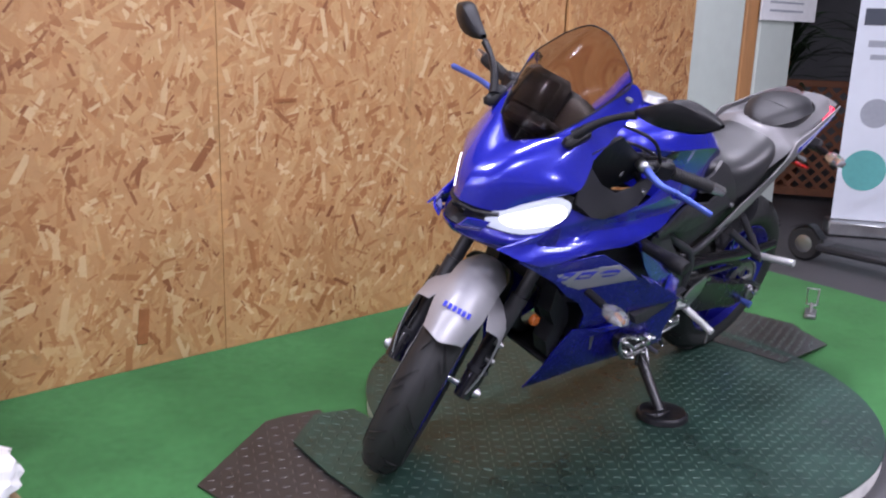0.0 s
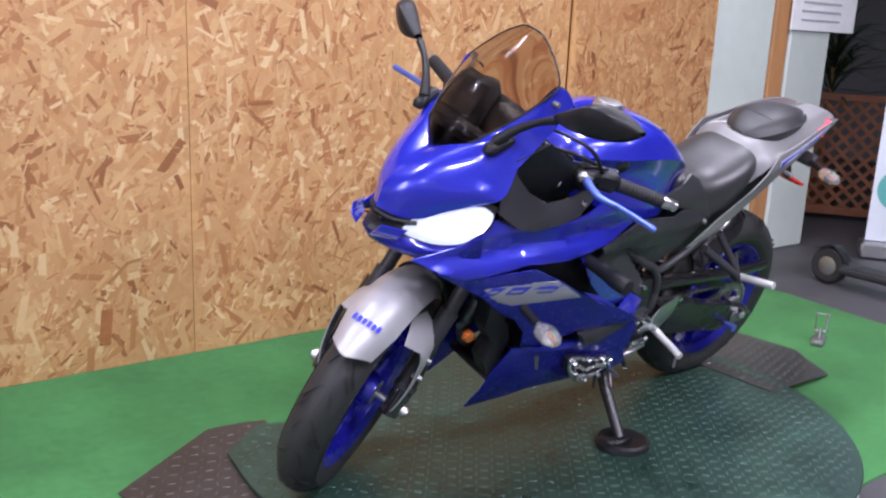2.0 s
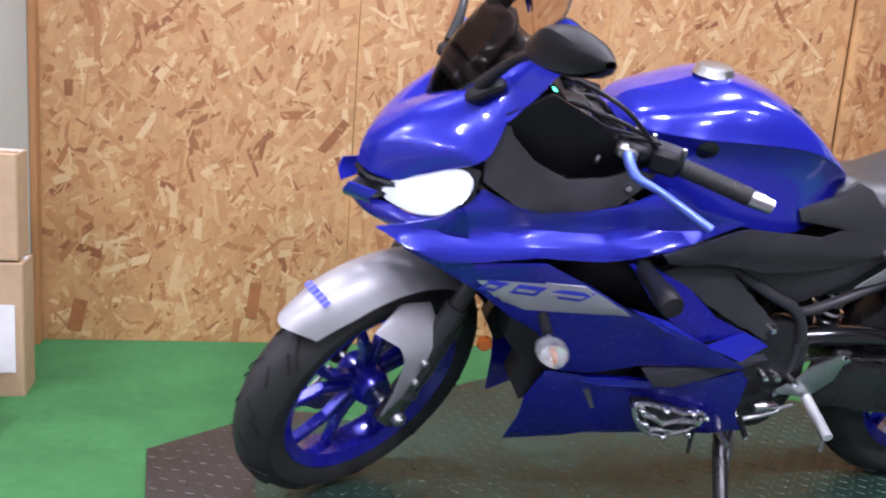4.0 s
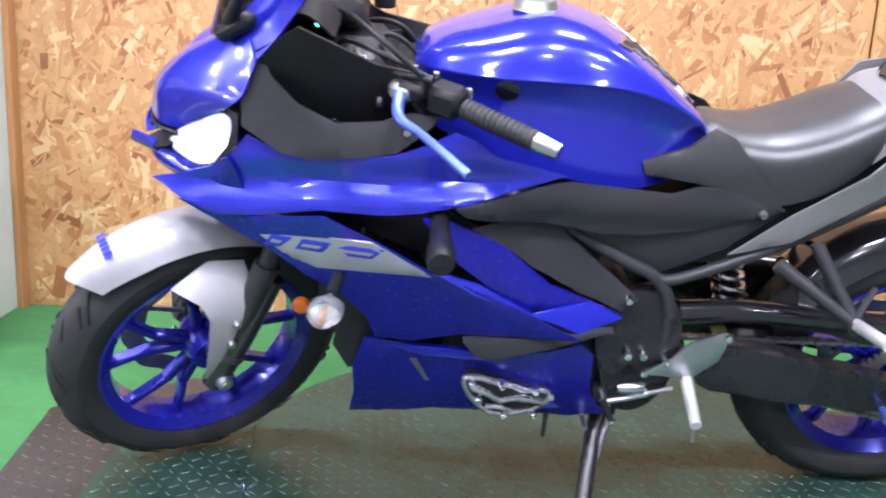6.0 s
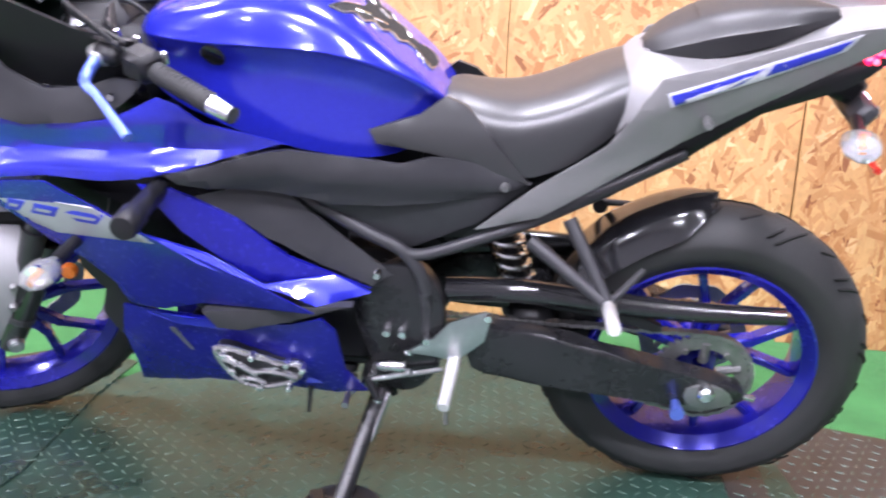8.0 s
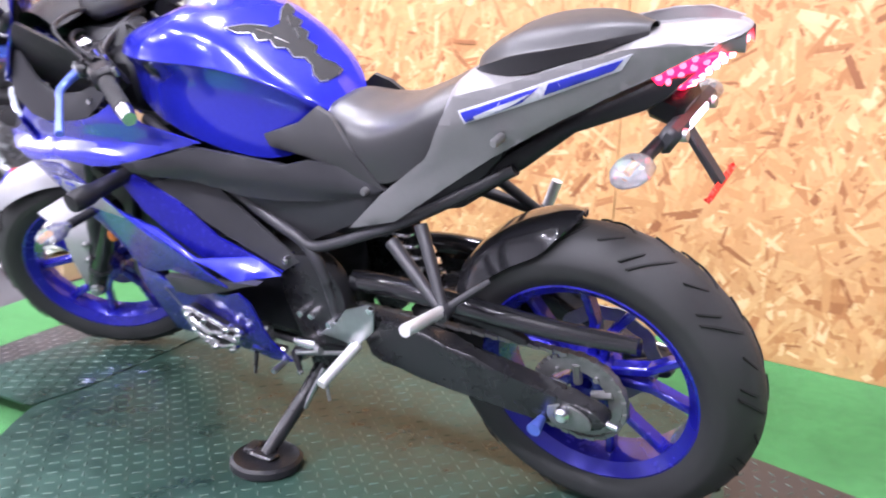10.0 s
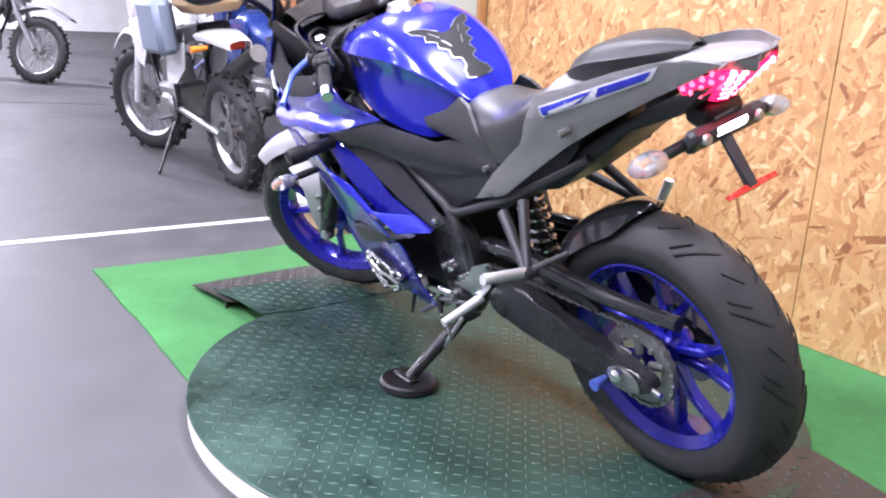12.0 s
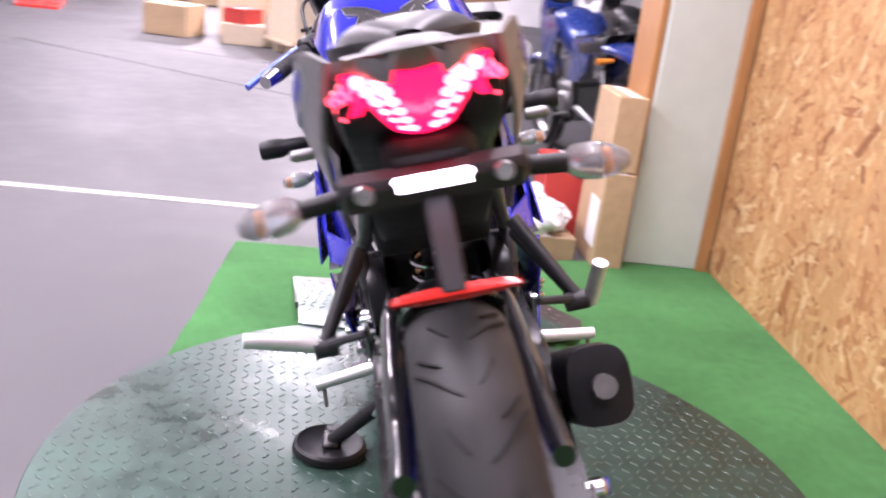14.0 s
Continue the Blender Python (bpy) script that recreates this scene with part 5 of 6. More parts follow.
PIVOT = [(0.06, 0.53), (0.14, 0.55), (0.19, 0.50), (0.20, 0.42), (0.19, 0.33), (0.14, 0.27), (0.08, 0.28), (0.05, 0.36), (0.03, 0.45)]
both("pivot_plate", lambda s: plate(PIVOT, s * 0.10, s * 0.14, 0.006, 3), FRAME, bike, "black swingarm pivot plate")
part("engine", add_box(add_box(box(-0.08, 0, 0.42, 0.36, 0.22, 0.26, 0.03), pose(-0.20, 0, 0.56, 0, -25, 0), 0.20, 0.24, 0.22, 0.02), pose(-0.05, 0, 0.31, 0, 0, 0), 0.30, 0.18, 0.08, 0.02), BLACK, bike, "black engine block")
CASE = [(-0.222, 0.388), (-0.19, 0.392), (-0.16, 0.382), (-0.13, 0.376), (-0.10, 0.366), (-0.066, 0.368), (-0.058, 0.348), (-0.085, 0.325), (-0.125, 0.312), (-0.17, 0.314), (-0.205, 0.346)]
cases = both("case_cover", lambda s: plate(CASE, s * 0.18, s * 0.212, 0.006, 3), BLACK, bike, "black engine case cover with polished ribs")
for s, o in zip((-1, 1), cases):
    edge = smooth_line(CASE, 3, True)
    part("case_rim", tube([(x, s * 0.212, z) for x, z in edge + edge[:1]], 0.0065, 8), CHROME, o, "polished case rim")
    for x0, z0, x1, z1, r in ((-0.205, 0.372, -0.15, 0.342, 0.009), (-0.15, 0.342, -0.11, 0.35, 0.008), (-0.11, 0.35, -0.07, 0.34, 0.010), (-0.175, 0.328, -0.13, 0.322, 0.007)):
        part("case_rib", tube([(x0, s * 0.215, z0), ((x0 + x1) / 2, s * 0.221, (z0 + z1) / 2 + 0.006), (x1, s * 0.215, z1)], [r, r * 0.7, r], 8, 3), CHROME, o, "polished case rib")
    for x, z in ((-0.205, 0.39), (-0.15, 0.39), (-0.085, 0.38), (-0.055, 0.37), (-0.085, 0.325), (-0.14, 0.32), (-0.19, 0.355)):
        part("case_bolt", lathe([(0.0005, s * 0.227), (0.005, s * 0.227), (0.0075, s * 0.223), (0.0075, s * 0.205)], (x, 0, z - 0.01), 12, closed=False), CHROME, o)
part("radiator", box(-0.41, 0, 0.62, 0.04, 0.26, 0.22, 0.006, 0, 18), BLACK, bike)
part("header_pipe", tube([(-0.33, 0.05, 0.50), (-0.38, 0.06, 0.36), (-0.28, 0.07, 0.27), (0.05, 0.09, 0.25), (0.30, 0.12, 0.26)], 0.02, 12, 5), STEEL, bike)
bm = bmesh.new()
rows = []
for x, y, z, a, b in ((0.30, 0.15, 0.285, 0.028, 0.028), (0.33, 0.16, 0.298, 0.042, 0.042), (0.37, 0.168, 0.335, 0.048, 0.052), (0.56, 0.192, 0.425, 0.05, 0.058), (0.61, 0.195, 0.448, 0.047, 0.055), (0.615, 0.195, 0.448, 0.026, 0.026)):
    rows.append([Vector((x - 0.4 * b * math.sin(t), y + a * abs(math.cos(t)) ** 0.6 * (1 if math.cos(t) > 0 else -1), z + b * abs(math.sin(t)) ** 0.6 * (1 if math.sin(t) > 0 else -1))) for t in (2 * math.pi * k / 24 for k in range(24))])
vs = add_grid(bm, rows, close_v=True)
bm.faces.new(vs[-1])
sil = part("silencer", bm, BLACK, bike, "squarish black exhaust silencer")
part("tail_pipe", tube([(0.61, 0.197, 0.448), (0.632, 0.198, 0.457)], 0.018, 16), STEEL, sil)

# --- rear suspension, chain and pegs ---
ARM = [(0.13, 0.40), (0.22, 0.455), (0.32, 0.46), (0.44, 0.468), (0.50, 0.445), (0.60, 0.39), (0.72, 0.335), (0.80, 0.298), (0.81, 0.278), (0.78, 0.266), (0.66, 0.270), (0.50, 0.30), (0.32, 0.325), (0.16, 0.335)]
ARM2 = [(0.24, 0.43), (0.304, 0.432), (0.388, 0.426), (0.496, 0.398), (0.60, 0.374), (0.70, 0.352), (0.752, 0.338), (0.766, 0.315), (0.74, 0.298), (0.694, 0.290), (0.566, 0.296), (0.426, 0.308), (0.316, 0.322), (0.25, 0.34)]
both("swingarm", lambda s: plate(ARM2 if s < 0 else ARM, s * (0.104 if s < 0 else 0.085), s * 0.146, 0.009, 2), FRAME, bike, "black steel swingarm")
part("swingarm_cross", box(0.36, 0, 0.40, 0.09, 0.18, 0.09, 0.02), FRAME, bike)
both("swingarm_brace", lambda s: tube([(0.20, s * 0.09, 0.48), (0.34, s * 0.097, 0.490), (0.54, s * 0.10, 0.478), (0.69, s * 0.10, 0.474), (0.818, s * 0.10, 0.478)], [0.024, 0.023, 0.020, 0.016], 12, 4), GLOSS, bike, "gloss black upper swingarm tube")
part("chain_guard", plate([(0.34, 0.475), (0.50, 0.452), (0.585, 0.43), (0.60, 0.442), (0.52, 0.475), (0.42, 0.49)], -0.112, -0.095, 0.003, 2), BLACK, bike)
bm = lathe([(0.062, -0.092), (0.088, -0.092), (0.088, -0.085), (0.062, -0.085)], (RX, 0, RZ), 48)
for i in range(40):
    a = 2 * math.pi * i / 40
    add_box(bm, pose(RX + 0.089 * math.cos(a), -0.0885, RZ + 0.089 * math.sin(a), 0, -math.degrees(a), 0), 0.012, 0.006, 0.008, 0)
for i in range(5):
    a = 2 * math.pi * i / 5 + 0.3
    add_tube(bm, [(RX + 0.03 * math.cos(a), -0.086, RZ + 0.03 * math.sin(a)), (RX + 0.075 * math.cos(a), -0.089, RZ + 0.075 * math.sin(a))], 0.009, 8)
    add_tube(bm, [(RX + 0.066 * math.cos(a + 0.6), -0.084, RZ + 0.066 * math.sin(a + 0.6)), (RX + 0.066 * math.cos(a + 0.6), -0.098, RZ + 0.066 * math.sin(a + 0.6))], 0.006, 6)
part("sprocket", bm, STEEL, bike, "steel chain sprocket")
bm = bmesh.new()
path = [(RX + 0.095 * math.cos(radians(a)), RZ + 0.095 * math.sin(radians(a))) for a in range(-95, 96, 8)] + [(0.20 + 0.035 * math.cos(radians(a)), 0.385 + 0.035 * math.sin(radians(a))) for a in range(95, 266, 24)]
loop = []
for (x0, z0), (x1, z1) in zip(path, path[1:] + path[:1]):
    k = max(1, int(math.hypot(x1 - x0, z1 - z0) / 0.0145))
    loop += [(x0 + (x1 - x0) * i / k, z0 + (z1 - z0) * i / k) for i in range(k)]
for i, ((x0, z0), (x1, z1)) in enumerate(zip(loop, loop[1:] + loop[:1])):
    add_box(bm, pose((x0 + x1) / 2, -0.0885, (z0 + z1) / 2, 0, -math.degrees(math.atan2(z1 - z0, x1 - x0)), 0), 0.013, 0.012 if i % 2 else 0.017, 0.008, 0)
part("chain", bm, STEEL, bike, "oily drive chain", kind="stuff")
both("rear_axle_nut", lambda s: lathe([(0.0005, s * 0.170), (0.010, s * 0.170), (0.016, s * 0.164), (0.016, s * 0.14)], (RX, 0, RZ + 0.008), 18, closed=False), CHROME, bike, "bright rear axle nut")
both("axle_block", lambda s: plate([(0.655, 0.335), (0.70, 0.348), (0.735, 0.33), (0.74, 0.305), (0.70, 0.292), (0.66, 0.30)], s * 0.145, s * 0.151, 0.003, 2), STEEL, bike)
both("chain_adjuster", lambda s: tube([(0.745, s * 0.132, 0.318), (0.785, s * 0.132, 0.31)], 0.007, 10), CHROME, bike)
both("paddock_hook", lambda s: tube([(0.64, s * 0.145, 0.299), (0.64, s * 0.183, 0.299)], [0.008, 0.014, 0.008, 0.014], 12), LEVER_BLUE, bike, "small blue stand bobbin")
HUG = [[(x, -w, zs), (x, -0.6 * w, zc - 0.012), (x, 0, zc), (x, 0.6 * w, zc - 0.012), (x, w, zs)] for x, w, zs, zc in ((0.44, 0.09, 0.47, 0.545), (0.49, 0.088, 0.525, 0.598), (0.56, 0.082, 0.575, 0.642), (0.625, 0.076, 0.612, 0.666), (0.665, 0.05, 0.652, 0.672), (0.682, 0.012, 0.668, 0.671))]
part("rear_hugger", loft(HUG, 5, 5, 0.004), GLOSS, bike, "gloss black rear tyre hugger")
bm = bmesh.new()
coil = []
for i in range(6 * 14 + 1):
    a = 2 * math.pi * i / 14
    f = i / (6 * 14)
    coil.append((0.285 + 0.05 * f + 0.032 * math.cos(a), -0.01 + 0.034 * math.sin(a), 0.60 - 0.15 * f))
add_tube(bm, coil, 0.006, 8)
part("shock_spring", bm, CHROME, bike, "bright rear shock spring")
part("shock_body", tube([(0.275, -0.01, 0.635), (0.345, -0.01, 0.43)], 0.018, 12), BLACK, bike)


def peg_hanger(s):
    bm = tube([(0.348, s * 0.135, 0.620), (0.486, s * 0.200, 0.540)], [0.014, 0.011], 10)
    add_tube(bm, [(0.414, s * 0.125, 0.662), (0.490, s * 0.200, 0.540)], [0.013, 0.010], 10)
    add_tube(bm, [(0.55, s * 0.13, 0.572), (0.490, s * 0.195, 0.540)], [0.006, 0.008], 8)
    add_tube(bm, [(0.489, s * 0.18, 0.536), (0.489, s * 0.215, 0.536)], 0.016, 12)
    return bm


hang = both("peg_hanger", peg_hanger, GREY_PLASTIC, bike, "dark pillion peg hanger")
for s, o in zip((-1, 1), hang):
    part("pillion_peg", tube([(0.489, s * 0.205, 0.540), (0.490, s * 0.318, 0.572)] if s < 0 else [(0.489, 0.218, 0.53), (0.515, 0.236, 0.60)], [0.012, 0.015, 0.012], 10), PEG, o, "bright alloy pillion peg")
HEEL = [(0.128, 0.372), (0.18, 0.408), (0.212, 0.448), (0.276, 0.476), (0.290, 0.472), (0.276, 0.41), (0.224, 0.36), (0.18, 0.368)]
heels = both("heel_plate", lambda s: plate(HEEL, s * 0.150, s * 0.156, 0.0015), ALLOY, bike, "brushed alloy heel plate")
for s, o in zip((-1, 1), heels):
    part("foot_peg", tube([(0.222, s * 0.15, 0.362), (0.214, s * 0.270, 0.342)], [0.013, 0.015, 0.011], 10), PEG, o, "bright alloy rider foot peg")
    part("peg_feeler", tube([(0.216, s * 0.255, 0.342), (0.218, s * 0.26, 0.296)], 0.004, 8), STEEL, o)
    for x, z in ((0.134, 0.377), (0.282, 0.466), (0.215, 0.37)):
        part("heel_bolt", lathe([(0.0005, s * 0.164), (0.007, s * 0.164), (0.008, s * 0.155)], (x, 0, z), 12, closed=False), CHROME, o)
part("shift_rod", add_tube(tube([(0.20, -0.15, 0.335), (0.05, -0.16, 0.30)], 0.005, 8), [(0.05, -0.16, 0.30), (0.02, -0.175, 0.28), (0.02, -0.215, 0.28)], 0.007, 8), ALLOY, bike, "alloy gear shift rod")
part("shift_joint", lathe([(0.0005, -0.175), (0.016, -0.172), (0.02, -0.155), (0.02, -0.12)], (0.06, 0, 0.305), 16, closed=False), CHROME, bike)
st = part("side_stand", tube([(0.075, -0.105, 0.25), (0.055, -0.16, 0.20), BIKE.inverted() @ Vector((0.035, -0.200, T + 0.022))], [0.020, 0.018, 0.016], 12), FRAME, bike, "dark steel side stand folded out")
part("stand_bracket", box(0.075, -0.10, 0.255, 0.06, 0.05, 0.05, 0.008), FRAME, st)
part("stand_spring", tube([(0.09, -0.130, 0.25), (0.062, -0.190, 0.175)], 0.007, 8), CHROME, st)
part("stand_tang", tube([(-0.052, -0.185, 0.295), (-0.056, -0.20, 0.245)], [0.006, 0.004], 8), FRAME, st)
part("stand_foot", box(*(BIKE.inverted() @ Vector((0.03, -0.205, T + 0.022))), 0.07, 0.035, 0.010, 0.004, -16), FRAME, st)
# --- gear linkage by the heel plate ---
part("shift_lever", tube([(0.065, -0.175, 0.318), (0.10, -0.18, 0.330), (0.142, -0.18, 0.345)], [0.006, 0.006, 0.008], 10), ALLOY, bike, "alloy gear lever")
part("lever_bush", tube([(0.080, -0.18, 0.356), (0.090, -0.18, 0.357), (0.128, -0.18, 0.357), (0.133, -0.18, 0.357)], [0.009, 0.012, 0.012, 0.009], 14), CHROME, bike, "bright gear lever bush")
part("lever_toe", tube([(0.058, -0.175, 0.320), (0.078, -0.19, 0.281)], [0.009, 0.006], 10), BLACK, bike)
part("toe_tip", lathe([(0.0005, -0.198), (0.006, -0.197), (0.008, -0.19)], (0.079, 0, 0.279), 12, closed=False), CHROME, bike)
part("stand_clamp", add_box(box(-0.010, -0.178, 0.350, 0.026, 0.03, 0.05, 0.006), pose(0.014, -0.178, 0.318), 0.05, 0.022, 0.014, 0.004), CHROME, bike, "bright clamp over the side stand")
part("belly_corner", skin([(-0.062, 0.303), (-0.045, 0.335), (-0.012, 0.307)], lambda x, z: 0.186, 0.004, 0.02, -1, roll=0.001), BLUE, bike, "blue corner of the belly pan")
for x, z in ((0.094, 0.420), (0.124, 0.420), (0.169, 0.408)):
    part("plate_bolt", lathe([(0.0005, -0.170), (0.007, -0.169), (0.009, -0.163), (0.009, -0.14)], (x, 0, z), 12, closed=False), CHROME, bike, "bright plate bolt")
part("arm_sticker", skin([(0.255, 0.418), (0.325, 0.404), (0.330, 0.388), (0.270, 0.398)], lambda x, z: 0.1472, 0.001, 0.03, -1), STEEL, bike, "pale worn sticker")

# --- handlebars, levers, mirrors ---
def side_bar(s):
    return turned(tube([(-0.44, s * 0.10, 0.968), (-0.35, s * 0.21, 0.962), (-0.225, s * 0.372, 0.947)], 0.012, 12))


bars = both("handlebar", side_bar, FRAME, bike, "black clip-on handlebar")
for s, o in zip((-1, 1), bars):
    a, b = Vector((-0.315, s * 0.255, 0.958)), Vector((-0.237, s * 0.357, 0.948))
    bm = bmesh.new()
    d = b - a
    line, radii = [], []
    for k in range(14):
        line += [a + d * (k / 14), a + d * ((k + 0.55) / 14), a + d * ((k + 0.6) / 14), a + d * ((k + 0.95) / 14)]
        radii += [0.0178, 0.0178, 0.016, 0.016]
    part("grip", turned(add_tube(bm, line, radii, 14)), RUBBER, o, "black ribbed grip")
    part("bar_end", turned(tube([b, b + d.normalized() * 0.008, b + d.normalized() * 0.042], [0.017, 0.017, 0.014], 16)), CHROME, o, "bright bar end weight")
    part("switch_box", turned(add_box(box(-0.335, s * 0.228, 0.962, 0.06, 0.05, 0.05, 0.01, 0, 0, s * 52), pose(-0.385, s * 0.2, 0.972, 0, 0, s * 50), 0.05, 0.035, 0.03, 0.008)), BLACK, o)
    part("lever", turned(tube([(-0.405, s * 0.20, 0.965), (-0.425, s * 0.25, 0.955), (-0.405, s * 0.30, 0.95), (-0.367, s * 0.394, 0.932)], [0.011, 0.009, 0.007, 0.008], 10, 5)), LEVER_BLUE, o, "blue anodised hand lever")
    part("lever_perch", turned(box(-0.395, s * 0.19, 0.968, 0.045, 0.04, 0.03, 0.008, 0, 0, s * 50)), ALLOY, o)
part("brake_reservoir", lathe([(0.0005, 0.045), (0.02, 0.045), (0.023, 0.035), (0.02, 0), (0.0005, 0)], (-0.40, 0.15, 0.985), 20, "z", False), BLACK, bike)
for k, (y, h, q) in enumerate(((-0.06, 0.0, 0.012), (-0.02, 0.035, -0.02), (0.04, -0.03, 0.03))):
    part("control_cable", tube([(-0.31, -0.175 - 0.012 * k, 0.95 + q * 0.3), (-0.40, -0.16 + q, 0.985 + h), (-0.47, y, 0.97 + h), (-0.45, y * 0.5, 0.84)], 0.0045, 8, 6), BLACK, bike, "black control cable")


rng = random.Random(21)
for k in range(12):
    y0, y1 = rng.uniform(-0.16, 0.12), rng.uniform(-0.13, 0.12)
    part("wiring", tube([(-0.27 - rng.uniform(0, 0.06), y0, 0.90 + rng.uniform(-0.04, 0.03)), (-0.37, y0 * 0.8 + rng.uniform(-0.03, 0.03), 0.95 + rng.uniform(-0.05, 0.03)), (-0.46, y1 + rng.uniform(-0.03, 0.03), 0.93 + rng.uniform(-0.06, 0.05)), (-0.53, y1 * 0.8, 0.88 + rng.uniform(-0.03, 0.03))], rng.uniform(0.004, 0.009), 8, 6), BLACK, bike, "black wiring loom in the cockpit")
both("fork_cap", lambda s: turned(lathe([(0.0005, 0.995), (0.012, 0.995), (0.021, 0.985), (0.022, 0.965)], (-0.435, s * 0.098, 0), 18, "z", False)), CHROME, bike, "bright fork top cap")
for x, y, z in ((-0.34, -0.19, 0.985), (-0.37, -0.17, 0.99), (-0.30, -0.235, 0.975), (-0.42, -0.15, 0.93), (-0.50, -0.155, 0.90), (-0.46, -0.165, 0.875)):
    part("clamp_bolt", turned(lathe([(0.0005, 0.008), (0.005, 0.007), (0.007, 0.0), (0.007, -0.012)], (x, y, z), 10, "z", False)), CHROME, bike, "small bright bolt")


def mirror_arm(s):
    bm = tube([(-0.635, s * 0.135, 1.018), (-0.615, s * 0.17, 1.06), (-0.60, s * 0.21, 1.092), (-0.59, s * 0.25, 1.113)], [0.014, 0.010, 0.008, 0.010], 10, 4)
    add_box(bm, pose(-0.625, s * 0.138, 1.012, 0, -30, s * 10), 0.075, 0.035, 0.028, 0.010)
    return bm


arms = both("mirror", mirror_arm, BLACK, bike, "black folded-out rear-view mirror")
HOUSE = [[(-0.604, 0.226, 1.104), (-0.606, 0.228, 1.120), (-0.586, 0.230, 1.122), (-0.584, 0.228, 1.104)], [(-0.607, 0.27, 1.096), (-0.612, 0.275, 1.156), (-0.572, 0.280, 1.160), (-0.562, 0.275, 1.100)],
         [(-0.597, 0.32, 1.099), (-0.607, 0.33, 1.194), (-0.554, 0.338, 1.199), (-0.540, 0.33, 1.104)], [(-0.567, 0.385, 1.114), (-0.577, 0.39, 1.182), (-0.532, 0.395, 1.186), (-0.520, 0.39, 1.118)], [(-0.540, 0.43, 1.148), (-0.542, 0.432, 1.164), (-0.530, 0.433, 1.166), (-0.526, 0.431, 1.151)]]
for s, o in zip((-1, 1), arms):
    rows = [smooth_line([(x, s * (0.425 - 0.84 * (0.432 - y)), 1.148 + 0.64 * (z - 1.15)) for x, y, z in r], 4, True) for r in HOUSE]
    rows = list(zip(*[smooth_line([r[j] for r in rows], 4) for j in range(len(rows[0]))]))
    bm = bmesh.new()
    add_grid(bm, rows, close_u=True)
    part("mirror_housing", bm, BLACK, o, "angular black mirror housing")
CRASH = [(0.0005, 0.0), (0.020, 0.002), (0.023, 0.01), (0.023, 0.05), (0.019, 0.06), (0.016, 0.16)]
for s in (-1, 1):
    part("crash_slider", lathe([(r, s * (0.35 - h)) for r, h in CRASH], (-0.285, 0, 0.712), 24, closed=False), BLACK, bike, "black crash slider")
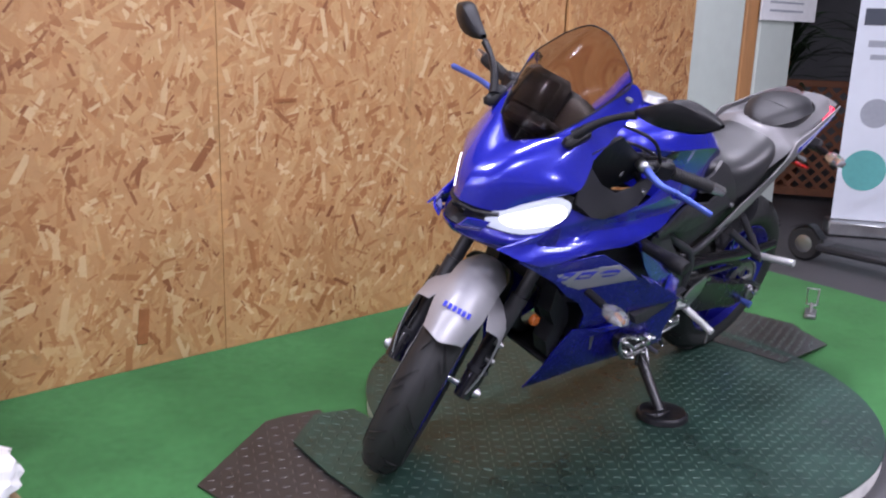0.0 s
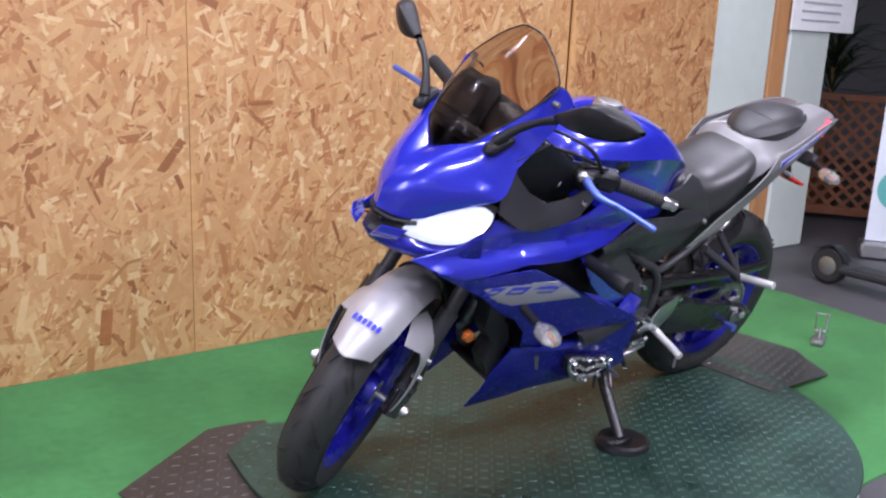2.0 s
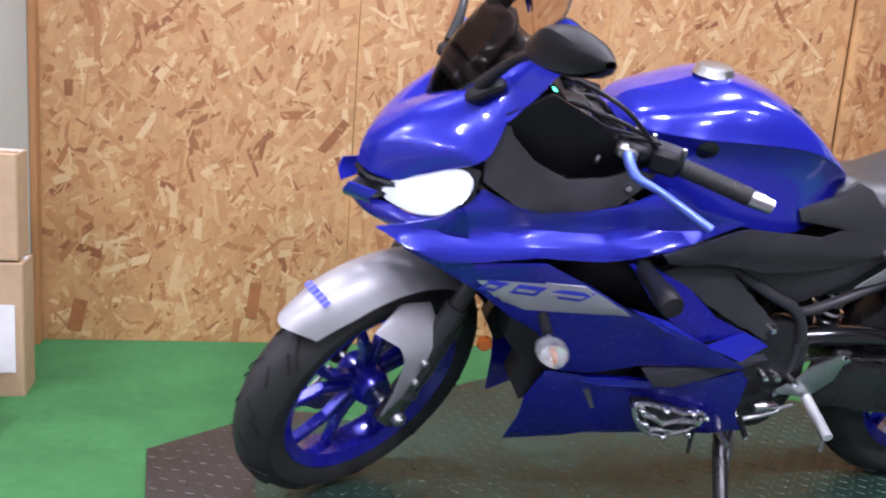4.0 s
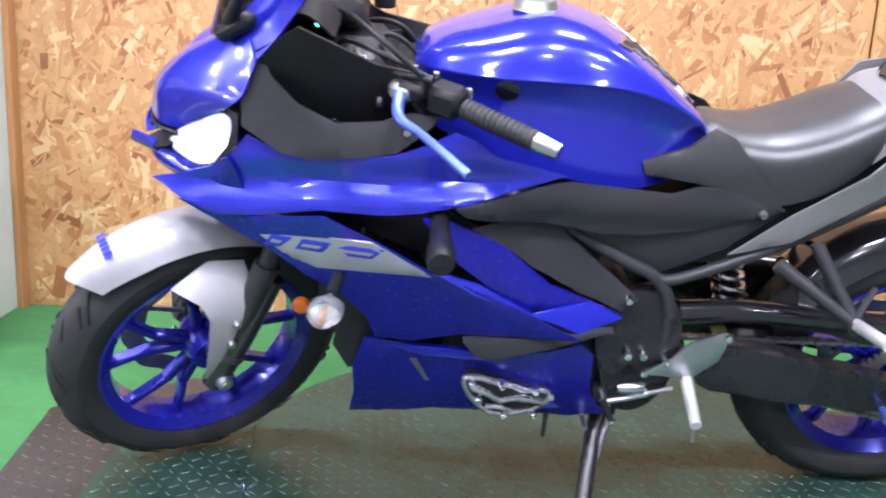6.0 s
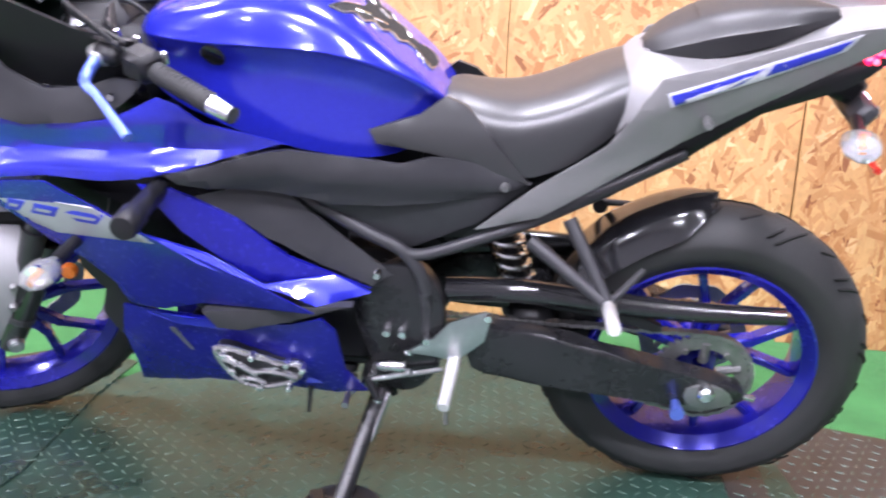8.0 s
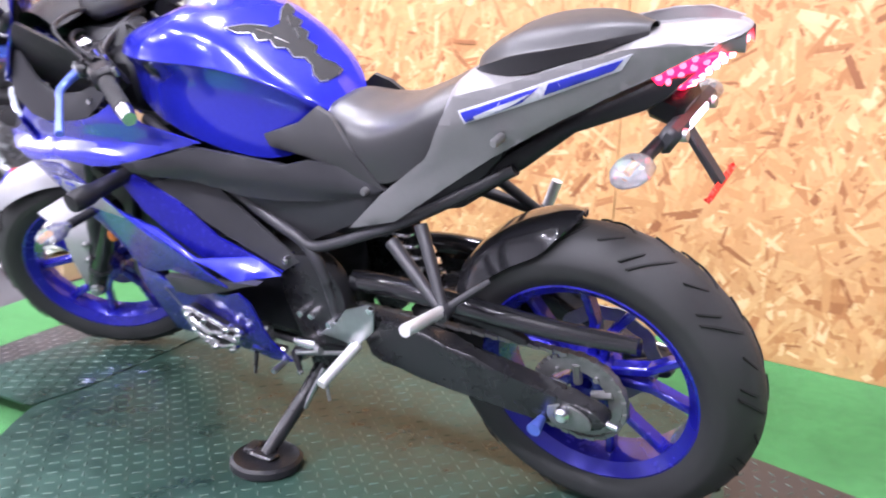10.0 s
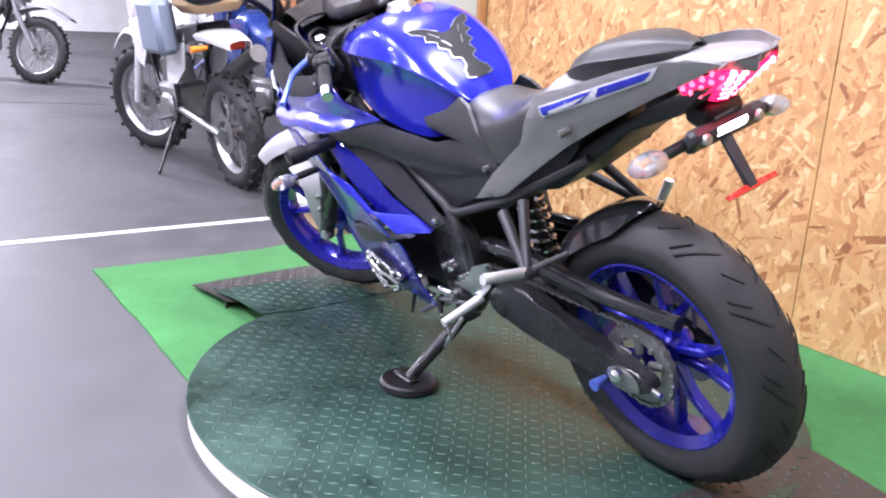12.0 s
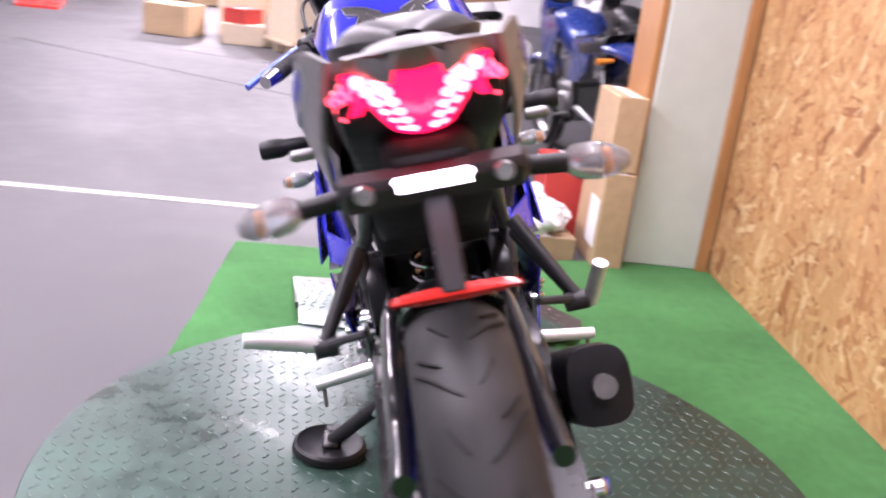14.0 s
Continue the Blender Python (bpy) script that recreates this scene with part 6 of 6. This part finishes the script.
# ---- other vehicles and clutter ----
def moto(name, m, label, shell, dirt=True, group="", rim=None, box_mat=None, steer=0):
    """A plain upright motorcycle on its side stand, facing -x."""
    root = thing(name, m, label, "motorcycle", group)
    rr, fr, wb = (0.32, 0.345, 0.69) if dirt else (0.31, 0.30, 0.66)
    half = 0.055 if dirt else 0.065
    for nm, x, r, hw in (("rear_wheel", wb, rr, half), ("front_wheel", -wb, fr, half * 0.8)):
        w = new(nm)
        w.parent = root
        if x < 0 and steer:
            w.matrix_local = pose(x, 0, 0) @ pose(0, 0, 0, 0, 0, steer) @ pose(-x, 0, 0)
        prof = smooth_line([(r * 0.72, -hw * 0.7), (r * 0.85, -hw), (r * 0.97, -hw * 0.7), (r, 0), (r * 0.97, hw * 0.7), (r * 0.85, hw), (r * 0.72, hw * 0.7)], 3)
        part("tyre", lathe(prof, (x, 0, r), 48, closed=False), RUBBER, w, "black tyre")
        if dirt:
            bm = bmesh.new()
            for i in range(44):
                a = 2 * math.pi * i / 44
                for k in (-1, 0, 1):
                    if (i + k) % 2:
                        add_box(bm, pose(x + r * math.cos(a), k * hw * 0.62, r + r * math.sin(a), 0, -math.degrees(a), 0), 0.022, 0.022, 0.022, 0)
            part("tyre_tread", bm, RUBBER, w, "knobbly tyre blocks", False, "stuff")
        part("rim", lathe([(r * 0.74, -hw * 0.72), (r * 0.70, -hw * 0.5), (r * 0.66, 0), (r * 0.70, hw * 0.5), (r * 0.74, hw * 0.72), (r * 0.71, 0)], (x, 0, r), 48), rim or ALLOY, w, "metal rim")
        bm = bmesh.new()
        for i in range(18 if dirt else 5):
            a = 2 * math.pi * i / (18 if dirt else 5)
            add_tube(bm, [(x + 0.03 * math.cos(a + 0.5), 0.02 * (-1) ** i, r + 0.03 * math.sin(a + 0.5)), (x + r * 0.68 * math.cos(a), 0, r + r * 0.68 * math.sin(a))], 0.003 if dirt else 0.014, 6)
        part("spokes", bm, rim or ALLOY, w, "", kind="stuff")
        part("hub", lathe([(0.01, -0.05), (0.05, -0.04), (0.04, 0), (0.05, 0.04), (0.01, 0.05)], (x, 0, r), 20), STEEL, w)
        part("disc", lathe([(0.07, -0.06), (0.115, -0.06), (0.115, -0.056), (0.07, -0.056)], (x, 0, r), 28), STEEL, w)
    top = 1.0 if dirt else 0.95
    for s in (-1, 1):
        part("fork_leg", tube([(-wb, s * 0.085, fr), (-wb + 0.20, s * 0.085, 0.68), (-wb + 0.34, s * 0.085, top)], [0.026, 0.026, 0.02], 12), shell if dirt else CHROME, root)
        part("swingarm", tube([(wb, s * 0.085, rr), (0.12, s * 0.09, 0.40)], [0.018, 0.026], 10), ALLOY, root)
        part("frame_tube", tube([(-0.36, 0, top - 0.1), (-0.20, s * 0.09, 0.60), (0.0, s * 0.10, 0.30), (0.15, s * 0.1, 0.40), (0.20, s * 0.1, 0.70), (0.55, s * 0.09, 0.86)], 0.016, 8, 4), FRAME, root)
        part("foot_peg", tube([(0.10, s * 0.10, 0.36), (0.10, s * 0.22, 0.35)], 0.012, 8), STEEL, root)
        part("grip", tube([(-0.32, s * 0.26, top + 0.11), (-0.28, s * 0.40, top + 0.10)], 0.018, 10), RUBBER, root)
        part("side_panel", skin([(0.10, 0.56), (0.18, 0.80), (0.50, 0.86), (0.42, 0.66), (0.25, 0.56)], lambda x, z: 0.13, 0.006, 0.05, s), shell, root)
        part("shroud", skin([(-0.36, 0.90), (-0.08, 0.94), (0.02, 0.86), (-0.20, 0.62), (-0.30, 0.66)], lambda x, z: 0.16 - 0.1 * max(0, z - 0.85), 0.006, 0.05, s), shell, root)
    part("handlebar", tube([(-0.28, -0.40, top + 0.10), (-0.32, -0.2, top + 0.11), (-0.35, 0, top + 0.04), (-0.32, 0.2, top + 0.11), (-0.28, 0.40, top + 0.10)], 0.012, 8, 4), FRAME, root)
    part("engine", add_box(add_box(box(-0.02, 0, 0.42, 0.32, 0.22, 0.24, 0.03), pose(-0.06, 0, 0.60, 0, -8, 0), 0.16, 0.16, 0.18, 0.02), pose(0.04, -0.12, 0.40), 0.16, 0.05, 0.16, 0.02), STEEL, root, "grey engine")
    part("tank", loft([[(x, 0, t), (x, -0.6 * w, t - 0.02), (x, -w, t - 0.10), (x, -0.8 * w, t - 0.2)] for x, t, w in ((-0.32, top - 0.06, 0.06), (-0.22, top + 0.02, 0.13), (-0.05, top + 0.01, 0.15), (0.10, top - 0.08, 0.10), (0.14, top - 0.12, 0.06))], 4, 4, 0, True), shell, root)
    part("seat", loft([[(x, 0, t), (x, -w, t - 0.01), (x, -w * 1.1, t - 0.09)] for x, t, w in ((0.08, top - 0.12, 0.07), (0.2, top - 0.13, 0.11), (0.45, top - 0.10, 0.12), (0.62, top - 0.08, 0.09))], 4, 4, 0, True), LEATHER, root)
    part("rear_mudguard", loft([[(x, 0, t), (x, -w, t - 0.012), (x, -w, t - 0.05)] for x, t, w in ((0.5, top - 0.13, 0.10), (0.7, top - 0.12, 0.10), (0.95, top - 0.16, 0.06))], 4, 3, 0.004, True), shell, root)
    fz = 0.82 if dirt else fr + 0.33
    part("front_mudguard", loft([[(x, 0, z), (x, -0.06, z - 0.012), (x, -0.075, z - 0.04)] for x, z in ((-wb - 0.38, fz - 0.12), (-wb - 0.1, fz), (-wb + 0.15, fz - 0.02), (-wb + 0.28, fz - 0.08))], 5, 3, 0.004, True), shell, root)
    part("headlamp", lathe([(0.0005, -0.05), (0.06, -0.04), (0.085, 0.0), (0.075, 0.05), (0.0005, 0.07)], (-0.49, 0, top - 0.05), 24, "x", False), LENS, root, "clear round headlamp")
    part("lamp_cowl", skin([(-0.50, top - 0.16), (-0.53, top - 0.02), (-0.44, top + 0.10), (-0.40, top - 0.04)], lambda x, z: 0.10, 0.2, 0.05, -1), shell, root)
    part("silencer", tube([(0.25, 0.15, 0.56), (0.45, 0.16, 0.62), (0.80, 0.16, 0.74)], [0.03, 0.05, 0.05], 14), STEEL, root)
    part("side_stand", tube([(0.10, -0.12, 0.32), (0.20, -0.31, 0.05)] if dirt else [(0.05, -0.12, 0.32), (-0.02, -0.26, 0.0)], 0.012, 8), FRAME, root)
    part("tail_lamp", box(0.86, 0, top - 0.19, 0.05, 0.12, 0.05, 0.012), RED, root, "red tail lamp")
    part("indicator", tube([(0.74, -0.10, top - 0.2), (0.74, -0.19, top - 0.2)], [0.012, 0.028, 0.02], 10), ORANGE, root, "amber indicator")
    if box_mat:
        part("pannier", box(0.30, -0.20, top - 0.10, 0.32, 0.12, 0.30, 0.03), box_mat, root, "grey-blue side case")
        part("carrier_box", box(0.60, 0, top + 0.10, 0.34, 0.32, 0.26, 0.05), CARD, root, "pale luggage box")
    return root


SHELL_WHITE = mat("white_bodywork", (0.70, 0.70, 0.72), 0.3, 0.0, 0.06, 30, coat=0.4)
SHELL_GREY = mat("grey_bodywork", (0.22, 0.22, 0.24), 0.35, 0.0, 0.1, 30, coat=0.4)
SHELL_BLUE = mat("dark_blue_bodywork", (0.02, 0.05, 0.25), 0.25, 0.2, 0.1, 30, coat=0.6)
SHELL_BLACK = mat("black_bodywork", (0.02, 0.02, 0.022), 0.3, 0.0, 0.1, 30, coat=0.4)
CASE = mat("grey_blue_case", (0.20, 0.24, 0.31), 0.5, 0.0, 0.15, 30)
LEANING = pose(0, 0, 0, 9, 0, 0)
moto("trail_motorcycle", pose(-3.52, 0.38, 0.0, 0, 0, 3) @ LEANING, "white trail motorcycle with knobbly tyres on its stand", SHELL_WHITE, True, "", None, CASE, 24)
moto("blue_motorcycle", pose(-3.85, 1.1, 0.0, 0, 0, 10) @ LEANING, "dark blue road motorcycle parked beyond the trail bike", SHELL_BLUE, False)
moto("trail_motorcycle", pose(-8.95, -0.22, 0.0, 0, 0, 225) @ LEANING, "dark trail motorcycle parked across the hall", SHELL_GREY, True, "far motorcycles")
moto("road_motorcycle", pose(-10.3, -0.9, 0.0, 0, 0, 30) @ LEANING, "black road motorcycle far down the hall", SHELL_BLACK, False, "far motorcycles")
moto("road_motorcycle", pose(-9.0, 2.4, 0.0, 0, 0, 20) @ LEANING, "white road motorcycle parked in the row", SHELL_WHITE, False, "far motorcycles")
moto("road_motorcycle", pose(-7.0, 2.2, 0.0, 0, 0, 15) @ LEANING, "black road motorcycle parked in the row", SHELL_BLACK, False, "far motorcycles")


PALE_WOOD = mat("pale_pallet_wood", (0.52, 0.42, 0.30), 0.7, 0.0, 0.2, 30, 0.2, 120)
PALE_CARD = mat("pale_beige_card", (0.60, 0.49, 0.36), 0.75, 0.0, 0.12, 12, 0.15, 100)
RED_CARD = mat("red_print_card", (0.5, 0.05, 0.04), 0.5)


def carton(x, y, z, sx, sy, sz, turn, label="closed brown cardboard carton", material=None, group="cartons"):
    c = thing("carton", pose(x, y, z, 0, 0, turn), label, "box", group)
    part("body", box(0, 0, sz / 2, sx, sy, sz, 0.004), material or CARD, c, "", False)
    part("tape", box(0, 0, sz + 0.0008, sx * 0.99, 0.05, 0.002, 0.0), PLASTIC_BAG, c, "", False)
    part("flap", box(0, -sy / 4 - 0.001, sz + 0.002, sx * 0.98, sy / 2 - 0.03, 0.003, 0.001), material or CARD, c, "", False)
    return c


carton(-1.82, 0.785, 0, 0.35, 0.125, 0.40, 2, "tall brown cardboard carton with a white label beside the pillar")
carton(-1.825, 0.785, 0.405, 0.34, 0.12, 0.30, 1, "brown cardboard carton stacked on another")
carton(-1.85, 0.52, 0, 0.33, 0.26, 0.10, 5, "open brown cardboard carton holding a white bag")
carton(-2.14, 0.66, 0, 0.20, 0.22, 0.36, 5, "red and white printed carton", RED_CARD)
label = thing("paper_label", pose(-1.735, 0.7232, 0.08, 0, 0, 2), "white paper label on the carton", "label")
part("sheet", box(0, 0, 0.10, 0.14, 0.002, 0.20, 0), WHITE, label, "", False)


def crumpled(name, m, label, sx, sy, sz, seed):
    o = thing(name, m, label, "bag")
    bm = bmesh.new()
    bmesh.ops.create_icosphere(bm, subdivisions=4, radius=1)
    for v in bm.verts:
        k = 1 + 0.28 * noise.noise(v.co * 2.3 + Vector((seed, 0, 0))) + 0.13 * noise.noise(v.co * 6 + Vector((0, seed, 0)))
        v.co = Vector((v.co.x * sx * k, v.co.y * sy * k, max(-0.55, v.co.z) * sz * k + 0.55 * sz))
    part("film", bm, PLASTIC_BAG, o)
    part("knot", tube([(0, 0, sz * 1.3), (0.02, 0.01, sz * 1.75), (0.05, -0.01, sz * 1.95)], [0.02, 0.012, 0.035], 8, 3), PLASTIC_BAG, o)
    return o


crumpled("plastic_bag", pose(-1.835, 0.47, 0.105, 0, 0, 20), "crumpled white plastic bag on a carton", 0.165, 0.17, 0.085, 3.0)

# --- far stacks down the hall ---
rng = random.Random(11)
for i in range(11):
    y = -6.0 + i * 0.62 + rng.uniform(-0.1, 0.1)
    carton(-14.2 + rng.uniform(-0.3, 0.3), y, 0, rng.uniform(0.4, 0.7), rng.uniform(0.4, 0.6), rng.uniform(0.25, 0.8), rng.uniform(-15, 15), "brown cardboard carton in a far stack", None, "far cartons")
for i in range(5):
    carton(-15.0 + rng.uniform(-0.2, 0.2), -5.5 + i * 1.2, 0, 0.6, 0.7, rng.uniform(0.8, 1.2), rng.uniform(-10, 10), "pale carton in a far stack", WHITE if i % 2 else None, "far cartons")
pallet = thing("pallet", pose(-8.55, -0.95, 0, 0, 0, 118), "pale wooden pallet on the hall floor", "pallet")
for k in range(6):
    part("board", box(0, -0.42 + 0.168 * k, 0.115, 1.3, 0.11, 0.022, 0.003), PALE_WOOD, pallet, "", False)
for y in (-0.40, 0.0, 0.40):
    part("bearer", box(0, y, 0.052, 1.25, 0.08, 0.10, 0.004), PALE_WOOD, pallet, "", False)
carton(-8.55, -1.10, 0.128, 0.85, 0.80, 0.82, 28, "large pale beige carton on a pallet", PALE_CARD, "")
carton(-8.75, -1.95, 0, 0.55, 0.45, 0.22, 12, "low pale carton on the floor", PALE_CARD, "hall cartons")
carton(-8.9, -2.75, 0, 0.6, 0.5, 0.34, -8, "brown carton on the floor", None, "hall cartons")
carton(-9.3, -2.05, 0, 0.5, 0.5, 0.62, 20, "pale carton behind others", PALE_CARD, "hall cartons")
carton(-8.75, -1.95, 0.226, 0.40, 0.28, 0.16, -20, "red and white printed carton on another", RED_CARD, "hall cartons")
ramp_far = thing("loading_ramp", pose(-10.6, -4.9, 0, 0, 0, 15), "low red loading ramp lying on the floor", "ramp")
part("deck", plate([(-0.6, 0.0), (0.6, 0.0), (0.6, 0.03), (-0.4, 0.22)], -0.25, 0.25, 0.006), RED, ramp_far)
part("side_rail", plate([(-0.6, 0.0), (0.6, 0.0), (0.6, 0.05), (-0.4, 0.26)], -0.28, -0.255, 0.004), STEEL, ramp_far)

# --- lattice, plants, banner and scooter beyond the turntable ---
lattice = thing("lattice_screen", pose(4.50, 1.36, 0, 0, 0, -55), "brown wooden lattice screen in front of plants", "lattice")
W, H = 1.5, 0.89
for nm, m4, sx, sz in (("rail", pose(0, 0, H), W, 0.05), ("rail", pose(0, 0, 0.07), W, 0.06)):
    part(nm, add_box(bmesh.new(), m4, sx, 0.035, sz, 0.003), LATTICE, lattice, "", False)
for x in (-W / 2, W / 2):
    part("post", box(x, 0, H / 2, 0.04, 0.04, H, 0.003), LATTICE, lattice, "", False)
for d in (1, -1):
    for i in range(-9, 16):
        c0 = -W / 2 + i * 0.105
        pts = []
        for z in (0.09, H - 0.02):
            pts.append((c0 + d * (z - 0.09) + (0 if d > 0 else 0.9), z))
        (x0, z0), (x1, z1) = pts
        lo, hi = -W / 2 + 0.02, W / 2 - 0.02
        t0, t1 = 0.0, 1.0
        dx = x1 - x0
        ta, tb = (lo - x0) / dx, (hi - x0) / dx
        t0, t1 = max(0, min(ta, tb)), min(1, max(ta, tb))
        if t1 - t0 < 0.05:
            continue
        a, b = Vector((x0 + dx * t0, 0, z0 + (z1 - z0) * t0)), Vector((x0 + dx * t1, 0, z0 + (z1 - z0) * t1))
        mid, v = (a + b) / 2, b - a
        part("slat", box(mid.x, 0.006 * d, mid.z, v.length, 0.008, 0.028, 0.001, 0, -math.degrees(math.atan2(v.z, v.x)), 0), LATTICE, lattice, "", False)


def palm(x, y, seed, tall):
    rg = random.Random(seed)
    p = thing("potted_palm", pose(x, y, 0), "dark green potted palm with long narrow leaves", "plant", "potted plants")
    part("pot", lathe([(0.0005, 0.0), (0.13, 0.0), (0.17, 0.26), (0.18, 0.28), (0.16, 0.28), (0.15, 0.24), (0.0005, 0.24)], (0, 0, 0), 28, "z", False), LATTICE, p, "brown pot")
    part("trunk", tube([(0, 0, 0.22), (0.01, 0.02, 0.6), (0.0, 0.0, tall * 0.72)], [0.03, 0.022, 0.015], 8, 4), TIMBER, p)
    bm = bmesh.new()
    for i in range(70):
        a, up = rg.uniform(0, 6.28), rg.uniform(0.15, 1.25)
        base = Vector((0, 0, rg.uniform(0.5, 0.75) * tall))
        ln = rg.uniform(0.35, 0.65)
        rows = []
        for k in range(6):
            f = k / 5
            r = ln * f * math.cos(up * (1 - 0.25 * f))
            c = base + Vector((r * math.cos(a), r * math.sin(a), ln * f * math.sin(up) - 0.35 * ln * f * f))
            wd = 0.014 * math.sin(math.pi * min(1, 0.15 + f * 0.85)) + 0.001
            sd = Vector((-math.sin(a), math.cos(a), 0.2)) * wd
            rows.append([c - sd, c + Vector((0, 0, -0.3 * wd)), c + sd])
        add_grid(bm, rows)
    part("leaves", bm, LEAF, p, "long narrow dark leaves", kind="stuff")
    return p


palm(4.55, 1.95, 5, 1.75)
palm(5.0, 1.45, 8, 1.6)
palm(4.2, 2.3, 9, 1.9)
banner = thing("banner_stand", pose(3.60, 0.60, 0, 0, 0, -55), "tall white roll-up banner with green and blue pictures", "banner")
part("sheet", box(0, 0, 1.05, 0.75, 0.006, 1.9, 0.001), mat("white_banner_cloth", (0.66, 0.70, 0.76), 0.6, 0.0, 0.05, 10), banner, "", False)
part("base", box(0, 0, 0.05, 0.80, 0.2, 0.09, 0.01), ALLOY, banner)
part("mast", tube([(0, 0.03, 0.06), (0, 0.03, 2.02)], 0.01, 8), ALLOY, banner)
TEAL = mat("teal_print", (0.10, 0.38, 0.36), 0.6)
DARKPRINT = mat("dark_print", (0.05, 0.06, 0.08), 0.6)
GREYPRINT = mat("grey_print", (0.32, 0.34, 0.38), 0.6)
for x, z, r, mm in ((-0.22, 0.42, 0.13, TEAL), (0.10, 0.46, 0.12, TEAL), (-0.20, 0.78, 0.09, GREYPRINT), (0.12, 0.82, 0.10, TEAL), (-0.1, 1.0, 0.05, GREYPRINT)):
    part("picture_disc", lathe([(0.0005, -0.0052), (r, -0.0052), (r, -0.002)], (x, 0, z), 28, closed=False), mm, banner)
for x, z, w, h in ((-0.1, 1.62, 0.40, 0.06), (-0.05, 1.50, 0.36, 0.05), (-0.12, 1.36, 0.44, 0.10), (-0.15, 1.20, 0.3, 0.04), (-0.10, 1.12, 0.36, 0.03)):
    part("text_bar", box(x, -0.0045, z, w, 0.002, h, 0), DARKPRINT if h > 0.04 else GREYPRINT, banner, "", False)
notice = thing("notice_board", pose(3.02, 1.255, 1.32), "white notice board with small print on the pillar", "notice")
part("sheet", box(0.16, 0, 0.16, 0.66, 0.012, 0.32, 0.002), WHITE, notice, "", False)
for k in range(4):
    part("text_bar", box(0.12, -0.0075, 0.06 + 0.05 * k, 0.4, 0.002, 0.012, 0), GREYPRINT, notice, "", False)
scoot = thing("kick_scooter", pose(2.57, 0.25, 0, 0, 0, 90), "dark grey kick scooter standing on the floor", "scooter")
part("deck", box(0, 0, 0.10, 0.62, 0.15, 0.04, 0.012), GREY_PLASTIC, scoot)
part("grip_tape", box(0, 0, 0.121, 0.5, 0.12, 0.003, 0.001), RUBBER, scoot)
for x in (0.40, -0.40):
    w = part("wheel", lathe([(0.05, -0.028), (0.085, -0.028), (0.10, -0.012), (0.10, 0.012), (0.085, 0.028), (0.05, 0.028)], (x, 0, 0.10), 36), RUBBER, scoot)
    part("wheel_disc", lathe([(0.0005, -0.024), (0.05, -0.026), (0.06, -0.02), (0.06, 0.02), (0.05, 0.026), (0.0005, 0.024)], (x, 0, 0.10), 28, closed=False), ALLOY, w, "pale wheel disc")
part("stem", tube([(-0.34, 0, 0.14), (-0.42, 0, 0.30), (-0.30, 0, 0.95)], 0.02, 10), BLACK, scoot)
part("handlebar", tube([(-0.30, -0.22, 0.95), (-0.30, 0.22, 0.95)], 0.014, 10), BLACK, scoot)
part("rear_mudguard", loft([[(0.30, y, 0.14), (0.38, y, 0.215), (0.48, y, 0.18)] for y in (-0.035, 0, 0.035)], 3, 4, 0.004), BLACK, scoot)
carton(2.95, 0.12, 0, 0.4, 0.3, 0.22, 10, "brown cardboard carton beside the scooter")
